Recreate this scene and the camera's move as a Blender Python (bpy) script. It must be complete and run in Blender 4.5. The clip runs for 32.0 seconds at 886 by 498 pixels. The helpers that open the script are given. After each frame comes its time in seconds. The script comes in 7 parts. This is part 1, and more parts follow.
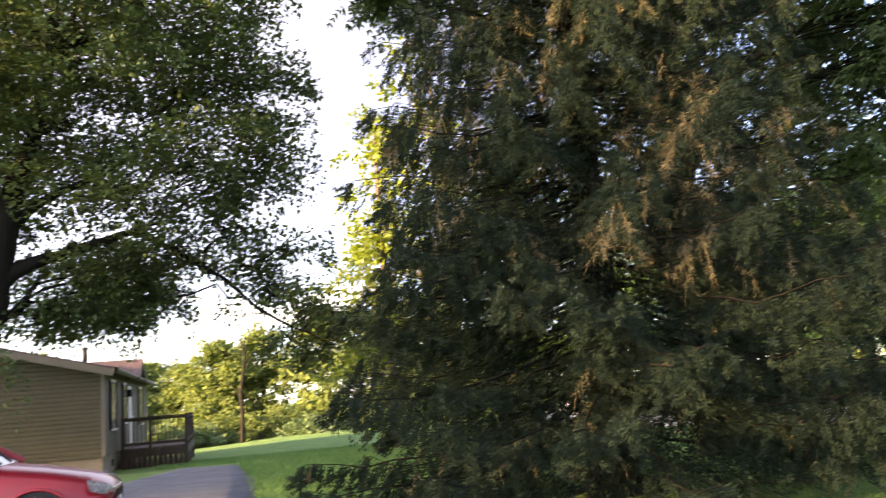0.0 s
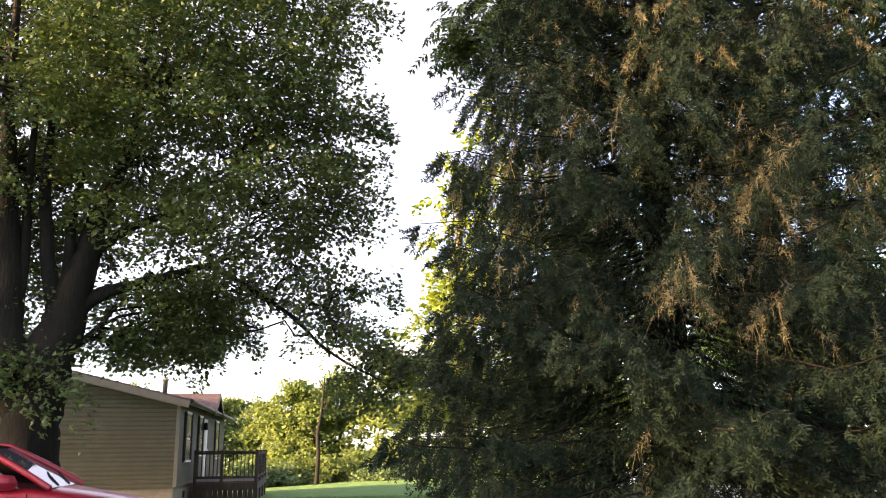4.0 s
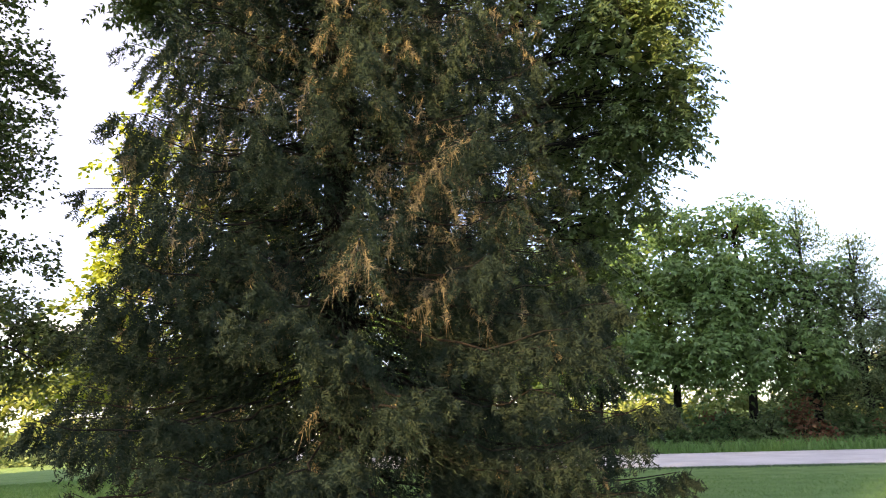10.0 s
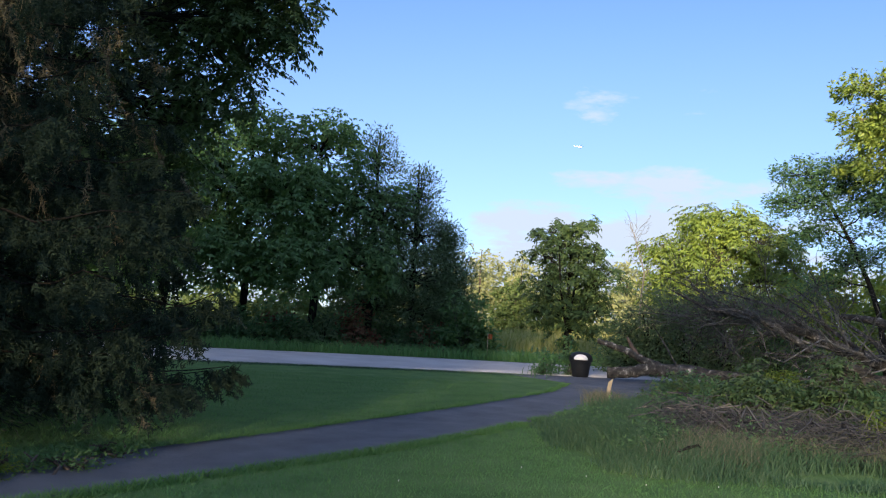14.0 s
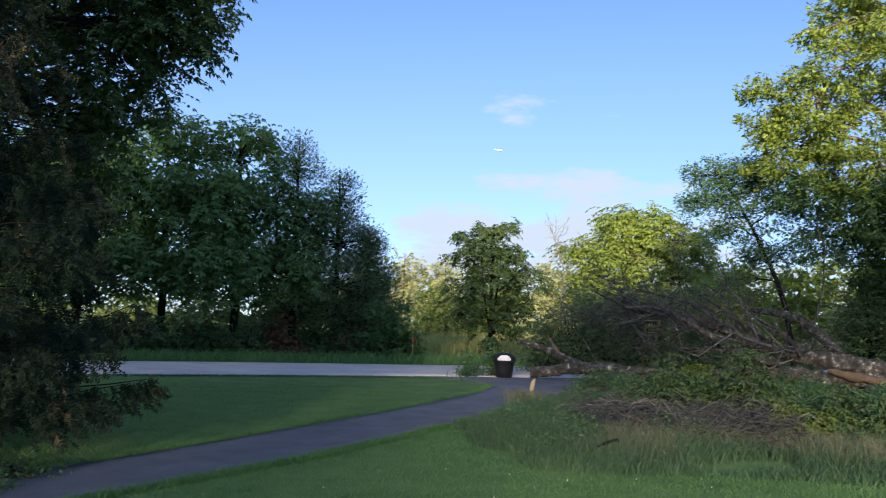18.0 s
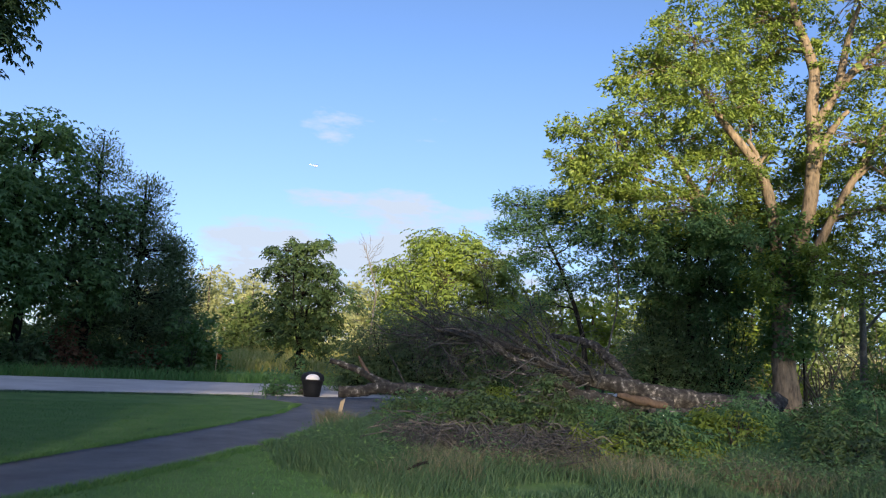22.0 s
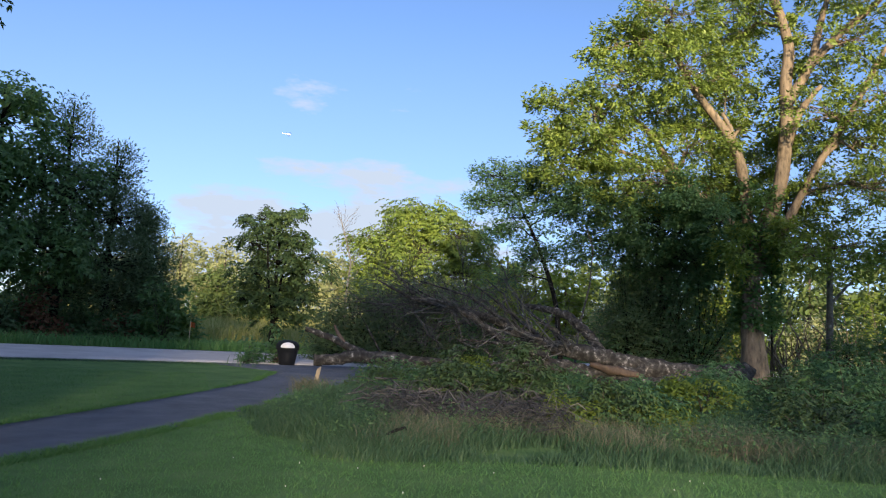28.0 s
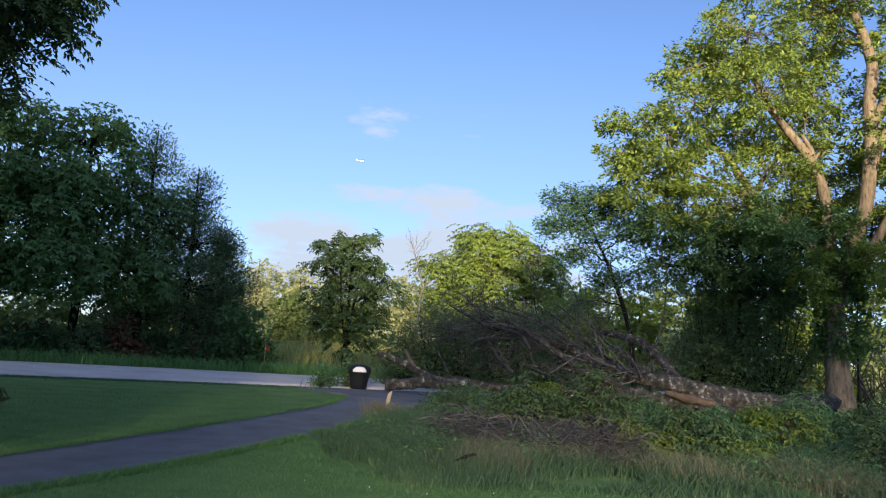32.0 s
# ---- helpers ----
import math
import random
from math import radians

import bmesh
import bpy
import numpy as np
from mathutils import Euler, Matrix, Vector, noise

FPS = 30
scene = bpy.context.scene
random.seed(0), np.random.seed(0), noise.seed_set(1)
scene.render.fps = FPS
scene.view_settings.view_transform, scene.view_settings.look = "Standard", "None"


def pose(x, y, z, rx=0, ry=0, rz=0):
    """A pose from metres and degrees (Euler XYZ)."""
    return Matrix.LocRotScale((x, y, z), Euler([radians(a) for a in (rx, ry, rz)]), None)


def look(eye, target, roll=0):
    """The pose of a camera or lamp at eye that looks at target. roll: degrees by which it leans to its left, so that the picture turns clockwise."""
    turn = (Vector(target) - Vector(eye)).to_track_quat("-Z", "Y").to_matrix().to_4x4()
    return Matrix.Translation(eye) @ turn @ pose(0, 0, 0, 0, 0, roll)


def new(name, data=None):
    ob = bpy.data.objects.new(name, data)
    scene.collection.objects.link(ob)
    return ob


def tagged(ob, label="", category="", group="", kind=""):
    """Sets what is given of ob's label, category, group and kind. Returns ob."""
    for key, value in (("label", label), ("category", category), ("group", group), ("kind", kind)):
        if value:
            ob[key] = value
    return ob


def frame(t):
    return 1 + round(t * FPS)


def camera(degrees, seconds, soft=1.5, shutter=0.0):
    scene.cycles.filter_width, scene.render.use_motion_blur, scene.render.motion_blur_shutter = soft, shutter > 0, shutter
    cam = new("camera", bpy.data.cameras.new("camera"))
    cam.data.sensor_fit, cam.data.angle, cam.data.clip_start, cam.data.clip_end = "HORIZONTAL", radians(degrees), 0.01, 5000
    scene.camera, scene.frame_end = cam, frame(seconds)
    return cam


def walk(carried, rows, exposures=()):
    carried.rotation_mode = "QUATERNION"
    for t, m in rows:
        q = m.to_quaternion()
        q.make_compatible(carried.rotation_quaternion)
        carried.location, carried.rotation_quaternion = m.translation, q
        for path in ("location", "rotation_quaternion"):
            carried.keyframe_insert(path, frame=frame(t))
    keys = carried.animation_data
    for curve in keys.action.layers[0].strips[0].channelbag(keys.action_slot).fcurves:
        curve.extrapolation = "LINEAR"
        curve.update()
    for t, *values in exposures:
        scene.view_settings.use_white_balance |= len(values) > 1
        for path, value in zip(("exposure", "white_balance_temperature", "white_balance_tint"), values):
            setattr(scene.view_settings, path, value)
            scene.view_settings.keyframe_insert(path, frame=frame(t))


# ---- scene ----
cam = camera(55.5, 32.0, soft=1.1, shutter=0.35)
EYE = 1.6
# seconds; heading, pitch, roll in degrees; the hand's small sway in metres: the camera turns where it stands
TURNS = [
    (0.0, -3.55, 9.57, 4.53, -0.35, -0.20, 0.03),
    (0.5, 1.68, 8.86, 4.47, -0.16, -0.16, -0.04),
    (1.0, -0.21, 9.11, 3.99, -0.06, -0.00, -0.03),
    (1.5, 2.45, 10.69, 1.85, 0.05, 0.01, -0.05),
    (2.0, 3.28, 12.33, 0.66, 0.06, 0.01, -0.05),
    (2.5, 2.90, 12.92, 0.82, 0.03, -0.01, -0.05),
    (4.5, 0.96, 13.72, 0.43, -0.03, -0.02, -0.02),
    (5.0, -0.48, 14.24, 0.16, -0.03, -0.02, -0.03),
    (5.5, -2.52, 14.28, -0.67, -0.03, -0.02, -0.03),
    (6.0, -4.37, 13.70, -1.68, -0.04, -0.01, -0.03),
    (6.5, -6.70, 13.24, -1.03, -0.04, -0.02, -0.04),
    (7.0, -10.33, 13.37, 1.01, -0.01, 0.02, -0.02),
    (7.5, -12.27, 13.10, 1.85, -0.01, 0.02, -0.01),
    (8.0, -12.47, 12.90, 1.42, -0.04, -0.01, -0.03),
    (8.5, -12.31, 12.70, 0.67, -0.04, -0.01, -0.02),
    (9.0, -14.30, 12.19, 1.15, -0.01, -0.02, -0.01),
    (9.5, -17.99, 11.64, 1.90, 0.01, 0.01, -0.00),
    (10.0, -19.80, 11.20, 2.12, 0.00, -0.01, -0.00),
    (10.5, -21.94, 10.98, 2.18, -0.00, -0.00, -0.01),
    (11.0, -29.53, 11.40, 1.67, -0.01, 0.01, 0.01),
    (11.5, -38.83, 12.22, 1.46, 0.03, 0.01, 0.02),
    (12.0, -42.79, 12.15, -0.37, 0.07, 0.01, 0.03),
    (12.5, -45.49, 10.32, -2.63, 0.10, -0.01, 0.03),
    (13.0, -49.11, 9.09, -4.36, 0.14, 0.02, 0.02),
    (13.5, -49.36, 7.58, -4.40, 0.13, 0.03, 0.01),
    (14.0, -48.39, 4.53, -3.26, 0.15, 0.05, 0.00),
    (14.5, -48.06, 4.08, -3.38, 0.14, 0.03, -0.01),
    (16.5, -46.99, 2.83, -1.78, 0.10, 0.03, -0.00),
    (17.0, -47.69, 3.60, -1.41, 0.11, 0.03, -0.01),
    (17.5, -50.06, 4.26, -1.56, 0.11, 0.01, -0.01),
    (18.0, -53.47, 5.03, -1.56, 0.12, -0.02, 0.00),
    (18.5, -55.54, 5.31, -1.78, 0.11, -0.02, 0.01),
    (19.0, -56.84, 5.51, -1.75, 0.14, 0.02, 0.01),
    (19.5, -58.08, 5.59, -1.35, 0.15, 0.01, 0.02),
    (20.0, -60.94, 6.07, -1.12, 0.14, 0.00, 0.06),
    (20.5, -63.14, 7.27, -2.25, 0.12, 0.03, 0.07),
    (21.0, -65.24, 7.73, -3.22, 0.09, 0.05, 0.06),
    (21.5, -66.38, 7.42, -2.98, 0.10, 0.09, 0.04),
    (22.0, -66.51, 6.79, -3.12, 0.11, 0.11, 0.03),
    (22.5, -66.60, 6.19, -2.97, 0.11, 0.14, 0.03),
    (23.0, -66.71, 5.70, -2.56, 0.08, 0.15, 0.01),
    (23.5, -67.01, 5.65, -3.15, 0.09, 0.16, -0.00),
    (24.0, -67.26, 5.90, -3.53, 0.05, 0.16, 0.01),
    (24.5, -67.45, 6.18, -3.62, 0.04, 0.16, 0.01),
    (25.0, -67.54, 5.93, -3.45, 0.04, 0.18, 0.00),
    (25.5, -67.73, 5.95, -3.35, 0.05, 0.16, 0.02),
    (27.5, -69.76, 5.89, -2.06, -0.01, 0.13, -0.00),
    (28.0, -68.38, 4.91, -3.45, 0.03, 0.16, -0.01),
    (28.5, -67.41, 5.56, -4.24, 0.03, 0.14, -0.01),
    (29.0, -67.91, 6.11, -4.26, 0.11, 0.17, 0.02),
    (29.5, -67.33, 6.35, -3.07, 0.08, 0.15, 0.01),
    (30.0, -66.93, 6.19, -2.79, 0.08, 0.14, 0.01),
    (30.5, -65.86, 6.35, -3.52, 0.04, 0.14, -0.01),
    (31.0, -64.47, 6.10, -4.05, 0.06, 0.14, -0.00),
    (31.5, -63.85, 6.11, -3.91, 0.04, 0.13, -0.00),
    (32.0, -63.52, 6.31, -3.95, 0.04, 0.14, -0.01),
]
EXPOSURES = [(0.0, 3.16, 10400, 26), (10.5, 3.12, 10000, 25), (11.0, 2.85, 8700, 21), (11.5, 1.15, 6700, 17), (12.0, 0.94, 6500, 16), (13.0, 1.2, 6500, 17), (14.5, 1.34, 6500, 17), (17.0, 1.44, 6500, 17), (18.0, 1.28, 6500, 17), (19.0, 1.17, 6500, 17), (20.0, 1.22, 6500, 17), (25.0, 1.19, 6500, 17), (32.0, 1.15, 6500, 17)]
walk(cam, [(t, pose(x, y, EYE + z, 90 + p, r, w)) for t, w, p, r, x, y, z in TURNS], EXPOSURES)

# ---- world, sun ----
SUN_AZ, SUN_EL = -118.0, 9.5      # degrees clockwise from +y, and above the horizon


def polar_dir(az, el):
    return (math.sin(radians(az)) * math.cos(radians(el)), math.cos(radians(az)) * math.cos(radians(el)), math.sin(radians(el)))


world = bpy.data.worlds.new("evening_sky")
scene.world = world
world.use_nodes = True
wn = world.node_tree
wn.nodes.clear()
w_out = wn.nodes.new("ShaderNodeOutputWorld")
w_bg = wn.nodes.new("ShaderNodeBackground")
w_sky = wn.nodes.new("ShaderNodeTexSky")
w_sky.sky_type = "NISHITA"
w_sky.sun_disc = False
w_sky.sun_elevation = radians(SUN_EL)
w_sky.sun_rotation = radians(SUN_AZ)
w_sky.air_density, w_sky.dust_density, w_sky.ozone_density = 1.0, 0.45, 2.4
w_sky.altitude = 4500.0
# fair-weather clouds: a broken bank low over the horizon and small puffs above it
w_tc = wn.nodes.new("ShaderNodeTexCoord")
w_map = wn.nodes.new("ShaderNodeMapping")
w_map.inputs["Scale"].default_value = (1.0, 1.0, 3.4)
w_map.inputs["Location"].default_value = (0.35, 0.0, 0.2)
w_n1 = wn.nodes.new("ShaderNodeTexNoise")
w_n1.inputs["Scale"].default_value = 4.2
w_n1.inputs["Detail"].default_value = 8.0
w_n1.inputs["Roughness"].default_value = 0.58
w_sep = wn.nodes.new("ShaderNodeSeparateXYZ")
w_band = wn.nodes.new("ShaderNodeMapRange")
w_band.inputs["From Min"].default_value = 0.06
w_band.inputs["From Max"].default_value = 0.21
w_band.inputs["To Min"].default_value = 0.075
w_band.inputs["To Max"].default_value = -0.16
w_add = wn.nodes.new("ShaderNodeMath")
w_ramp = wn.nodes.new("ShaderNodeMapRange")
w_ramp.inputs["From Min"].default_value = 0.56
w_ramp.inputs["From Max"].default_value = 0.645
w_mix = wn.nodes.new("ShaderNodeMix")
w_mix.data_type = "RGBA"
w_mix.inputs["B"].default_value = (2.3, 2.8, 3.3, 1)
wn.links.new(w_tc.outputs["Generated"], w_map.inputs["Vector"])
wn.links.new(w_map.outputs["Vector"], w_n1.inputs["Vector"])
wn.links.new(w_tc.outputs["Generated"], w_sep.inputs["Vector"])
wn.links.new(w_sep.outputs["Z"], w_band.inputs["Value"])
w_dot = wn.nodes.new("ShaderNodeVectorMath")
w_dot.operation = "DOT_PRODUCT"
w_dot.inputs[1].default_value = polar_dir(66.0, 8.0)
w_bank = wn.nodes.new("ShaderNodeMapRange")
w_bank.inputs["From Min"].default_value = 0.955
w_bank.inputs["To Max"].default_value = 0.15
w_near = wn.nodes.new("ShaderNodeMath")
wn.links.new(w_tc.outputs["Generated"], w_dot.inputs[0])
wn.links.new(w_dot.outputs["Value"], w_bank.inputs["Value"])
wn.links.new(w_n1.outputs["Fac"], w_near.inputs[0])
wn.links.new(w_bank.outputs["Result"], w_near.inputs[1])
wn.links.new(w_near.outputs["Value"], w_add.inputs[0])
wn.links.new(w_band.outputs["Result"], w_add.inputs[1])
wn.links.new(w_add.outputs["Value"], w_ramp.inputs["Value"])
wn.links.new(w_ramp.outputs["Result"], w_mix.inputs["Factor"])
# pale haze that thins out upwards
w_hz = wn.nodes.new("ShaderNodeMapRange")
w_hz.inputs["From Min"].default_value = 0.0
w_hz.inputs["From Max"].default_value = 0.34
w_hz.inputs["To Min"].default_value = 0.6
w_hz.inputs["To Max"].default_value = 0.0
w_haze = wn.nodes.new("ShaderNodeMix")
w_haze.data_type = "RGBA"
w_haze.inputs["B"].default_value = (1.32, 1.54, 2.2, 1)
wn.links.new(w_sep.outputs["Z"], w_hz.inputs["Value"])
# the haze is whiter away from the side that lies opposite the sun
w_side = wn.nodes.new("ShaderNodeVectorMath")
w_side.operation = "DOT_PRODUCT"
w_side.inputs[1].default_value = polar_dir(SUN_AZ, SUN_EL)
w_glow = wn.nodes.new("ShaderNodeMapRange")
w_glow.inputs["From Min"].default_value = -0.8
w_glow.inputs["From Max"].default_value = -0.3
w_glow.inputs["To Max"].default_value = 0.55
w_most = wn.nodes.new("ShaderNodeMath")
w_most.operation = "MAXIMUM"
wn.links.new(w_tc.outputs["Generated"], w_side.inputs[0])
wn.links.new(w_side.outputs["Value"], w_glow.inputs["Value"])
wn.links.new(w_hz.outputs["Result"], w_most.inputs[0])
wn.links.new(w_glow.outputs["Result"], w_most.inputs[1])
wn.links.new(w_most.outputs["Value"], w_haze.inputs["Factor"])
# fill: sky strength raised towards the sun, out of view, to lift the shade
w_fill = wn.nodes.new("ShaderNodeMapRange")
w_fill.inputs["From Min"].default_value = -0.2
w_fill.inputs["From Max"].default_value = 0.9
w_fill.inputs["To Min"].default_value = 0.12
w_fill.inputs["To Max"].default_value = 0.19
wn.links.new(w_side.outputs["Value"], w_fill.inputs["Value"])
wn.links.new(w_fill.outputs["Result"], w_bg.inputs["Strength"])
wn.links.new(w_sky.outputs["Color"], w_haze.inputs["A"])
wn.links.new(w_haze.outputs["Result"], w_mix.inputs["A"])
wn.links.new(w_mix.outputs["Result"], w_bg.inputs["Color"])
wn.links.new(w_bg.outputs["Background"], w_out.inputs["Surface"])

sun = new("sun", bpy.data.lights.new("sun", "SUN"))
sun.data.energy = 5.0
sun.data.angle = radians(2.5)
sun.data.color = (1.0, 0.80, 0.52)
sun_dir = Vector((math.sin(radians(SUN_AZ)) * math.cos(radians(SUN_EL)), math.cos(radians(SUN_AZ)) * math.cos(radians(SUN_EL)), math.sin(radians(SUN_EL))))
sun.matrix_world = look(sun_dir * 50, (0, 0, 0))

# ---- tools ----
def material(name, stops, rough=0.8, scale=6.0, metal=0.0, bump=0.0, bump_scale=60.0, leaf=0.0, island=False, obj=False, spec=0.5, coat=0.0, stretch=(1, 1, 1), detail=6.0):
    """A node material: a colour ramp over noise (mixed with a random value per leaf or per piece), with fine relief."""
    m = bpy.data.materials.new(name)
    m.use_nodes = True
    nt = m.node_tree
    bsdf = nt.nodes["Principled BSDF"]
    out = nt.nodes["Material Output"]
    tc = nt.nodes.new("ShaderNodeTexCoord")
    mp = nt.nodes.new("ShaderNodeMapping")
    mp.inputs["Scale"].default_value = stretch
    nt.links.new(tc.outputs["Object"], mp.inputs["Vector"])
    n1 = nt.nodes.new("ShaderNodeTexNoise")
    n1.inputs["Scale"].default_value = scale
    n1.inputs["Detail"].default_value = detail
    n1.inputs["Roughness"].default_value = 0.65
    nt.links.new(mp.outputs["Vector"], n1.inputs["Vector"])
    ramp = nt.nodes.new("ShaderNodeValToRGB")
    els = ramp.color_ramp.elements
    while len(els) < len(stops):
        els.new(0.5)
    for e, (p, c) in zip(els, stops):
        e.position = p
        e.color = (*c, 1)
    fac = n1.outputs["Fac"]
    if island or obj:
        src = nt.nodes.new("ShaderNodeNewGeometry") if island else nt.nodes.new("ShaderNodeObjectInfo")
        rnd = src.outputs["Random Per Island"] if island else src.outputs["Random"]
        mx = nt.nodes.new("ShaderNodeMath")
        mx.operation = "MULTIPLY_ADD"
        mx.inputs[1].default_value = 0.5
        nt.links.new(rnd, mx.inputs[0])
        sc = nt.nodes.new("ShaderNodeMath")
        sc.operation = "MULTIPLY"
        sc.inputs[1].default_value = 0.5
        nt.links.new(fac, sc.inputs[0])
        nt.links.new(sc.outputs["Value"], mx.inputs[2])
        fac = mx.outputs["Value"]
    nt.links.new(fac, ramp.inputs["Fac"])
    nt.links.new(ramp.outputs["Color"], bsdf.inputs["Base Color"])
    bsdf.inputs["Roughness"].default_value = rough
    bsdf.inputs["Metallic"].default_value = metal
    bsdf.inputs["Specular IOR Level"].default_value = spec
    bsdf.inputs["Coat Weight"].default_value = coat
    if bump:
        n2 = nt.nodes.new("ShaderNodeTexNoise")
        n2.inputs["Scale"].default_value = bump_scale
        n2.inputs["Detail"].default_value = 5.0
        nt.links.new(mp.outputs["Vector"], n2.inputs["Vector"])
        bp = nt.nodes.new("ShaderNodeBump")
        bp.inputs["Strength"].default_value = bump
        bp.inputs["Distance"].default_value = 0.03
        nt.links.new(n2.outputs["Fac"], bp.inputs["Height"])
        nt.links.new(bp.outputs["Normal"], bsdf.inputs["Normal"])
    if leaf:
        tr = nt.nodes.new("ShaderNodeBsdfTranslucent")
        hs = nt.nodes.new("ShaderNodeHueSaturation")
        hs.inputs["Hue"].default_value = 0.478
        hs.inputs["Saturation"].default_value = 1.1
        hs.inputs["Value"].default_value = 1.5
        nt.links.new(ramp.outputs["Color"], hs.inputs["Color"])
        nt.links.new(hs.outputs["Color"], tr.inputs["Color"])
        ms = nt.nodes.new("ShaderNodeMixShader")
        ms.inputs["Fac"].default_value = leaf
        nt.links.new(bsdf.outputs["BSDF"], ms.inputs[1])
        nt.links.new(tr.outputs["BSDF"], ms.inputs[2])
        nt.links.new(ms.outputs["Shader"], out.inputs["Surface"])
    return m


def raw_mesh(name, verts, faces, mat, smooth=False):
    """A mesh from arrays: verts (n, 3), faces (m, 3 or 4)."""
    verts = np.asarray(verts, dtype=np.float32)
    faces = np.asarray(faces, dtype=np.int32)
    me = bpy.data.meshes.new(name)
    k = faces.shape[1]
    me.vertices.add(len(verts))
    me.vertices.foreach_set("co", verts.ravel())
    me.loops.add(faces.size)
    me.loops.foreach_set("vertex_index", faces.ravel())
    me.polygons.add(len(faces))
    me.polygons.foreach_set("loop_start", np.arange(0, faces.size, k, dtype=np.int32))
    me.polygons.foreach_set("loop_total", np.full(len(faces), k, dtype=np.int32))
    if smooth:
        me.polygons.foreach_set("use_smooth", np.ones(len(faces), dtype=bool))
    me.materials.append(mat)
    me.update(calc_edges=True)
    return me


def part(name, data, mat=None, parent=None, label="", kind=""):
    """Links a mesh or a bmesh as one object under a thing or a part."""
    if isinstance(data, bmesh.types.BMesh):
        me = bpy.data.meshes.new(name)
        data.to_mesh(me)
        data.free()
        data = me
    if mat is not None and not data.materials:
        data.materials.append(mat)
    ob = new(name, data)
    if parent is not None:
        ob.parent = parent
    return tagged(ob, label, "", "", kind)


def thing(name, label, category, at=(0, 0, 0), turn=0.0, group="", kind=""):
    ob = new(name)
    ob.empty_display_size = 0.1
    ob.matrix_basis = pose(*at, 0, 0, turn)
    return tagged(ob, label, category, group, kind)


def box(bm, x0, x1, y0, y1, z0, z1, bevel=0.0, m=None):
    g = bmesh.ops.create_cube(bm, size=1.0)
    mat4 = Matrix.Translation(((x0 + x1) / 2, (y0 + y1) / 2, (z0 + z1) / 2)) @ Matrix.Diagonal((x1 - x0, y1 - y0, z1 - z0, 1))
    bmesh.ops.transform(bm, matrix=(m @ mat4) if m else mat4, verts=g["verts"])
    if bevel:
        es = list({e for v in g["verts"] for e in v.link_edges})
        bmesh.ops.bevel(bm, geom=es, offset=bevel, segments=2, affect="EDGES", profile=0.6)
    return bm


def polar(az, d, z=0.0):
    return Vector((d * math.sin(radians(az)), d * math.cos(radians(az)), z))


def height(x, y):
    """The lie of the land: nearly level, a little higher under the parked car."""
    r, a = np.hypot(x, y), np.degrees(np.arctan2(x, y))
    t = np.clip((r - 27.0) / 50.0, 0, 1)
    fall = -np.interp(a, (-75, -45, -20, -13, -10, -5, 2, 14), (0, 1.3, 1.5, 1.45, 1.05, 0.75, 0.7, 0)) * t * t * (3 - 2 * t)
    return fall + 0.22 * np.exp(-(((x + 6.0) / 4.5) ** 2 + ((y - 8.6) / 3.2) ** 2)) + 0.03 * np.sin(x * 0.21 + 1.0) * np.cos(y * 0.17)


def unit(v):
    return v / np.maximum(np.linalg.norm(v, axis=-1, keepdims=True), 1e-9)


def tube(points, radii, sides=8, rough=0.0, rng=None):
    """Verts and quads of a tapered tube along points."""
    p = np.asarray(points, float)
    r = np.asarray(radii, float)
    n = len(p)
    tan = unit(np.gradient(p, axis=0))
    ref = np.where(np.abs(tan[:, 2:3]) > 0.9, [[1.0, 0, 0]], [[0, 0, 1.0]])
    a = unit(np.cross(tan, ref))
    b = np.cross(tan, a)
    ang = np.linspace(0, 2 * np.pi, sides, endpoint=False)
    rr = np.repeat(r[:, None], sides, 1)
    if rough and rng is not None:
        rr = rr * (1 + rough * rng.normal(size=rr.shape))
    v = p[:, None, :] + rr[..., None] * (np.cos(ang)[None, :, None] * a[:, None, :] + np.sin(ang)[None, :, None] * b[:, None, :])
    i = np.arange(n - 1)[:, None] * sides
    j = np.arange(sides)[None, :]
    k = (j + 1) % sides
    f = np.stack([i + j, i + k, i + k + sides, i + j + sides], -1).reshape(-1, 4)
    return v.reshape(-1, 3), f


def gather(pieces):
    """Joins (verts, faces) pieces into one."""
    vs, fs, n = [], [], 0
    for v, f in pieces:
        vs.append(v)
        fs.append(f + n)
        n += len(v)
    return np.concatenate(vs), np.concatenate(fs)


def bend(a, b, n=6, sag=0.0, wob=0.0, rng=None):
    """Points from a to b along a bowed, slightly crooked line; sag lifts (+) or drops (-) the middle."""
    a, b = np.asarray(a, float), np.asarray(b, float)
    t = np.linspace(0, 1, n)[:, None]
    p = a + (b - a) * t
    p[:, 2:3] += sag * 4 * t * (1 - t)
    if wob and rng is not None:
        w = rng.normal(scale=wob, size=(n, 3))
        w[0] = 0
        p += w
    return p


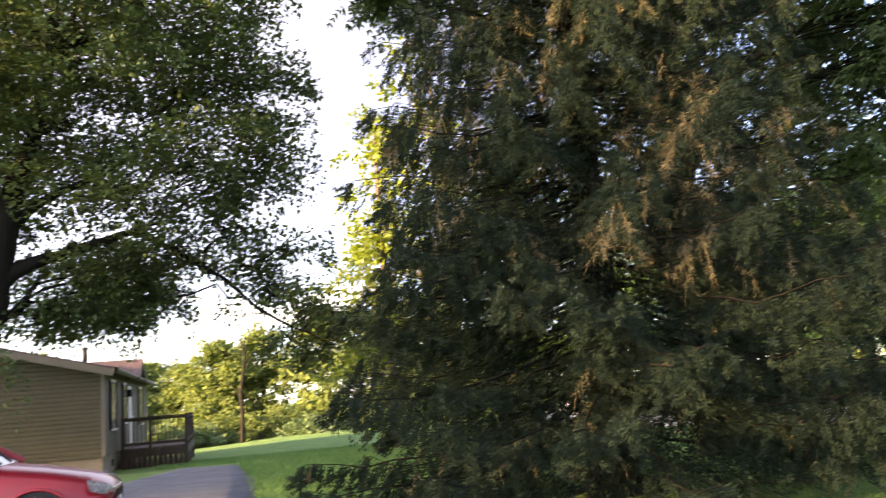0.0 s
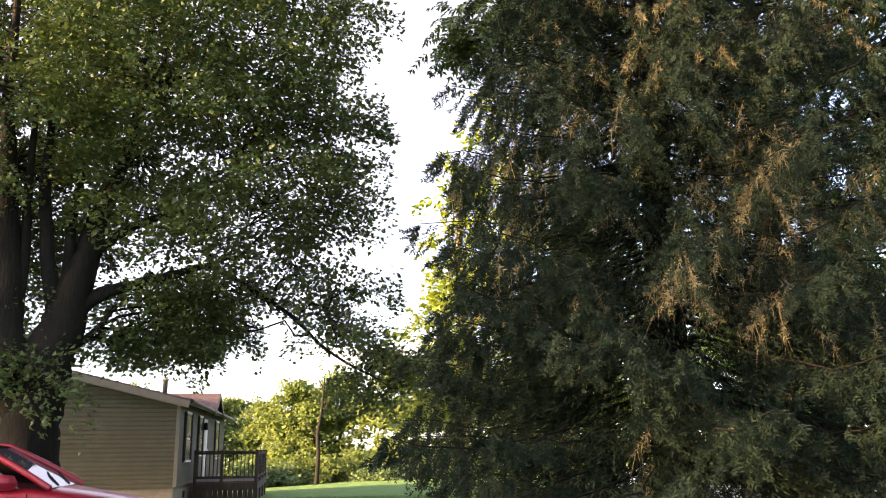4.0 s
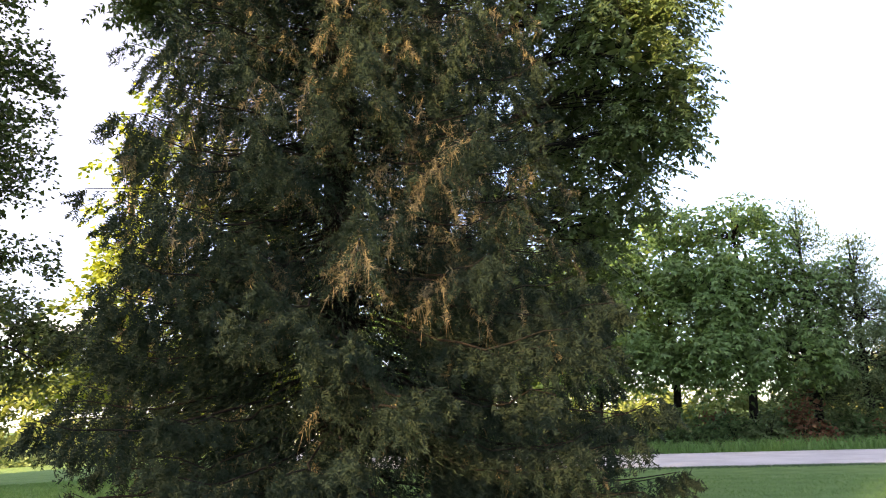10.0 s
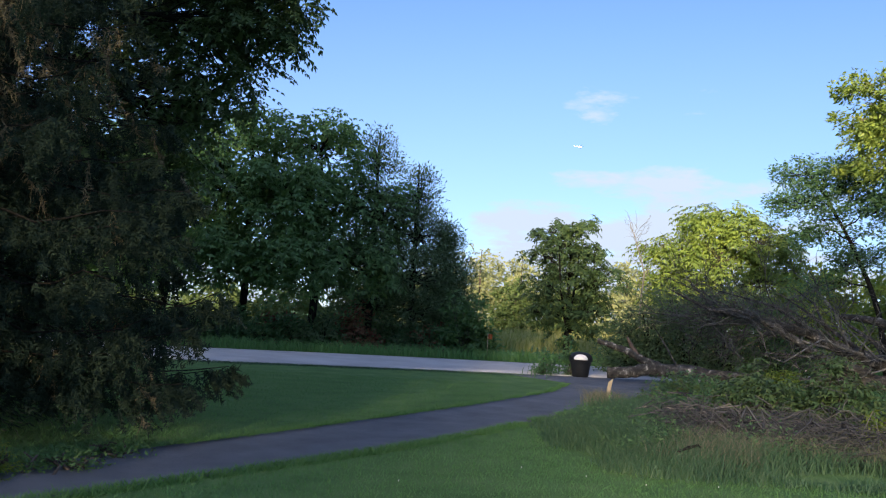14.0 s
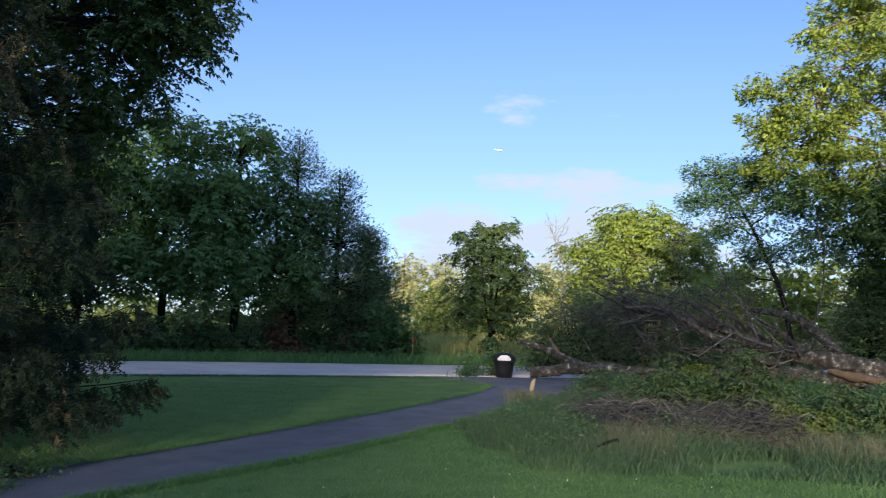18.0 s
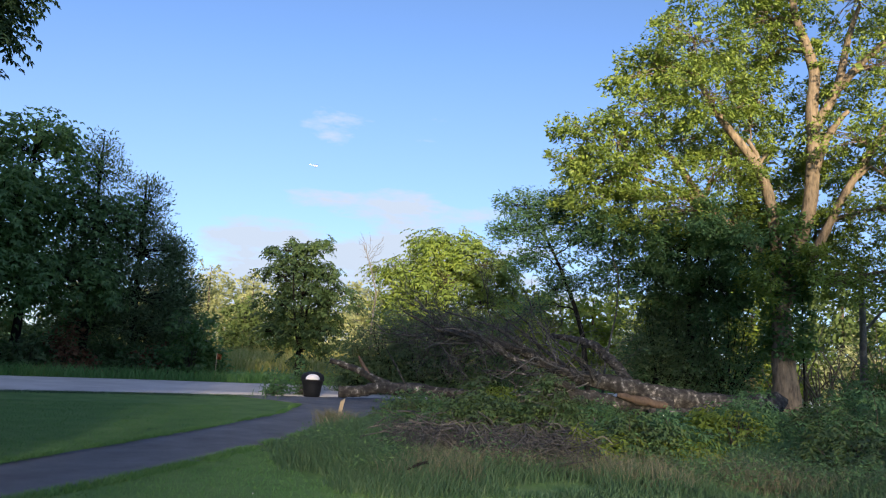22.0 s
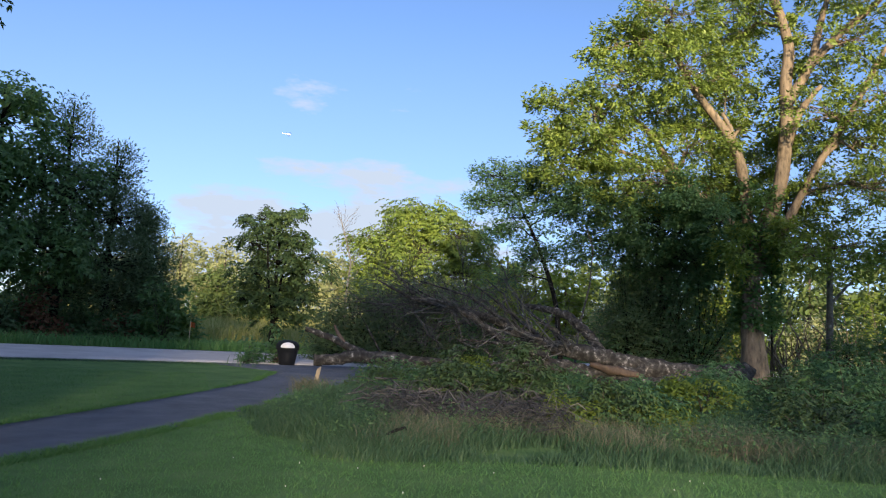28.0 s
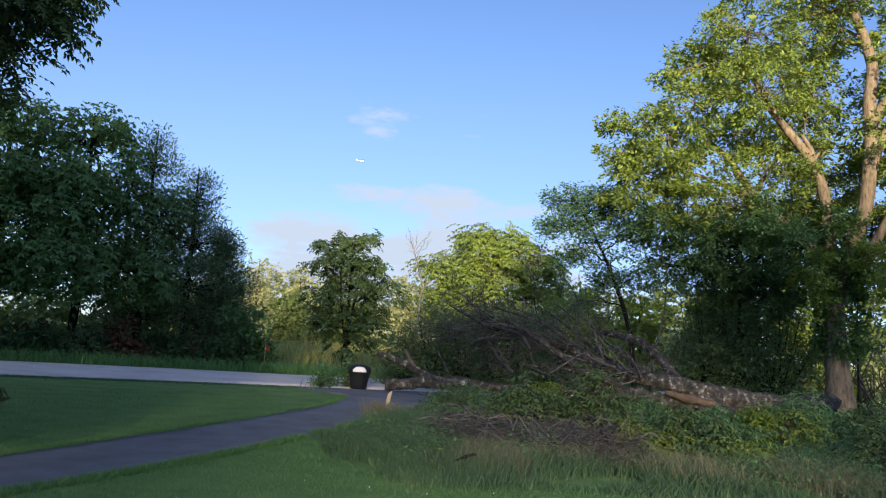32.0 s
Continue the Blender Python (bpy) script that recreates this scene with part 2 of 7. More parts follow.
def blades(cent, axis, side, length, width, fold=0.25):
    """Leaf-shaped pairs of triangles: at cent, along axis, spread along side, folded at the midrib."""
    n = len(cent)
    axis, side = unit(axis), unit(side - axis * np.sum(unit(axis) * side, -1, keepdims=True))
    nor = np.cross(axis, side)
    L = np.broadcast_to(np.asarray(length, float).reshape(-1, 1), (n, 1))
    W = np.broadcast_to(np.asarray(width, float).reshape(-1, 1), (n, 1))
    base = cent
    tip = cent + axis * L - nor * (L * 0.15)
    mid = cent + axis * (L * 0.45)
    lf = mid + side * (W * 0.5) + nor * (W * fold)
    rt = mid - side * (W * 0.5) + nor * (W * fold)
    v = np.stack([base, rt, tip, lf], 1).reshape(-1, 3)
    i = np.arange(n)[:, None] * 4
    f = np.concatenate([i + [[0, 1, 2]], i + [[0, 2, 3]]], 1).reshape(-1, 3)
    return v, f


def needles(cent, axis, side, length, width):
    """Slim single triangles for needles and fine twigs."""
    axis = unit(axis)
    side = unit(np.cross(axis, side)) * np.asarray(width, float).reshape(-1, 1)
    v = np.stack([cent - side, cent + side, cent + axis * np.asarray(length, float).reshape(-1, 1)], 1).reshape(-1, 3)
    return v, np.arange(len(v)).reshape(-1, 3)


def leaf_set(rng, pos, ax, nor, size, aspect, lobes):
    """One leaf at every place: a plain blade, or several blades fanned out from the stalk."""
    side = np.cross(ax, nor)
    s = size * rng.uniform(0.65, 1.25, len(pos))
    if lobes == 1:
        return blades(pos, ax, side, s, s * aspect)
    ax, side = unit(ax), unit(side)
    out = []
    for a in np.linspace(-0.85, 0.85, lobes):
        k = 1.0 - 0.3 * abs(a)
        out.append(blades(pos, ax * math.cos(a) + side * math.sin(a), side * math.cos(a) - ax * math.sin(a), s * k, s * k * aspect))
    return gather(out)


def leaf_cloud(rng, cent, count, spread, size, droop=0.4, flat=0.5, aspect=0.55, lobes=1):
    """Leaves round cluster centres: count per cluster, in flattened clouds."""
    n = len(cent) * count
    off = unit(rng.normal(size=(n, 3))) * rng.uniform(0, 1, (n, 1)) ** 0.5 * (1.95 * spread)
    off[:, 2] *= flat
    ax = rng.normal(size=(n, 3))
    ax[:, 2] = ax[:, 2] * 0.45 - droop
    ax += unit(off) * 0.5
    return leaf_set(rng, np.repeat(cent, count, 0) + off, ax, rng.normal(size=(n, 3)) * 0.45 + [0, 0, 1.0], size, aspect, lobes)


def leaf_spray(rng, cent, out, count, spread, size, droop=0.4, aspect=0.55, lobes=1, thick=0.3):
    """Leafy twig ends: flat fans of leaves that reach outwards and hang at the tip."""
    k = len(cent)
    d = unit(out * [1, 1, 0.2] + rng.normal(size=(k, 3)) * 0.5 * np.linalg.norm(out, axis=1, keepdims=True) * [1, 1, 0.3])
    s = unit(np.stack([-d[:, 1], d[:, 0], rng.normal(scale=0.3, size=k)], 1))
    d, s, c = (np.repeat(q, count, 0) for q in (d, s, cent))
    n = k * count
    u = rng.uniform(0, 1, (n, 1)) ** 0.8
    v = rng.uniform(-1, 1, (n, 1)) * (0.35 + 0.5 * np.sin(np.pi * u))
    reach = np.repeat(rng.uniform(0.7, 1.3, (k, 1)), count, 0) * spread
    pos = c + d * (u - 0.4) * 2.6 * reach + s * v * 1.15 * reach
    pos[:, 2:] += rng.normal(scale=thick, size=(n, 1)) * reach - 0.5 * droop * reach * (u + 0.3) ** 2
    ax = d * 0.8 + s * v + rng.normal(scale=0.45, size=(n, 3)) - [0, 0, 1.0] * np.full((n, 1), droop)
    return leaf_set(rng, pos, ax, rng.normal(size=(n, 3)) * 0.42 + [0, 0, 1.0], size, aspect, lobes)


def fronds(rng, cent, out, count, length, leaflet, pairs=5, droop=0.55, aspect=0.36):
    """Compound leaves: arching stalks from each twig end, with leaflets in pairs and one at the tip."""
    n = len(cent) * count
    c, o = np.repeat(cent, count, 0), np.repeat(unit(out), count, 0)
    a = rng.uniform(0, 2 * np.pi, n)
    d = unit(np.stack([np.cos(a), np.sin(a), 0 * a], 1) + 0.8 * o * [1, 1, 0])
    s = np.stack([-d[:, 1], d[:, 0], 0 * a], 1)
    e = rng.uniform(-0.3, 0.6, (n, 1))
    L = length * rng.uniform(0.7, 1.2, (n, 1))
    up = np.array((0, 0, 1.0))
    c = c + rng.normal(scale=0.2 * length, size=(n, 3))
    out_v = []
    for u in np.linspace(0.25, 1.0, pairs):
        p = c + d * L * u + up * L * (u * e - droop * u * u)
        t = unit(d + up * (e - 2 * droop * u))
        for sg in (-1, 1):
            ax = sg * s * 0.85 + t * 0.45 + rng.normal(scale=0.16, size=(n, 3)) - up * 0.32
            ll = leaflet * (1.05 - 0.5 * abs(u - 0.55)) * rng.uniform(0.8, 1.2, n)
            out_v.append(blades(p, ax, t, ll, ll * aspect))
    out_v.append(blades(p, t, s, np.full(n, leaflet), leaflet * aspect))
    return gather(out_v)


def in_lobe(rng, centre, radii, n, shell=0.45):
    d = unit(rng.normal(size=(n, 3)))
    r = rng.uniform(shell, 1.0, (n, 1)) ** 0.7
    return np.asarray(centre, float) + d * r * np.asarray(radii, float)


def tree(name, label, seed, base, trunk, lobes, bark, leafmat, size=0.12, count=60, spread=0.35, droop=0.4, flat=0.5, aspect=0.55,
         leaflobes=1, twig=0.02, limb=0.09, group="", sides=10, shell=0.45, forks=(), crown_label="", density=1.0, style="cloud", leaflet=0.1, pairs=5, fill=0, fill_most=0.3):
    """A tree: a tapered trunk, a limb to every lobe of the crown, twigs to every clump, and leaves round the clumps.
    trunk: rows of (x, y, z, radius) from the base; lobes: (centre, radii, clumps), both relative to the base."""
    rng = np.random.default_rng(seed)
    t = thing(name, label, "tree", base, group=group)
    tr = np.array(trunk, float)
    k = np.linspace(0, len(tr) - 1, len(tr) * 5)
    pts = np.stack([np.interp(k, np.arange(len(tr)), tr[:, i]) for i in range(4)], 1)
    pts[1:, :2] += rng.normal(scale=tr[0, 3] * 0.06, size=(len(pts) - 1, 2))
    for _ in range(3):
        pts[1:-1] = (pts[:-2] + 2 * pts[1:-1] + pts[2:]) / 4
    part("trunk", raw_mesh("trunk", *tube(pts[:, :3], pts[:, 3], sides, 0.035, rng), bark, True), None, t)
    for fk in forks:
        fk = np.array(fk, float)
        k = np.linspace(0, len(fk) - 1, len(fk) * 4)
        q = np.stack([np.interp(k, np.arange(len(fk)), fk[:, i]) for i in range(4)], 1)
        q[1:, :3] += rng.normal(scale=fk[0, 3] * 0.1, size=(len(q) - 1, 3))
        for _ in range(3):
            q[1:-1] = (q[:-2] + 2 * q[1:-1] + q[2:]) / 4
        part("limb", raw_mesh("limb", *tube(q[:, :3], q[:, 3], 8, 0.05, rng), bark, True), None, t)
        pts = np.concatenate([pts, q])
    leaves, twigs = [], []
    for centre, radii, n in lobes:
        c = np.asarray(centre, float)
        low = pts[pts[:, 2] < c[2] - 0.1 * radii[2]]
        low = low if len(low) else pts[:3]
        j = np.argmin(np.linalg.norm(low[:, :3] - c, axis=1) + 0.3 * np.abs(low[:, 2] - c[2] + radii[2]))
        a = low[j]
        r0 = min(a[3] * 0.7, limb)
        lp = bend(a[:3], c, 8, 0.1 * np.linalg.norm(c - a[:3]), 0.08, rng)
        part("limb", raw_mesh("limb", *tube(lp, np.linspace(r0, r0 * 0.3, 8), 6), bark, True), None, t)
        cl = in_lobe(rng, c, radii, int(n * density), shell)
        for q in cl if twig else ():
            s = lp[rng.integers(3, 8)]
            twigs.append(tube(bend(s, q, 4, 0.05, 0.05, rng), np.linspace(twig, twig * 0.3, 4), 3))
        if style == "frond":
            leaves.append(fronds(rng, cl, cl - c, count, size, leaflet, pairs, droop, aspect))
        elif style == "spray":
            leaves.append(leaf_spray(rng, cl, cl - c, count, spread, size, droop, aspect, leaflobes))
        else:
            leaves.append(leaf_cloud(rng, cl, count, spread, size, droop, flat, aspect, leaflobes))
        if fill:
            f = in_lobe(rng, c, np.asarray(radii, float) * 0.62, fill, 0.1)
            big = min(0.42 * min(radii), fill_most)
            leaves.append(blades(f, rng.normal(size=(fill, 3)), rng.normal(size=(fill, 3)), big * rng.uniform(0.7, 1.3, fill), big * 0.7))
    if twigs:
        part("twig", raw_mesh("twig", *gather(twigs), bark), None, t, "", "stuff")
    part("crown", raw_mesh("crown", *gather(leaves), leafmat), None, t, crown_label)
    return t

# ---- materials ----
M_GRASS = material("lawn", [(0.3, (0.070, 0.155, 0.050)), (0.5, (0.104, 0.208, 0.068)), (0.7, (0.145, 0.240, 0.088))], 0.95, 1.4, bump=0.9, bump_scale=70, spec=0.15, detail=10)
M_BLADE = material("grass_blade", [(0.2, (0.068, 0.180, 0.058)), (0.55, (0.106, 0.235, 0.080)), (0.9, (0.160, 0.270, 0.104))], 0.7, 0.5, leaf=0.35, island=True, spec=0.2)
M_WEED = material("weed_blade", [(0.2, (0.034, 0.086, 0.044)), (0.5, (0.056, 0.128, 0.064)), (0.85, (0.098, 0.165, 0.088))], 0.7, 0.7, leaf=0.3, island=True)
M_DRY = material("dry_grass", [(0.2, (0.10, 0.118, 0.072)), (0.55, (0.165, 0.168, 0.115)), (0.85, (0.27, 0.25, 0.185))], 0.8, 0.8, leaf=0.25, island=True)
M_ASPHALT = material("asphalt", [(0.3, (0.070, 0.088, 0.114)), (0.55, (0.110, 0.134, 0.170)), (0.8, (0.168, 0.192, 0.230))], 0.9, 1.1, bump=0.7, bump_scale=140)
M_ROAD = material("worn_road", [(0.3, (0.36, 0.36, 0.365)), (0.55, (0.47, 0.47, 0.47)), (0.8, (0.55, 0.545, 0.54))], 0.9, 0.7, bump=0.4, bump_scale=120)
M_BARK = material("grey_bark", [(0.3, (0.035, 0.028, 0.022)), (0.55, (0.085, 0.070, 0.055)), (0.8, (0.16, 0.14, 0.115))], 0.9, 9, bump=0.9, bump_scale=22, stretch=(1, 1, 0.25))
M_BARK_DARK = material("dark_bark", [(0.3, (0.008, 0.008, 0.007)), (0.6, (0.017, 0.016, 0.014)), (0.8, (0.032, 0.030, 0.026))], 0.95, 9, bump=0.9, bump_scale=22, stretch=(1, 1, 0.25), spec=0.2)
M_BARK_PALE = material("pale_bark", [(0.32, (0.055, 0.046, 0.034)), (0.48, (0.165, 0.132, 0.090)), (0.75, (0.30, 0.24, 0.165))], 0.85, 8, bump=0.9, bump_scale=18, stretch=(1, 1, 0.3))
M_BARK_LOG = material("weathered_log", [(0.40, (0.022, 0.021, 0.019)), (0.52, (0.052, 0.050, 0.045)), (0.60, (0.125, 0.120, 0.108)), (0.68, (0.46, 0.45, 0.41))], 0.9, 6.5, bump=1.0, bump_scale=24, detail=10)
M_TWIG = material("dead_twig", [(0.2, (0.036, 0.036, 0.032)), (0.6, (0.090, 0.089, 0.080)), (0.92, (0.27, 0.265, 0.24))], 0.9, 4, island=True)
M_BRUSH = material("brush_twig", [(0.2, (0.024, 0.026, 0.028)), (0.55, (0.056, 0.059, 0.062)), (0.8, (0.130, 0.132, 0.132)), (0.95, (0.34, 0.335, 0.32))], 0.9, 4, island=True)
M_RAW = material("torn_wood", [(0.3, (0.075, 0.052, 0.036)), (0.6, (0.14, 0.10, 0.07)), (0.85, (0.22, 0.17, 0.12))], 0.8, 8, bump=0.8, bump_scale=30, stretch=(1, 1, 0.2))
M_MAPLE = material("maple_leaf", [(0.15, (0.036, 0.078, 0.027)), (0.5, (0.058, 0.112, 0.036)), (0.85, (0.105, 0.150, 0.044))], 0.55, 0.5, leaf=0.2, island=True)
M_SPRUCE = material("spruce_needle", [(0.12, (0.011, 0.023, 0.016)), (0.5, (0.018, 0.035, 0.023)), (0.8, (0.030, 0.047, 0.029)), (0.97, (0.072, 0.066, 0.040))], 0.75, 0.55, leaf=0.1, island=True, spec=0.12)
M_SPRUCE_DRY = material("dead_spruce_twig", [(0.2, (0.062, 0.056, 0.034)), (0.55, (0.130, 0.114, 0.062)), (0.85, (0.25, 0.21, 0.105))], 0.8, 0.8, leaf=0.1, island=True)
M_COMPOUND = material("compound_leaf", [(0.15, (0.050, 0.124, 0.044)), (0.5, (0.080, 0.178, 0.058)), (0.85, (0.130, 0.230, 0.074))], 0.55, 0.4, leaf=0.42, island=True)
M_BRIGHT = material("bright_leaf", [(0.15, (0.088, 0.150, 0.024)), (0.5, (0.140, 0.215, 0.032)), (0.85, (0.215, 0.270, 0.052))], 0.55, 0.4, leaf=0.4, island=True)
M_CEDAR = material("cedar_leaf", [(0.15, (0.052, 0.106, 0.048)), (0.5, (0.084, 0.152, 0.062)), (0.85, (0.130, 0.190, 0.082))], 0.7, 0.5, leaf=0.2, island=True)
M_SHRUB = material("shrub_leaf", [(0.15, (0.048, 0.122, 0.056)), (0.5, (0.084, 0.184, 0.078)), (0.85, (0.145, 0.250, 0.104))], 0.6, 0.5, leaf=0.35, island=True, spec=0.25)
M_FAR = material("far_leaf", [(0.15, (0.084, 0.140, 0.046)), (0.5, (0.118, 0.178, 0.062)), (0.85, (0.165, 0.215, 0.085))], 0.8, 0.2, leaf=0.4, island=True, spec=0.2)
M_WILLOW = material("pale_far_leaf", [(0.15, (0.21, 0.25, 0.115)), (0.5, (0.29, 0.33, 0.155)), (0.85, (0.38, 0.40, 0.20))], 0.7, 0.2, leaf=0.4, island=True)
M_FIELD = material("meadow_grass", [(0.2, (0.16, 0.19, 0.05)), (0.55, (0.26, 0.27, 0.085)), (0.85, (0.36, 0.33, 0.14))], 0.8, 0.3, leaf=0.3, island=True)
M_SIDING = material("tan_siding", [(0.3, (0.084, 0.074, 0.049)), (0.6, (0.101, 0.090, 0.060)), (0.8, (0.118, 0.106, 0.072))], 0.75, 2.0, bump=0.1, bump_scale=40, spec=0.2)
M_SKIRT = material("block_skirting", [(0.3, (0.19, 0.155, 0.12)), (0.6, (0.25, 0.21, 0.165)), (0.8, (0.30, 0.26, 0.21))], 0.9, 4.0, bump=0.4, bump_scale=60)
M_TRIM = material("white_trim", [(0.3, (0.62, 0.60, 0.56)), (0.7, (0.72, 0.70, 0.66))], 0.55, 3.0)
M_ROOF = material("brown_shingle", [(0.3, (0.10, 0.060, 0.055)), (0.6, (0.16, 0.10, 0.09)), (0.8, (0.20, 0.14, 0.125))], 0.95, 6.0, bump=0.6, bump_scale=80, obj=False)
M_SHUTTER = material("dark_shutter", [(0.3, (0.012, 0.010, 0.011)), (0.7, (0.022, 0.018, 0.020))], 0.95, 4.0, spec=0.04)
M_GLASS = material("window_glass", [(0.3, (0.16, 0.155, 0.13)), (0.7, (0.24, 0.23, 0.20))], 0.12, 1.0, spec=0.4)
M_DECK = material("dark_deck_wood", [(0.3, (0.030, 0.020, 0.016)), (0.6, (0.060, 0.042, 0.034)), (0.8, (0.095, 0.070, 0.058))], 0.8, 7.0, bump=0.5, bump_scale=30, stretch=(1, 1, 0.3))
M_CARPAINT = material("red_car_paint", [(0.3, (0.27, 0.010, 0.022)), (0.7, (0.32, 0.014, 0.028))], 0.38, 2.0, coat=0.4, metal=0.1, spec=0.4)
M_RUBBER = material("tyre_rubber", [(0.3, (0.012, 0.012, 0.013)), (0.7, (0.024, 0.023, 0.023))], 0.85, 12.0, bump=0.3, bump_scale=80)
M_ALLOY = material("alloy", [(0.3, (0.55, 0.55, 0.56)), (0.7, (0.68, 0.68, 0.69))], 0.3, 5.0, metal=0.9)
M_BLACK = material("black_plastic", [(0.3, (0.007, 0.009, 0.013)), (0.7, (0.012, 0.015, 0.021))], 0.6, 8.0, bump=0.15, bump_scale=60, spec=0.3)
M_WHITE = material("white_plastic", [(0.3, (0.74, 0.75, 0.78)), (0.7, (0.82, 0.82, 0.84))], 0.5, 6.0, bump=0.1)
M_LAMP = material("headlight_glass", [(0.35, (0.10, 0.10, 0.11)), (0.5, (0.42, 0.43, 0.45)), (0.7, (0.72, 0.73, 0.75))], 0.08, 14.0, spec=0.8, metal=0.3)
M_POST = material("bleached_wood", [(0.3, (0.26, 0.22, 0.15)), (0.6, (0.36, 0.31, 0.22)), (0.8, (0.46, 0.41, 0.30))], 0.8, 8.0, bump=0.5, bump_scale=40, stretch=(1, 1, 0.2))
M_ORANGE = material("orange_cloth", [(0.3, (0.24, 0.085, 0.03)), (0.7, (0.32, 0.12, 0.045))], 0.8, 6.0, leaf=0.2)
M_AIR = material("aircraft_white", [(0.3, (0.75, 0.75, 0.76)), (0.7, (0.82, 0.82, 0.83))], 0.4, 2.0)
M_CLOVER = material("clover_flower", [(0.3, (0.62, 0.60, 0.52)), (0.7, (0.78, 0.76, 0.68))], 0.7, 3.0)
M_ASH = material("ash_leaf", [(0.15, (0.092, 0.160, 0.034)), (0.5, (0.165, 0.250, 0.048)), (0.85, (0.28, 0.36, 0.070))], 0.5, 0.4, leaf=0.26, island=True)
M_TAN = material("tan_trim", [(0.3, (0.17, 0.145, 0.112)), (0.7, (0.22, 0.19, 0.15))], 0.75, 3.0, spec=0.2)
M_RUST = material("rusty_leaf", [(0.2, (0.10, 0.050, 0.028)), (0.55, (0.17, 0.085, 0.045)), (0.85, (0.24, 0.14, 0.07))], 0.7, 0.5, leaf=0.25, island=True)
M_SILVER = material("silvered_branch", [(0.3, (0.07, 0.069, 0.062)), (0.55, (0.16, 0.157, 0.142)), (0.8, (0.32, 0.315, 0.285))], 0.85, 5.0, bump=0.6, bump_scale=24)

# ---- ground, road, drive ----
def polar_sheet(name, radii, sides, mat):
    ang = np.linspace(0, 2 * np.pi, sides, endpoint=False)
    v = [[0, 0, height(0, 0)]]
    for r in radii:
        x, y = r * np.cos(ang), r * np.sin(ang)
        v += np.stack([x, y, height(x, y)], 1).tolist()
    f = []
    for i in range(len(radii) - 1):
        a, b = 1 + i * sides, 1 + (i + 1) * sides
        for j in range(sides):
            k = (j + 1) % sides
            f.append((a + j, b + j, b + k, a + k))
    me = bpy.data.meshes.new(name)
    f += [(0, 1 + j, 1 + (j + 1) % sides) for j in range(sides)]
    me.from_pydata(v, [], f)
    me.polygons.foreach_set("use_smooth", np.ones(len(f), dtype=bool))
    me.materials.append(mat)
    return new(name, me)


ground = polar_sheet("ground", [1, 2, 3, 4, 5, 6, 7, 8, 9, 10, 11, 12, 13.5, 15, 17, 19, 22, 25, 28, 32, 37, 43, 50, 60, 75, 100, 150, 250, 500, 1200, 4000], 96, M_GRASS)
tagged(ground, "mown green lawn and meadow reaching the horizon", "ground", kind="structure")

ROAD_N = np.array((0.59, 0.807))      # across the road, away from the yard
ROAD_T = np.array((0.807, -0.59))
ROAD_NEAR, ROAD_FAR = 23.8, 30.5


def strip(name, left, right, mat, lift, thick=0.06, cuts=6, crown=0.0):
    """A paved strip between two edge lines of (x, y), lying on the land, with turned-down edges."""
    l, r = np.array(left, float), np.array(right, float)
    k = np.linspace(0, len(l) - 1, (len(l) - 1) * 8 + 1)
    ip = lambda a: np.stack([np.interp(k, np.arange(len(a)), a[:, i]) for i in range(2)], 1)
    l, r = ip(l), ip(r)
    rows, n = [], cuts + 1
    for a, b in zip(l, r):
        row = []
        for s in np.linspace(0, 1, n):
            p = a + (b - a) * s
            row.append((p[0], p[1], float(height(p[0], p[1])) + lift + crown * 4 * s * (1 - s)))
        row = [(row[0][0], row[0][1], row[0][2] - thick)] + row + [(row[-1][0], row[-1][1], row[-1][2] - thick)]
        rows.append(row)
    v = np.array(rows).reshape(-1, 3)
    m = n + 2
    f = [(i * m + j, i * m + j + 1, (i + 1) * m + j + 1, (i + 1) * m + j) for i in range(len(rows) - 1) for j in range(m - 1)]
    return new(name, raw_mesh(name, v, np.array(f)[:, ::-1], mat))


def on_road(s, n):
    return tuple(ROAD_T * s + ROAD_N * n)


road = strip("road", [(22, 130), (11, 62), (7.6, 46), (5.6, 36), (6.0, 29.5), (9.0, 25.0)] + [on_road(s, ROAD_NEAR) for s in (-3, 0, 6, 14, 30, 60, 220)],
             [(30, 130), (18.5, 62), (14.4, 46), (12.8, 38), (12.6, 34), (13.9, 30.6)] + [on_road(s, ROAD_FAR) for s in (-3, 0, 6, 14, 30, 60, 220)], M_ROAD, 0.03, crown=0.05)
tagged(road, "pale grey worn country road with faint tree shade", "road", kind="structure")
drive = strip("driveway",
              [(-6.5, 25.4), (-7.2, 20.0), (-7.0, 14.0), (-4.6, 11.0), (-1.0, 8.6), (3.4, 8.1), (6.3, 8.6), (9.2, 9.2), (12.5, 9.95), (16.2, 10.9), (19.2, 12.3), (20.0, 16.2)],
              [(-4.9, 25.0), (-3.6, 20.0), (-2.4, 13.0), (-1.6, 8.8), (-0.2, 6.6), (2.8, 6.65), (5.1, 6.85), (7.4, 7.1), (9.5, 7.5), (13.6, 8.5), (18.5, 9.8), (25.0, 12.4)], M_ASPHALT, 0.022)
tagged(drive, "dark asphalt driveway curving out to the road", "driveway", kind="structure")
pad = strip("parking_pad", [(-16, 10.6), (-11, 10.7), (-6.8, 11.0), (-4.4, 11.2)], [(-16, 6.8), (-11, 6.8), (-5.5, 6.8), (-0.6, 6.7)], M_ASPHALT, 0.016)
tagged(pad, "dark asphalt parking pad under the red car", "driveway", kind="structure")

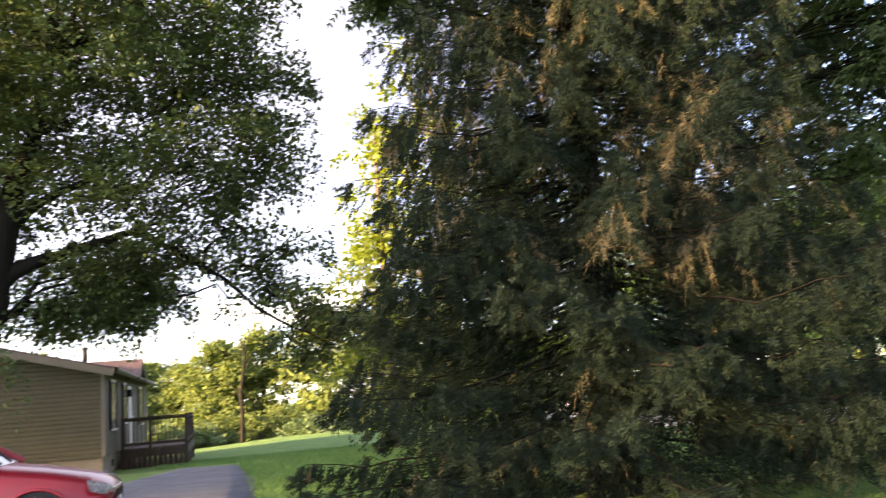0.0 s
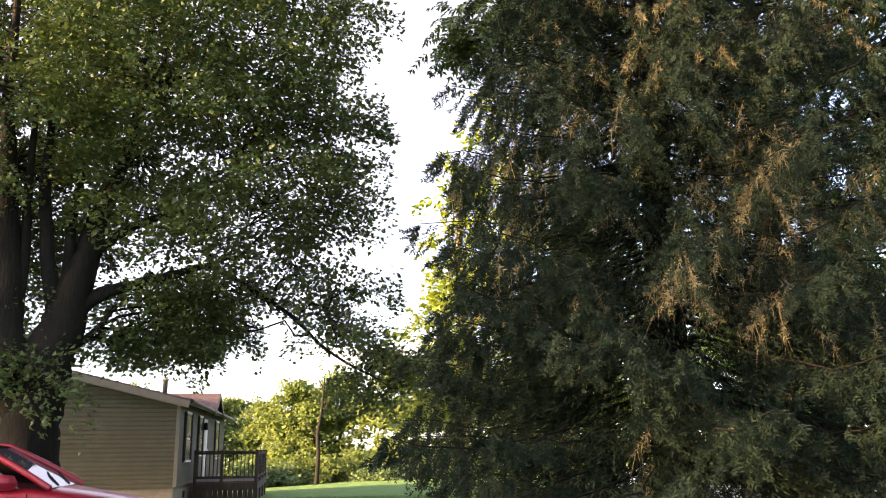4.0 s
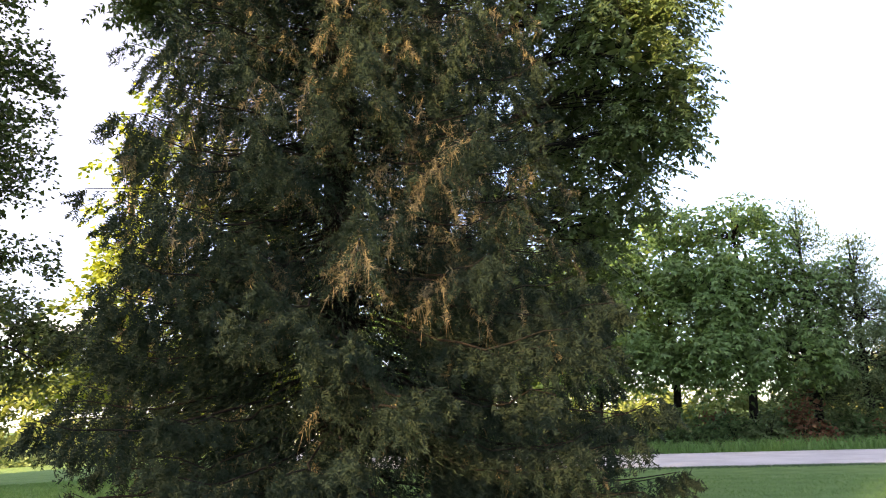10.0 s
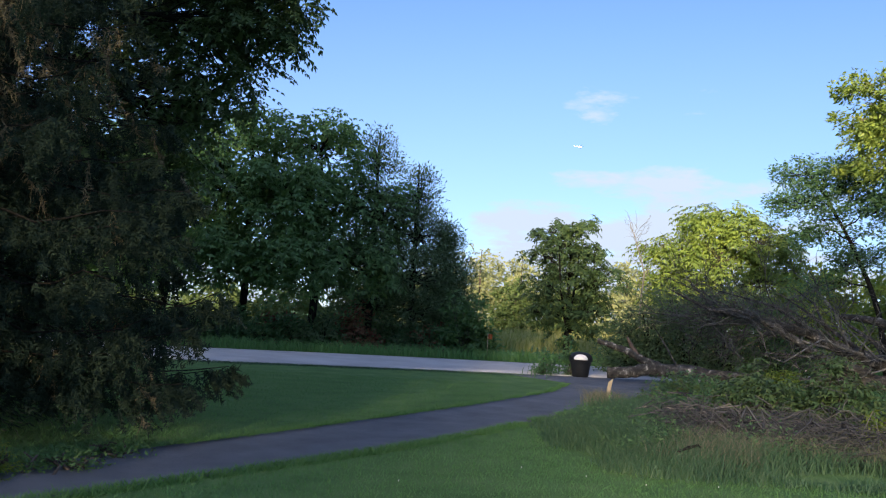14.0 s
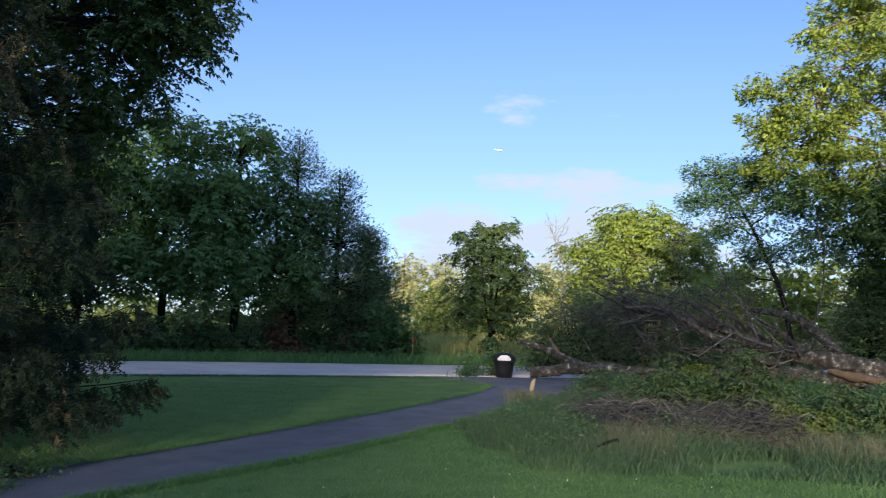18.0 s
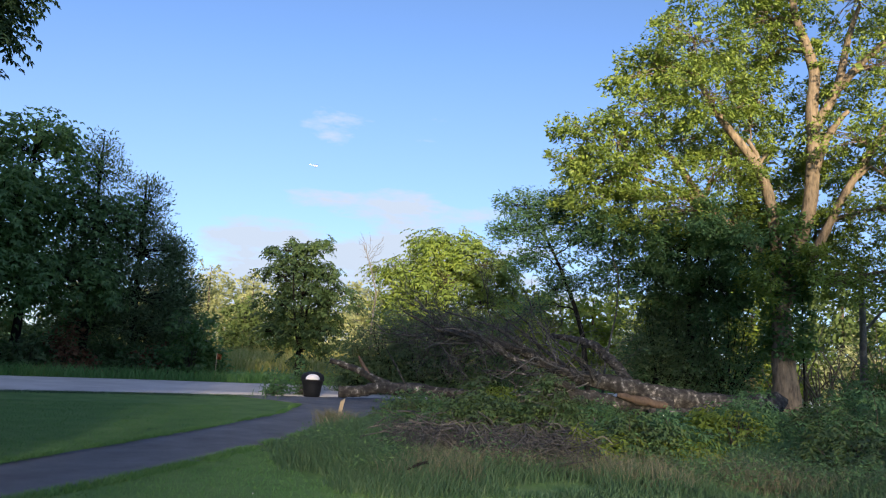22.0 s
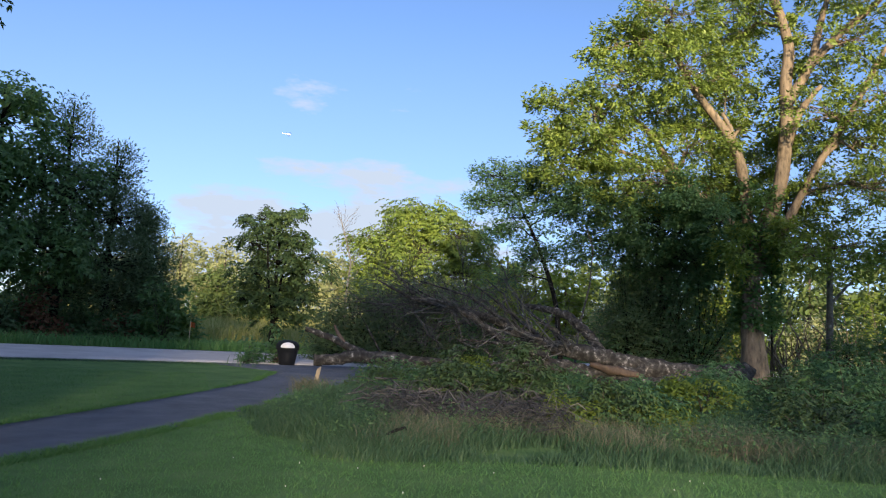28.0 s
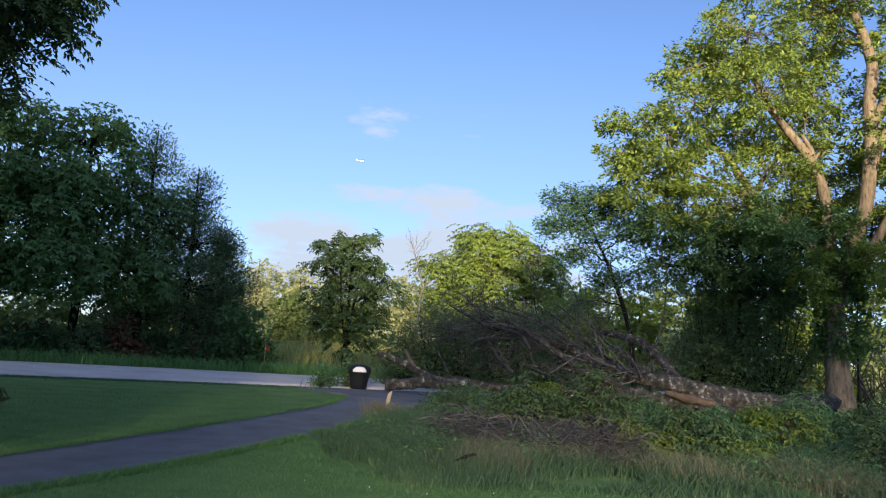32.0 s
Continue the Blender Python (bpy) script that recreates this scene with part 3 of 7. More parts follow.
# ---- the big yard trees ----
def P(az, el, d):
    """A place seen from the camera's stand: degrees to the right of ahead, degrees up, metres out."""
    return np.array((d * math.sin(radians(az)), d * math.cos(radians(az)), EYE + d * math.tan(radians(el))))


def rel(base, rows):
    return [(tuple(np.asarray(c, float) - np.asarray(base, float)), r, n) for c, r, n in rows]


# maple between the house and the spruce
MB = tuple(polar(-27.4, 14.0, 0.05))
m3 = lambda az, el, r: (*(P(az, el, 14.0) - np.array(MB)), r)
tree("maple_tree", "large many-stemmed maple with dense dark green crown", 11, MB,
     [(0, 0, 0, 0.55), m3(-27.5, -3.0, 0.45), m3(-27.5, 0.5, 0.41), m3(-27.3, 2.9, 0.40), m3(-27.0, 5.3, 0.38), m3(-26.4, 7.4, 0.34), m3(-25.9, 9.5, 0.27), m3(-25.3, 12.1, 0.20), m3(-24.7, 14.6, 0.155), m3(-24.0, 16.7, 0.12), m3(-23.3, 18.4, 0.09), m3(-22.6, 24, 0.06), m3(-22.0, 32, 0.03)],
     [(c, r, int(n * 1.5) if r[2] >= 0.6 else n) for c, r, n in rel(MB, [
         (P(-27, 27, 14), (3.0, 3.0, 2.0), 72), (P(-20, 24, 13), (2.0, 2.2, 1.5), 52), (P(-15.5, 27, 13), (1.6, 2.0, 1.2), 36),
         (P(-14.4, 21.5, 13.5), (1.5, 2.0, 0.9), 34), (P(-9.2, 21.8, 13.5), (0.8, 0.9, 0.4), 13), (P(-13.4, 16.4, 13.5), (1.4, 1.8, 0.6), 25), (P(-9.0, 16.0, 13.5), (0.7, 0.8, 0.4), 10),
         (P(-18.5, 15, 13.5), (1.6, 1.8, 0.7), 26), (P(-11.2, 12.2, 14), (1.1, 1.3, 0.4), 17), (P(-16.4, 10.8, 14), (1.2, 1.6, 0.4), 18), (P(-19, 8.6, 14.6), (1.1, 1.2, 0.38), 15), (P(-17.6, 9.2, 14.6), (0.8, 1.0, 0.32), 10), (P(-20.4, 6.9, 14.8), (0.8, 0.9, 0.28), 14), (P(-17.6, 7.1, 14.8), (0.8, 0.9, 0.28), 14), (P(-19.0, 6.2, 14.9), (0.6, 0.8, 0.22), 9), (P(-8.0, 10.4, 14), (0.45, 0.6, 0.3), 7), (P(-18.8, 7.6, 14.5), (1.2, 1.0, 0.4), 12), (P(-21.2, 6.6, 14.8), (1.0, 0.9, 0.35), 11),
         (P(-9.0, 7.6, 14.5), (0.6, 0.8, 0.4), 13), (P(-22.5, 18, 15), (1.8, 2.0, 1.1), 34), (P(-20, 9.4, 16), (1.6, 2.0, 0.4), 22), (P(-9.4, 19.2, 13.5), (0.6, 0.8, 0.3), 7),
         (P(-30, 17, 15), (2.4, 2.6, 1.4), 50), (P(-34, 22, 14), (3.0, 3.2, 2.4), 60), (P(-24, 34, 14), (3.4, 3.6, 2.0), 66),
         (P(-15.5, 33.5, 14), (2.0, 2.4, 1.3), 36), (P(-10, 28.6, 13.5), (0.8, 1.2, 0.6), 15), (P(-31, 8.6, 15.5), (1.6, 2.0, 0.4), 16), (P(-29.6, 13.0, 16), (1.9, 1.2, 1.2), 40), (P(-33, 12, 16), (1.6, 1.2, 1.2), 30), (P(-31.5, 22.5, 16.5), (3.0, 1.4, 2.2), 60), (P(-26.5, 20.5, 16.5), (2.2, 1.4, 1.8), 46), (P(-28, 29, 16.5), (3.0, 1.4, 1.8), 50), (P(-30.5, 6.6, 15.0), (1.2, 0.8, 0.5), 18), (P(-28.4, 4.6, 13.4), (0.9, 0.5, 0.4), 12), (P(-6.4, 5.8, 14.5), (0.7, 0.7, 0.45), 14), (P(-4.6, 4.4, 14.6), (0.7, 0.7, 0.5), 14)])],
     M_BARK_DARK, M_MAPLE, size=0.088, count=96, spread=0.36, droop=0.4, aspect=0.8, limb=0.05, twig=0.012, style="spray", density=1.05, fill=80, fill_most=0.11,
     forks=[[m3(-27.9, 1.5, 0.25), m3(-28.6, 3.6, 0.25), m3(-29.1, 5.9, 0.24), m3(-29.4, 9.3, 0.20), m3(-29.9, 12.8, 0.17), m3(-30.3, 16.5, 0.13), m3(-30.7, 22, 0.08), m3(-31, 30, 0.04)],
            [m3(-26.6, 6.6, 0.15), m3(-27.0, 8.8, 0.13), m3(-27.7, 13.0, 0.105), m3(-28.1, 16.4, 0.085), m3(-28.1, 20.0, 0.055), m3(-28.0, 26, 0.03)],
            [m3(-26.2, 9.0, 0.11), m3(-26.3, 11.3, 0.095), m3(-26.3, 13.8, 0.08), m3(-26.1, 16.3, 0.065), m3(-25.8, 20.0, 0.04)],
            [m3(-28.9, 8.4, 0.09), m3(-28.8, 11.8, 0.085), m3(-29.0, 16.0, 0.065), m3(-29.0, 21.0, 0.04)],
            [m3(-26.2, 7.6, 0.16), m3(-24.9, 9.4, 0.12), m3(-22.8, 10.2, 0.09), m3(-20.0, 11.0, 0.065), m3(-16.8, 12.2, 0.035)],
            [m3(-25.5, 11.4, 0.10), m3(-23.7, 13.3, 0.07), m3(-21.7, 14.5, 0.055), m3(-18.8, 15.8, 0.035)],
            [m3(-20.0, 11.0, 0.05), m3(-17.9, 12.0, 0.05), m3(-14.9, 10.4, 0.042), m3(-11.8, 8.5, 0.034), m3(-10.2, 6.7, 0.025), m3(-8.0, 5.3, 0.02), m3(-6.4, 4.6, 0.015), m3(-5.2, 3.7, 0.01)],
            [m3(-26.6, 5.6, 0.075), m3(-25.3, 6.4, 0.055), m3(-24.2, 7.5, 0.042), m3(-23.4, 8.8, 0.03)]])


def spruce(name, label, seed, base, top, profile, levels):
    """A spruce: arching boughs with upturned tips, hanging branchlets, and sprigs of needles set in a herringbone. profile: rows of (z, radius)."""
    rng = np.random.default_rng(seed)
    t = thing(name, label, "tree", base)
    pz, pr = np.array(profile, float).T
    yard = -np.array(base[:2]) / math.hypot(*base[:2])
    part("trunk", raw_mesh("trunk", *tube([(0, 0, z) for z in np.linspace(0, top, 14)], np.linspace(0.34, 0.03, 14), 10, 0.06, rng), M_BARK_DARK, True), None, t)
    boughs, green, brown, strands = [], [], [], []
    for z in np.linspace(0.35, top - 0.3, levels):
        R = np.interp(z, pz, pr)
        for a in rng.uniform(0, 2 * np.pi) + np.arange(11) * 2 * np.pi / 11 + rng.normal(scale=0.16, size=11):
            d = np.array((math.cos(a), math.sin(a), 0))
            across = d[0] * -yard[1] + d[1] * yard[0]
            low = np.interp(z, (2.6, 4.2), (1.0, 0.0))
            flank, thick = min(1.0, max(0.0, across + 0.25)) * low, min(1.0, abs(across) + 0.25) * low
            L = R * rng.uniform(0.74 + 0.16 * flank, 1.08 + 0.05 * flank)
            near = d[:2] @ yard > -0.12 and z < 9.2
            z0 = z + 0.22 * L + rng.normal(scale=0.12)
            s = np.linspace(0, 1, 11)
            pts = d * (L * s)[:, None]
            pts[:, 2] = z0 - 0.40 * L * s ** 1.2 + 0.24 * L * s ** 3.2
            pts[1:] += rng.normal(scale=0.035, size=(10, 3))
            pts[:, 2] = np.maximum(pts[:, 2], 0.1)
            boughs.append(tube(pts, np.linspace(0.026 if L > 1.5 else 0.016, 0.005, 11), 4))
            side = np.array((-d[1], d[0], 0))
            m = int((12 + 9.6 * L) * ((1.0 if near else 0.35) + 0.55 * thick))
            us = np.clip(rng.uniform(0.12, 1.06, m), 0, 1) ** 0.72
            o = np.stack([np.interp(us, s, pts[:, i]) for i in range(3)], 1)
            sg = rng.choice((-1.0, 1.0), (m, 1))
            reach = ((1.12 - us) * rng.uniform(0.2, 0.5, m) * min(L, 2.6) * 0.5 + 0.05)[:, None]
            hang = (np.interp(z, (0, 2.6, 4.2), (0.34, 0.40, 0.62)) * rng.uniform(0.35, 1.1, m) * np.interp(us, (0, 0.85, 1.0), (1.0, 1.0, 0.6)) * (1 + 0.35 * thick))[:, None]
            end = o + side * sg * reach + d * rng.uniform(0.02, 0.26, (m, 1)) - np.array((0, 0, 1.0)) * hang
            end[:, 2] = np.maximum(end[:, 2], 0.03)
            patch = noise.noise(Vector((a * 1.3 + 2.0, z * 0.55, 4.2)))
            chance = (0.30 if patch > 0.12 else 0.04) if 2.9 < z < 7.4 else 0.03
            dead = (rng.random(m) < chance * np.interp(us, (0, 0.75, 1.0), (1.2, 1.0, 0.2)))
            k = 12 if near else 4
            for sel, src in ((~dead, green), (dead, brown)):
                q = np.flatnonzero(sel)
                if len(q):
                    w = np.tile(np.linspace(0.05, 1.0, k), len(q))[:, None]
                    oo, ee = np.repeat(o[q], k, 0), np.repeat(end[q], k, 0)
                    p = oo + (ee - oo) * w
                    p[:, 2:] -= 0.2 * w * (1 - w)
                    run = unit(ee - oo)
                    flip = np.where(np.arange(len(p)) % 2, 1.0, -1.0)[:, None]
                    ax = run * 0.75 + np.cross(run, rng.normal(size=(len(p), 3))) * 0.55 + side * flip * 0.35 + d * 0.25
                    src.append((p, ax, rng.uniform(0.07, 0.135, len(p)) * (1.15 - 0.35 * w[:, 0])))
            q = np.flatnonzero(dead)
            if len(q) and near:
                p = np.repeat(o[q], 12, 0) + (np.repeat(end[q], 12, 0) - np.repeat(o[q], 12, 0)) * rng.uniform(0, 1, (len(q) * 12, 1))
                strands.append((p, rng.normal(scale=0.3, size=p.shape) - [0, 0, 1.0], rng.uniform(0.12, 0.36, len(p))))

    def sprigs(src, thick):
        p, ax, ln = (np.concatenate([q[i] for q in src]) for i in range(3))
        ax = unit(ax)
        sd = unit(np.cross(ax, rng.normal(size=ax.shape)))
        out = [needles(p, ax, sd, ln, np.full(len(p), thick * 0.7))]
        for f in (0.08, 0.5):
            for sg in (-1, 1):
                out.append(needles(p + ax * (ln * f)[:, None], ax * 0.7 + sg * sd * 0.75, np.cross(ax, sd), ln * 0.6 * (1.1 - 0.4 * f), np.full(len(p), thick)))
        return gather(out)

    n = 62000
    zi = 0.2 + (top * 0.8) * rng.uniform(0, 1, n) ** 1.4
    ri = np.interp(zi, pz, pr) * np.sqrt(rng.uniform(0.01, 0.42, n))
    ai = rng.uniform(0, 2 * np.pi, n)
    ci = np.stack([np.cos(ai) * ri, np.sin(ai) * ri, zi], 1)
    part("inner_twig", raw_mesh("inner_twig", *blades(ci, np.stack([np.cos(ai), np.sin(ai), rng.normal(scale=0.4, size=n) - 0.5], 1), rng.normal(size=(n, 3)), rng.uniform(0.06, 0.15, n), 0.02), M_SPRUCE), None, t, "", "stuff")
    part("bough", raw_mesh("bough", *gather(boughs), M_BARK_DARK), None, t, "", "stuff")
    part("needle_sprays", raw_mesh("needle_sprays", *sprigs(green, 0.0105), M_SPRUCE), None, t)
    part("dead_needle_sprays", raw_mesh("dead_needle_sprays", *sprigs(brown, 0.009), M_SPRUCE_DRY), None, t, "dry tan hanging sprays")
    c, ax, ln = (np.concatenate([q[i] for q in strands]) for i in range(3))
    part("dead_twig", raw_mesh("dead_twig", *needles(c, ax, rng.normal(size=c.shape), ln, np.full(len(c), 0.0042)), M_SPRUCE_DRY), None, t, "dry tan hanging twigs")
    return t


spruce("spruce_tree", "tall dense dark spruce with drooping boughs and dry twigs", 5, tuple(polar(13.1, 11.7, 0.0)), 15.0,
       [(0, 3.95), (0.8, 4.05), (2.2, 3.75), (4, 3.25), (5.5, 3.0), (6.5, 2.75), (9, 2.2), (12, 1.2), (15, 0.15)], 50)

# broad-leaved tree behind the spruce
WB = tuple(polar(20.0, 17.5, 0.0))
tree("walnut_tree", "tall broad-leaved tree standing behind the spruce", 21, WB,
     [(0, 0, 0, 0.36), (0.05, 0, 3, 0.30), (0, 0.1, 7, 0.22), (0.1, 0, 11, 0.14), (0, 0, 15, 0.05)],
     rel(WB, [
         (P(33.4, 23.5, 16.5), (1.4, 1.8, 1.6), 50), (P(36.6, 20.6, 16.5), (0.6, 1.0, 0.9), 26), (P(33, 17.2, 17), (1.1, 1.5, 1.0), 40), (P(36.2, 25.5, 16.5), (0.6, 1, 0.7), 20),
         (P(28, 27, 17), (2.2, 2, 2.0), 44), (P(31, 30, 16.5), (2.4, 2, 2.0), 50), (P(20, 33, 17), (3, 3, 2.4), 55), (P(10, 30, 17), (2.8, 2.5, 2), 50),
         (P(3.6, 28.2, 15.5), (1.2, 1.4, 0.9), 30), (P(-0.2, 26.8, 14.5), (0.5, 0.6, 0.6), 12), (P(31, 12.5, 18), (1.5, 1.5, 1.3), 34), (P(28, 6, 19), (1.5, 1.5, 1.5), 30), (P(22, 18, 18.5), (2.4, 1.8, 2.2), 40), (P(13, 20, 18.5), (2.6, 1.8, 2.2), 36), (P(17, 10, 18.5), (3.0, 1.8, 2.0), 34), (P(25, 23, 18), (2.0, 1.6, 1.6), 44), (P(7, 13, 19), (2.0, 1.6, 2.0), 40), (P(26, 14, 19), (2.0, 1.6, 1.8), 56), (P(29.5, 19, 18.6), (1.5, 1.4, 1.4), 44), (P(24, 8, 19), (2.0, 1.6, 1.6), 46)]),
     M_BARK_DARK, M_MAPLE, size=0.5, count=9, droop=0.6, aspect=0.42, limb=0.10, style="frond", leaflet=0.15, pairs=5, fill=150)

# sunlit trees behind the spruce's far side
for i, (az, d, h, r) in enumerate(((-0.6, 27, 11.5, 2.0), (3.6, 25, 13.0, 2.6), (9, 30, 10, 3.0))):
    b = tuple(polar(az, d, 0))
    tree("young_tree", "sunlit yellow-green young tree behind the spruce", 31 + i, b,
         [(0, 0, 0, 0.16), (0, 0, h * 0.5, 0.11), (0, 0, h * 0.95, 0.03)],
         [((0, 0, h * 0.75), (r * 0.7, r * 0.7, h * 0.22), 34), ((r * 0.4, 0, h * 0.5), (r * 0.8, r * 0.8, h * 0.2), 34), ((-r * 0.4, 0.2, h * 0.42), (r * 0.75, r * 0.8, h * 0.2), 32), ((0, 0, h * 0.22), (r, r, h * 0.16), 30)],
         M_BARK, M_BRIGHT, size=0.22, count=34, spread=0.4, droop=0.5, aspect=0.65, group="young trees behind the spruce", style="spray", fill=20)

# ---- trees past the road ----
for i, (az, d, h, r) in enumerate(((35, 36.5, 10.4, 3.3), (39.6, 36, 10.2, 3.3), (30, 37, 10, 3.2), (25, 38, 9.5, 3.0), (19, 39, 9, 3.0))):
    b = tuple(polar(az, d, 0))
    tree("sumac_tree", "dark green roadside tree with drooping compound leaves", 41 + i, b,
         [(0, 0, 0, 0.20), (0.2, 0, 2.5, 0.16), (0.1, 0, h * 0.6, 0.11), (0, 0, h * 0.95, 0.03)],
         [((0, 0, h * 0.82), (r * 0.75, r * 0.7, h * 0.17), 46), ((r * 0.5, -0.6, h * 0.6), (r * 0.7, r * 0.7, h * 0.17), 46), ((-r * 0.5, -0.4, h * 0.6), (r * 0.7, r * 0.7, h * 0.17), 46),
          ((r * 0.3, -1.2, h * 0.36), (r * 0.8, r * 0.7, h * 0.13), 44), ((-r * 0.5, -1.0, h * 0.36), (r * 0.75, r * 0.7, h * 0.13), 42)],
         M_BARK_DARK, M_COMPOUND, size=0.72, count=9, droop=0.62, aspect=0.46, group="trees past the road", style="frond", leaflet=0.27, pairs=3, fill=90, fill_most=0.45)
for i, (az, d, h, r) in enumerate(((43.5, 37, 9.6, 2.2), (46.3, 37.5, 8.3, 2.0), (48.4, 38.5, 5.8, 1.5))):
    b = tuple(polar(az, d, 0))
    tree("cedar_tree", "feathery dark roadside cedar with sparse pointed top", 51 + i, b,
         [(0, 0, 0, 0.18), (0, 0, h * 0.5, 0.12), (0, 0, h, 0.02)],
         [((0, 0, h * 0.84), (r * 0.42, r * 0.42, h * 0.16), 50), ((0.2, 0, h * 0.6), (r * 0.85, r * 0.8, h * 0.17), 100), ((-0.2, 0, h * 0.38), (r * 1.1, r, h * 0.17), 120), ((0.1, 0, h * 0.2), (r * 1.05, r, h * 0.13), 64)],
         M_BARK_DARK, M_CEDAR, size=0.17, count=44, spread=0.34, droop=-0.4, flat=0.6, aspect=0.3, group="cedars past the road", fill=24)
# the sapling takes the darker leaf material in place of shade
SB = tuple(polar(56.8, 37.0, 0))
tree("sapling", "slender roadside tree with a broken crown, shade put into its dark green leaves", 61, SB,
     [(0, 0, 0, 0.13), (0.05, 0, 1.6, 0.10), (0, 0, 3.8, 0.06), (0.1, 0, 6.0, 0.02)],
     rel(SB, [(P(55.4, 6.1, 37), (0.8, 0.9, 0.5), 20), (P(57.6, 6.6, 37.2), (0.6, 0.6, 0.4), 14), (P(56.6, 5.2, 37), (1.3, 1.1, 0.6), 30), (P(58.4, 4.6, 37), (0.9, 0.9, 0.7), 24), (P(55.2, 4.3, 37), (0.9, 0.9, 0.6), 20),
              (P(57.0, 3.4, 37), (1.4, 1.0, 0.6), 26), (P(55.0, 2.4, 37), (1.0, 1.0, 0.6), 20), (P(58.9, 2.8, 37), (1.1, 1.0, 0.8), 24), (P(56.6, 1.4, 37.2), (1.3, 1.0, 0.6), 20), (P(54.6, 0.6, 37), (0.9, 1.0, 0.6), 16), (P(58.8, 0.8, 37), (1.2, 1.0, 0.8), 22), (P(57, -0.4, 37.4), (1.2, 1.0, 0.5), 16)]),
     M_BARK_DARK, M_MAPLE, size=0.4, count=6, droop=0.7, aspect=0.42, style="frond", leaflet=0.2, pairs=4, density=0.85, forks=[[(0.05, 0, 1.4, 0.07), (0.5, 0, 3.2, 0.05), (0.8, 0, 5, 0.02)], [(0, 0, 1.2, 0.06), (-0.6, 0, 3.0, 0.04), (-0.9, 0, 5.2, 0.02)]])
LB = tuple(polar(66.5, 41.0, 0))
tree("ash_tree", "round sunlit tree with bright green compound leaves", 62, LB,
     [(0, 0, 0, 0.22), (0, 0, 3, 0.15), (0, 0, 7, 0.04)],
     rel(LB, [(P(66.2, 7.0, 41), (1.7, 1.6, 0.9), 52), (P(63.6, 5.2, 41), (1.3, 1.4, 0.8), 36), (P(68.8, 5.8, 41), (1.6, 1.5, 0.9), 46), (P(66.4, 4.4, 40.4), (2.4, 1.8, 1.0), 60), (P(63.8, 2.8, 41), (1.8, 1.8, 1.0), 40), (P(70, 3.4, 41), (1.7, 1.8, 1.0), 44), (P(67, 1.8, 41), (2.6, 2, 1.0), 44)]),
     M_BARK, M_ASH, size=0.75, count=7, droop=0.6, aspect=0.4, style="frond", leaflet=0.24, pairs=4, fill=26)

# ---- the tall tree by the fallen trunk ----
TB = tuple(polar(88.3, 28.0, 0.0))
f3 = lambda az, el, r: (*(P(az, el, 28.0) - np.array(TB)), r)
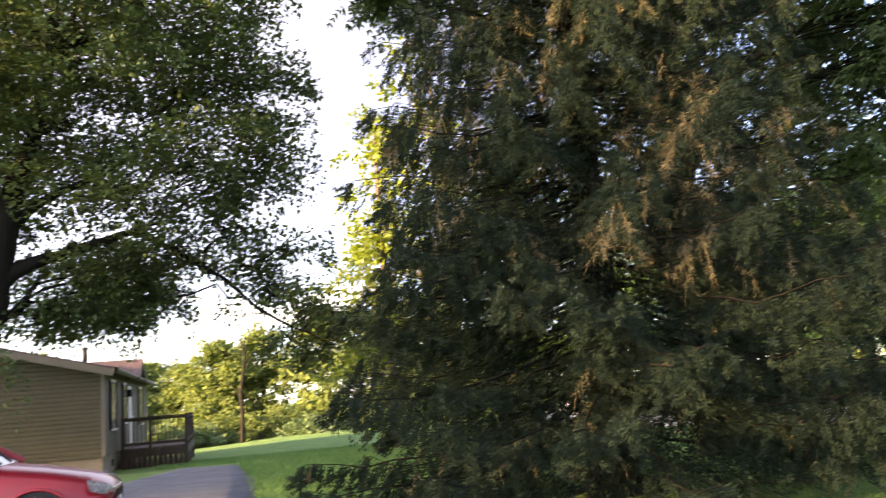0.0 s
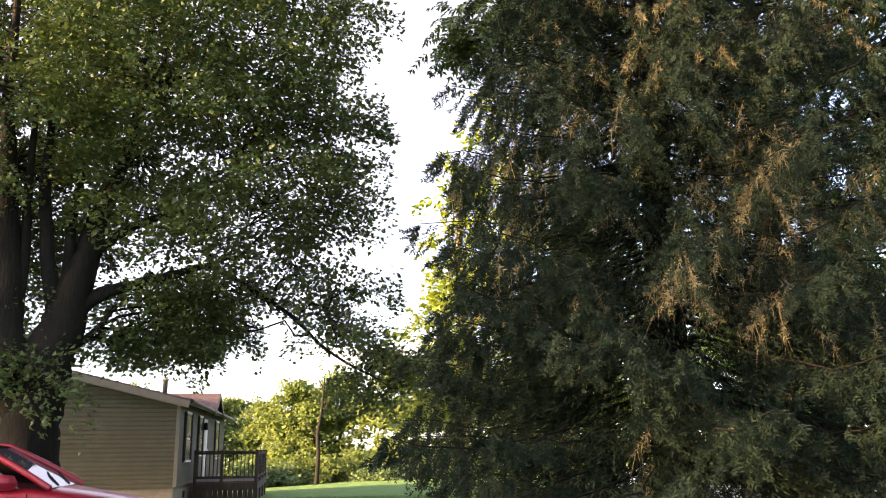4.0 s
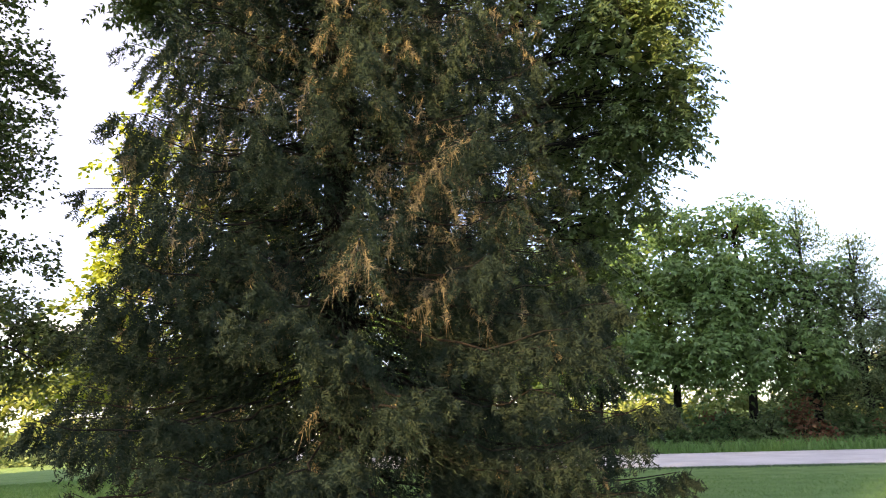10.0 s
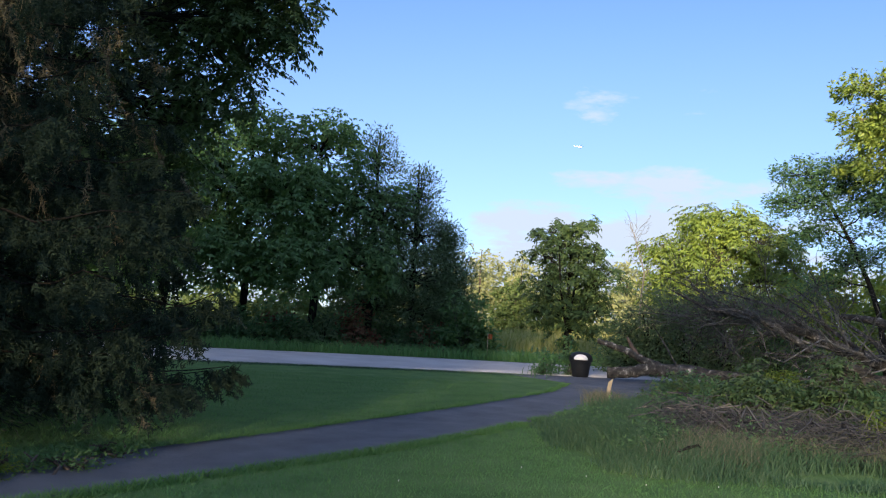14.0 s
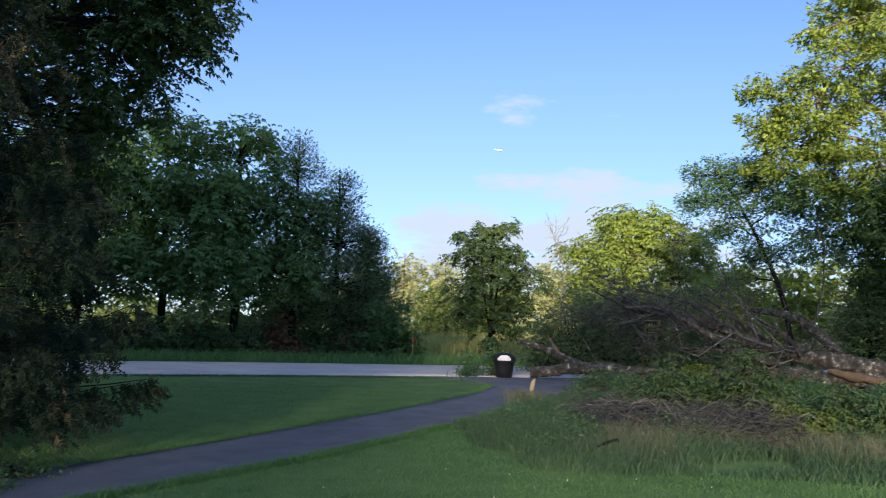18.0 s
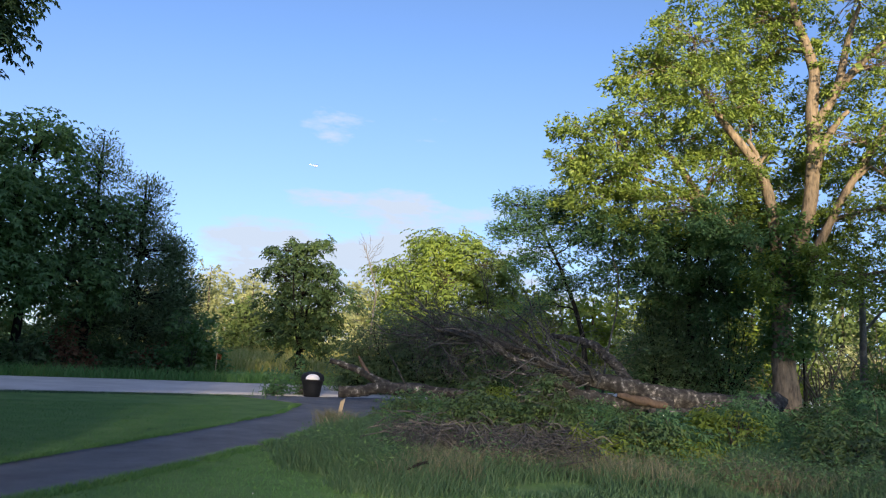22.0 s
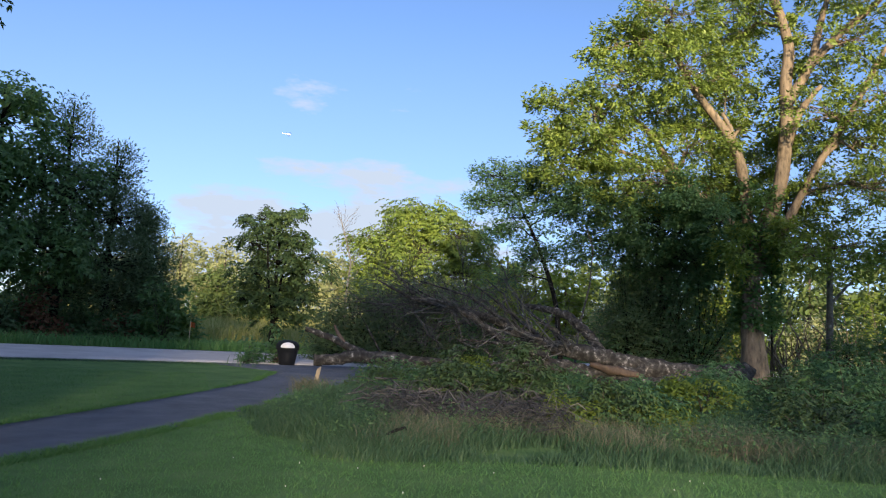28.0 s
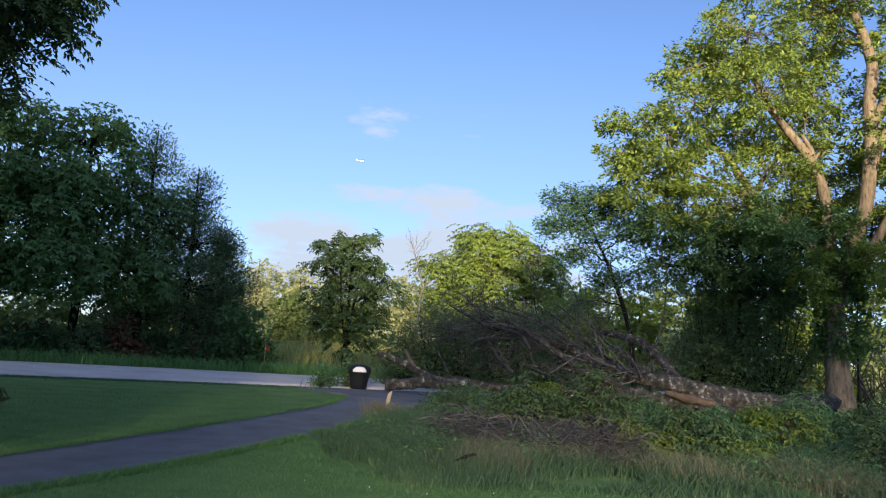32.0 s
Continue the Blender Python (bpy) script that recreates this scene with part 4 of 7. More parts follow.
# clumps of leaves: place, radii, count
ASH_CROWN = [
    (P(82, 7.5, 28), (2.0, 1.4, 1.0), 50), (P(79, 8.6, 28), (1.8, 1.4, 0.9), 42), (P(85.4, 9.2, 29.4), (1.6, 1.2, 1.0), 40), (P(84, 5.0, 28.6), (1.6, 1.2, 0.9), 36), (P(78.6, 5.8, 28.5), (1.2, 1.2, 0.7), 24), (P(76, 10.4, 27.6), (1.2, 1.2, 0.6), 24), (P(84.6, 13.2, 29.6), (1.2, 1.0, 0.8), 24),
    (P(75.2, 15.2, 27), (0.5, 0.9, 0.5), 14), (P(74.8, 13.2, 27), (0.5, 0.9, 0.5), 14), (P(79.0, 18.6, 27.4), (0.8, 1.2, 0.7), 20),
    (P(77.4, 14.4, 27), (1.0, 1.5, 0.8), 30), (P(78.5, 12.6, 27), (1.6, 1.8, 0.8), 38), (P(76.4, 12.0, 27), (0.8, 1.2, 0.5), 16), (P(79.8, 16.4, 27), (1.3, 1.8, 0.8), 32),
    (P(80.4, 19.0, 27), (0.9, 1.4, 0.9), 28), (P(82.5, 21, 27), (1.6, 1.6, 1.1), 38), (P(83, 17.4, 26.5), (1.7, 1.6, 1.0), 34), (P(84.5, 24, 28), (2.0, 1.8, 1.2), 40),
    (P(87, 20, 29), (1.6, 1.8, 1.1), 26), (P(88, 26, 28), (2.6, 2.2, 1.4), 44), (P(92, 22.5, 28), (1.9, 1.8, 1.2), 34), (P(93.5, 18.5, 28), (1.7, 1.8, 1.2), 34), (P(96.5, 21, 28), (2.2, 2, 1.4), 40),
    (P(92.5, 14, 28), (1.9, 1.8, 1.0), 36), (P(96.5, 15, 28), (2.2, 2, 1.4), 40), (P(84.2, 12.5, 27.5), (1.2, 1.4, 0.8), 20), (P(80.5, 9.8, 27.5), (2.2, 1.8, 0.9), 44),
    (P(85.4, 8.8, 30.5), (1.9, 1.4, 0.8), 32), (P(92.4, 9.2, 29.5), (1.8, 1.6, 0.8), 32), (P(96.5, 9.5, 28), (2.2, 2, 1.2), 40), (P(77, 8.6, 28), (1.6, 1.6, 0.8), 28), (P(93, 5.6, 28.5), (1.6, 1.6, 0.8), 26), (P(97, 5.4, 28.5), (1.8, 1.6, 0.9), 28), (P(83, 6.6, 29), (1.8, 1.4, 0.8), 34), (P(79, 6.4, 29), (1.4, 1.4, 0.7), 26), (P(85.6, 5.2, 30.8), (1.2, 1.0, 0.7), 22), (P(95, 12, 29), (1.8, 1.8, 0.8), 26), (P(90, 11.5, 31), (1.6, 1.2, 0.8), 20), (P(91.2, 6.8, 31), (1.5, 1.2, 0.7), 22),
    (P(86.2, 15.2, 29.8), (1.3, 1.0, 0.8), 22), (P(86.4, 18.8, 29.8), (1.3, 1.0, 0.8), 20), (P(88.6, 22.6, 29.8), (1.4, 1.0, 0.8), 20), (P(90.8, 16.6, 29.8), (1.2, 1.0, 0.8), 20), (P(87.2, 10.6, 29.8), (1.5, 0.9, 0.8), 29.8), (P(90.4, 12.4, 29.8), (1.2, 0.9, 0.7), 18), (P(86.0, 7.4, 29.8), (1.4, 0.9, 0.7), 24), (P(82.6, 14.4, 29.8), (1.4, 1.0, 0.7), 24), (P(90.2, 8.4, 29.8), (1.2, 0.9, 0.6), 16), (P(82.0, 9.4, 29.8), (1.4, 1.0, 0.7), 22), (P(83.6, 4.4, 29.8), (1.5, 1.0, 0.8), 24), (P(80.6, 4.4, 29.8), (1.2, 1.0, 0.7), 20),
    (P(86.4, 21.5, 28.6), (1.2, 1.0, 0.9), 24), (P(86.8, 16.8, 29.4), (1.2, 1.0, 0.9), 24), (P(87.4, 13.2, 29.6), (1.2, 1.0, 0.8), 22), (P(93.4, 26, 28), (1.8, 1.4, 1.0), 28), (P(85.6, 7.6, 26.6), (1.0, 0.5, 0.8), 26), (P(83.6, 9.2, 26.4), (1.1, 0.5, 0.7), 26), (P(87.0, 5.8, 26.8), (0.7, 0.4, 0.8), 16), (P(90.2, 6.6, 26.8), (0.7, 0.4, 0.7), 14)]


def in_shaded_crown(q):
    """True for the low clumps left of the trunk, which get darker leaves as shade."""
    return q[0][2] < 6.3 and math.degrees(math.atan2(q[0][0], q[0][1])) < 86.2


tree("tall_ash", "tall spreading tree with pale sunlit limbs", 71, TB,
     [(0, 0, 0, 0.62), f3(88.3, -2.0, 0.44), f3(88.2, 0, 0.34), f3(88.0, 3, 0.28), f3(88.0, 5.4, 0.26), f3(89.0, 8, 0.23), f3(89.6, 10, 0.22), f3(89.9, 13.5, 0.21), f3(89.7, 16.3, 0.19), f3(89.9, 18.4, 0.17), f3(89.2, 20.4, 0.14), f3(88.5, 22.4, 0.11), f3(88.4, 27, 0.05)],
     rel(TB, [q for q in ASH_CROWN if not in_shaded_crown(q)]),
     M_BARK_PALE, M_ASH, size=0.14, count=72, spread=0.31, droop=0.5, density=1.22, shell=0.6, aspect=0.5, limb=0.07, sides=14, style="spray", twig=0.015, fill=16,
     forks=[[f3(87.9, 4.6, 0.2), f3(87.4, 10.4, 0.17), f3(86.8, 12.2, 0.16), f3(85.6, 14.0, 0.14), f3(84.1, 15.8, 0.12), f3(82.7, 18.3, 0.09), f3(82.0, 20.2, 0.05)],
            [f3(88.4, 4.0, 0.16), f3(90.4, 8.3, 0.13), f3(91.7, 11.1, 0.12), f3(93.6, 14.1, 0.10), f3(94.5, 16.0, 0.09), f3(96, 19, 0.05)],
            [f3(89.8, 12.0, 0.15), f3(90.7, 14.6, 0.11), f3(91.8, 15.9, 0.07)],
            [f3(89.8, 14.6, 0.16), f3(90.4, 15.8, 0.15), f3(91.4, 17.6, 0.13), f3(91.7, 19.9, 0.10), f3(92.5, 22.0, 0.06)],
            [f3(91.2, 17.2, 0.13), f3(92.7, 18.8, 0.12), f3(94.5, 20.1, 0.10), f3(96.5, 22, 0.05)],
            [f3(87.6, 6.5, 0.16), f3(84.6, 9.0, 0.15), f3(82.4, 11.5, 0.14), f3(81.6, 12.9, 0.11), f3(80.1, 14.2, 0.05)],
            [f3(86.9, 11.9, 0.1), f3(86.4, 13.6, 0.08), f3(85.9, 14.4, 0.05)],
            [f3(83.4, 10.4, 0.09), f3(80.5, 11.6, 0.07), f3(78.0, 12.4, 0.06), f3(76.2, 11.4, 0.03)]])

# the ash's low clumps on an added stem, shade painted as darker leaves
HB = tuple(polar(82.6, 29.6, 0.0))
tree("shaded_crown", "low crown of the tall ash, shade put into darker green leaves", 72, HB,
     [(0, 0, 0, 0.14), (0.1, 0, 2.0, 0.11), (0.0, 0.1, 4.0, 0.08), (0.1, 0.1, 6.4, 0.03)], rel(HB, [q for q in ASH_CROWN if in_shaded_crown(q)]),
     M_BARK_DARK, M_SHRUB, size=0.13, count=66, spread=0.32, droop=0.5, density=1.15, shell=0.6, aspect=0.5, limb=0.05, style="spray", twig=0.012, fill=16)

# ---- the fallen tree ----
def log(parent, name, pts, radii, mat, rng, sides=12, rough=0.06):
    p = np.array(pts, float)
    k = np.linspace(0, len(p) - 1, (len(p) - 1) * 6 + 1)
    q = np.stack([np.interp(k, np.arange(len(p)), p[:, i]) for i in range(3)], 1)
    r = np.interp(k, np.arange(len(p)), radii)
    q[1:-1] += rng.normal(size=(len(q) - 2, 3)) * r[1:-1, None] * 0.08
    v, f = tube(q, r, sides, rough, rng)
    bm = bmesh.new()
    bv = [bm.verts.new(c) for c in v]
    for a in f:
        bm.faces.new([bv[i] for i in a])
    bm.faces.new(bv[:sides][::-1])
    bm.faces.new(bv[-sides:])
    ob = part(name, bm, mat, parent)
    for pl in ob.data.polygons:
        pl.use_smooth = len(pl.vertices) == 4
    return ob


frng = np.random.default_rng(77)
fallen = thing("fallen_tree", "weathered fallen tree with broken bare limbs", "fallen tree")
log(fallen, "trunk", [P(88.0, -2.5, 26.8), P(86.3, -2.5, 26.6), P(83.0, -2.45, 26.0), P(80.4, -2.1, 25.5), P(78.5, -1.75, 25.3), P(75.6, -1.3, 25.2), P(73.8, -0.75, 25.2), P(71.4, 0.35, 25.3), P(69.6, 0.75, 25.5), P(67.6, 1.2, 25.8)],
    [0.40, 0.36, 0.31, 0.28, 0.25, 0.20, 0.17, 0.12, 0.09, 0.04], M_BARK_LOG, frng, 16, 0.09)
log(fallen, "limb", [P(81.5, -2.9, 25.4), P(78.0, -2.9, 25.2), P(74.7, -2.45, 25.0), P(73.0, -2.75, 24.9), P(70.6, -3.05, 24.8), P(68.2, -2.95, 24.7), P(65.4, -2.75, 24.6), P(62.5, -2.65, 24.5), P(60.8, -3.05, 24.4), P(59.6, -3.1, 24.4)],
    [0.30, 0.26, 0.22, 0.20, 0.185, 0.18, 0.175, 0.17, 0.155, 0.15], M_BARK_LOG, frng, 13, 0.08)
log(fallen, "limb", [P(63.0, -2.6, 24.5), P(61.6, -2.0, 24.5), P(60.7, -1.55, 24.5), P(59.8, -1.3, 24.4), P(58.9, -1.05, 24.4)], [0.13, 0.11, 0.095, 0.085, 0.07], M_BARK_LOG, frng, 9, 0.09)
log(fallen, "limb", [P(61.5, -1.9, 24.5), P(61.1, -1.3, 24.6), P(60.8, -0.7, 24.7)], [0.085, 0.06, 0.03], M_RAW, frng, 7)
log(fallen, "limb", [P(75.2, -1.9, 24.8), P(72.5, -1.4, 24.6), P(71.0, -0.25, 24.5), P(69.0, 0.9, 24.4), P(67.4, 1.4, 24.3)], [0.13, 0.11, 0.09, 0.065, 0.03], M_BARK_LOG, frng, 8)
log(fallen, "limb", [P(71.6, 0.2, 25.2), P(68.7, 0.9, 25.0), P(65.8, 1.4, 24.8), P(63.5, 2.5, 24.8)], [0.10, 0.08, 0.055, 0.02], M_BARK_LOG, frng, 8)
log(fallen, "limb", [P(79.2, -1.9, 25.7), P(78.6, -1.3, 26.0), P(78.0, -0.5, 26.4), P(76.6, 0.8, 26.8), P(75.4, 1.15, 27.0), P(73.6, 1.4, 27.4)], [0.17, 0.165, 0.155, 0.14, 0.12, 0.07], M_BARK_LOG, frng, 10)
log(fallen, "limb", [P(84.0, -2.9, 25.2), P(82.0, -3.2, 24.9), P(80.0, -3.3, 24.7)], [0.2, 0.17, 0.1], M_BARK_LOG, frng, 10)
log(fallen, "torn_wood", [P(81.2, -2.75, 25.05), P(79.6, -2.6, 24.95), P(78.0, -2.25, 24.95)], [0.08, 0.14, 0.07], M_RAW, frng, 9, 0.12)
dead = []
SPINE = [P(78.5, -1.6, 25.3), P(75.6, -1.1, 25.2), P(73.8, -0.5, 25.2), P(71.4, 0.5, 25.3), P(68.7, 1.0, 25.2), P(65.8, 1.4, 25.0)]


def along(line, u):
    i = min(int(u), len(line) - 2)
    return line[i] + (line[i + 1] - line[i]) * (u - i)


for i in range(64):
    # a crooked bough from the fallen stem, with side twigs that fork again
    a = along(SPINE, frng.uniform(0.4, 4.98))
    d = unit(np.array((-0.30 + frng.normal() * 0.5, 0.62 + frng.normal() * 0.75, 0.05 + frng.normal() * 0.42)))
    ln = frng.uniform(0.9, 2.7)
    p = bend(a, a + d * ln, 8, frng.normal() * 0.2, 0.09, frng)
    p[:, 2] = np.maximum(p[:, 2], 0.25)
    r = frng.uniform(0.014, 0.034)
    dead.append(tube(p, np.linspace(r, 0.006, 8), 5))
    for k in range(8):
        q = p[frng.integers(2, 8)]
        e = unit(d + frng.normal(size=3) * (0.75, 0.75, 0.65))
        m = frng.uniform(0.4, 1.3)
        w = bend(q, q + e * m, 5, frng.normal() * 0.08, 0.05, frng)
        dead.append(tube(w, np.linspace(0.010, 0.004, 5), 3))
        for h in range(2):
            e = unit(e + frng.normal(size=3) * 0.7)
            dead.append(tube(bend(w[2 + h], w[2 + h] + e * m * 0.6, 4, 0.02, 0.03, frng), np.linspace(0.007, 0.003, 4), 3))
for i in range(20):
    a = along(SPINE, frng.uniform(0.6, 4.9))
    d = unit(np.array((-0.30 + frng.normal() * 0.55, 0.6 + frng.normal() * 0.7, 0.02 + frng.normal() * 0.4)))
    b = a + d * frng.uniform(1.4, 3.0)
    b[2] = max(b[2], 0.4)
    r = frng.uniform(0.02, 0.045)
    log(fallen, "branch", [a, a * 0.7 + b * 0.3 + frng.normal(size=3) * 0.14, a * 0.35 + b * 0.65 + frng.normal(size=3) * 0.22, b], [r, r * 0.8, r * 0.5, r * 0.2], M_SILVER, frng, 6)
part("dead_branch", raw_mesh("dead_branch", *gather(dead), M_TWIG), None, fallen, "tangle of bare grey branches", "stuff")
for a, b, r in ((P(77, -1.2, 25.2), P(72.6, 2.2, 26.2), 0.06), (P(74.5, -0.6, 25.2), P(70.0, 2.6, 25.4), 0.06), (P(72.6, 0.0, 25.3), P(66.4, 2.6, 24.8), 0.055), (P(73.2, -0.4, 25.2), P(70.8, 3.0, 26), 0.045), (P(70.6, 0.6, 25.4), P(65.0, 2.4, 26.0), 0.05),
                (P(70, 0.8, 25.4), P(64.4, 1.0, 25.2), 0.045), (P(68.5, 1.0, 25.2), P(64.6, 3.0, 25.8), 0.035), (P(76, -1.2, 25.2), P(74.4, 1.6, 26.2), 0.04), (P(70, -0.2, 24.5), P(66.8, 2.0, 24.4), 0.03), (P(64, -2.4, 24.5), P(62.4, 0.2, 24.8), 0.03),
                (P(74.0, -1.6, 24.8), P(71.4, -2.2, 24.2), 0.05), (P(72.6, -1.4, 24.6), P(69.0, -1.2, 24.2), 0.04), (P(76.6, -1.6, 25.0), P(73.6, 0.6, 24.8), 0.045)):
    log(fallen, "branch", [a, (a + b) / 2 + frng.normal(size=3) * 0.15, b], [r, r * 0.7, r * 0.25], M_BARK_LOG, frng, 7)

# ---- unseen trees added behind the camera to shade the yard ----
LIGHT = np.array((-math.sin(radians(SUN_AZ)), -math.cos(radians(SUN_AZ))))
ACROSS = np.array((-LIGHT[1], LIGHT[0]))
for i, (p, s, h, r) in enumerate([(-22 + 5.2 * k, -64 + 3 * (k % 2), (15.5, 17, 16.5, 17.5)[k % 4] + (-3.0, 4.4, 5.6, 3.8, 5.0, 5.4, 8.6, 10.5, 4.0, 1.0, 0, 0)[k], 3.5) for k in range(12)]):
    q = LIGHT * s + ACROSS * p
    # tree 7 has a gap between its lobes for a sun patch on the maple
    b = (q[0], q[1], 0.0)
    tree("shade_tree", "tall leafy tree added out of view to shade the yard", 81 + i, b, [(0, 0, 0, 0.4), (0, 0, h * 0.5, 0.3), (0, 0, h * 0.95, 0.06)],
         [((0, 0, h * (0.87 if i == 7 else 0.84)), (r * 0.95, r * 0.85, h * (0.12 if i == 7 else 0.14)), 190 if i <= 4 else 80), ((0, r * 0.3, h * (0.51 if i == 7 else 0.6)), (r, r, h * (0.10 if i == 7 else 0.17)), 64 if i <= 4 else 90), ((0, -r * 0.3, h * 0.36), (r, r, h * 0.16), 90), ((0, 0, h * 0.15), (r, r, h * 0.13), 80)] + ([((-0.95, 1.8, h * 0.66), (1.8, 1.8, h * 0.09), 60)] if i == 7 else []),
         M_BARK, M_MAPLE, size=0.7, count=(9, 9, 7, 4, 5, 7, 8, 7, 10, 12, 10, 8)[i], spread=0.5, droop=0.4, aspect=0.75, group="yard trees behind", twig=0, fill=(4, 4, 2, 0, 0, 4, 7, 3, 6, 6, 6, 6)[i], fill_most=1.4)


def shrub(name, label, seed, at, radii, clumps, mat, size=0.12, count=26, spread=0.2, droop=0.2, aspect=0.55, group="", bark=M_BARK, category="shrub", flat=0.6, style="cloud", leaflet=0.08, pairs=3):
    """A bush: stems from the ground to clumps of leaves on a dome."""
    rng = np.random.default_rng(seed)
    t = thing(name, label, category, at, group=group)
    d = unit(rng.normal(size=(clumps, 3)))
    d[:, 2] = np.abs(d[:, 2]) * 1.0
    lump = 1.0 + 0.25 * np.sin(d[:, 0:1] * 5 + seed) * np.cos(d[:, 1:2] * 4)
    c = d * rng.uniform(0.35, 1.0, (clumps, 1)) ** 0.6 * np.asarray(radii, float) * lump
    c[:, 2] = np.maximum(c[:, 2], 0.08)
    st = [tube(bend(rng.normal(scale=0.12, size=3) * (1, 1, 0), q, 4, 0.05, 0.03, rng), np.linspace(0.018, 0.005, 4), 3) for q in c[::2]]
    part("stem", raw_mesh("stem", *gather(st), bark), None, t, "", "stuff")
    leaves = fronds(rng, c, c, count, size, leaflet, pairs, droop, aspect) if style == "frond" else leaf_cloud(rng, c, count, spread, size, droop, flat, aspect)
    part("foliage", raw_mesh("foliage", *leaves, mat), None, t)
    return t


# ---- woods beyond the lawn ----
for i, (az, d, top, r) in enumerate(((-31, 78, 5.6, 4.6), (-26.5, 84, 4.6, 4.6), (-22, 80, 4.4, 4.2), (-18.5, 86, 3.7, 3.8), (-15.6, 82, 3.7, 3.4), (-13.4, 78, 3.5, 2.8), (-11.4, 74, 4.9, 3.0), (-8.6, 76, 5.6, 4.0),
                                     (-4.6, 72, 6.2, 4.2), (-0.6, 75, 6.6, 4.2), (3.8, 74, 6.4, 4.4), (8.5, 78, 6.0, 4.6), (13, 80, 6, 4.6), (-10, 90, 4.4, 4))):
    zb = EYE - d * math.tan(radians(1.75))
    h = EYE + d * math.tan(radians(top)) - zb
    b = (*polar(az, d).xy, zb)
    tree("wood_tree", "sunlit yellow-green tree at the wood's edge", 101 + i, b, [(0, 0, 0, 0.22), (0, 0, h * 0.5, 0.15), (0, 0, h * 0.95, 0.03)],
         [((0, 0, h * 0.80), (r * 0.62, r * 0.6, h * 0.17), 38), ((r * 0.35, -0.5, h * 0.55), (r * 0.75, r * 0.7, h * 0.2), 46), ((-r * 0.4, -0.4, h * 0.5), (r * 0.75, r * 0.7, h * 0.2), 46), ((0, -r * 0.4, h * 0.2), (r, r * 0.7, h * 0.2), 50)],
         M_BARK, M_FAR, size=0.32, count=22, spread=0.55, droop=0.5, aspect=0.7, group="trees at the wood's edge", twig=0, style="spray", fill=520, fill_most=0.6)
for i, (az, d, w, h) in enumerate(((-17.5, 66, 2.2, 2.0), (-15.2, 64, 1.6, 1.9), (-12.5, 66, 2.0, 1.4), (-6, 64, 2.4, 1.5), (-2, 66, 2.4, 1.6), (3, 66, 2.6, 1.8), (7, 66, 2.6, 2), (-9.2, 67, 2.6, 2.4), (-14.0, 69, 2.4, 2.6), (-11.0, 68, 2.4, 2.2), (-7.4, 69, 2.6, 2.6), (-4.0, 68, 2.6, 2.4), (0.4, 68, 2.6, 2.6), (5.2, 68, 2.6, 2.6), (-19.5, 68, 2.6, 2.4))):
    shrub("wood_shrub", "low green bush at the wood's edge", 131 + i, (*polar(az, d).xy, EYE - d * math.tan(radians(2.2))), (w, w, h), 60, M_FAR if i > 3 else M_CEDAR, 0.3, 24, 0.34, aspect=0.7, group="bushes at the wood's edge")
snag = thing("dead_tree", "bare grey dead trunk at the wood's edge", "dead tree", (*polar(-10.1, 63).xy, EYE - 63 * math.tan(radians(2.3))))
srng = np.random.default_rng(9)
part("trunk", raw_mesh("trunk", *tube([(0, 0, 0), (0.1, 0, 2), (0.0, 0, 3.6), (0.3, 0, 5.4), (0.45, 0, 7.6)], (0.17, 0.15, 0.13, 0.10, 0.05), 9, 0.08, srng), M_BARK_DARK, True), None, snag)
for a, b in (((0.1, 0, 3.2), (-1.0, 0.3, 4.4)), ((0.3, 0, 5.2), (1.2, 0.1, 6.4)), ((0.4, 0, 6.6), (-0.1, 0, 7.8))):
    part("branch", raw_mesh("branch", *tube(bend(a, b, 5, 0.1, 0.04, srng), np.linspace(0.07, 0.015, 5), 5), M_BARK_DARK, True), None, snag)

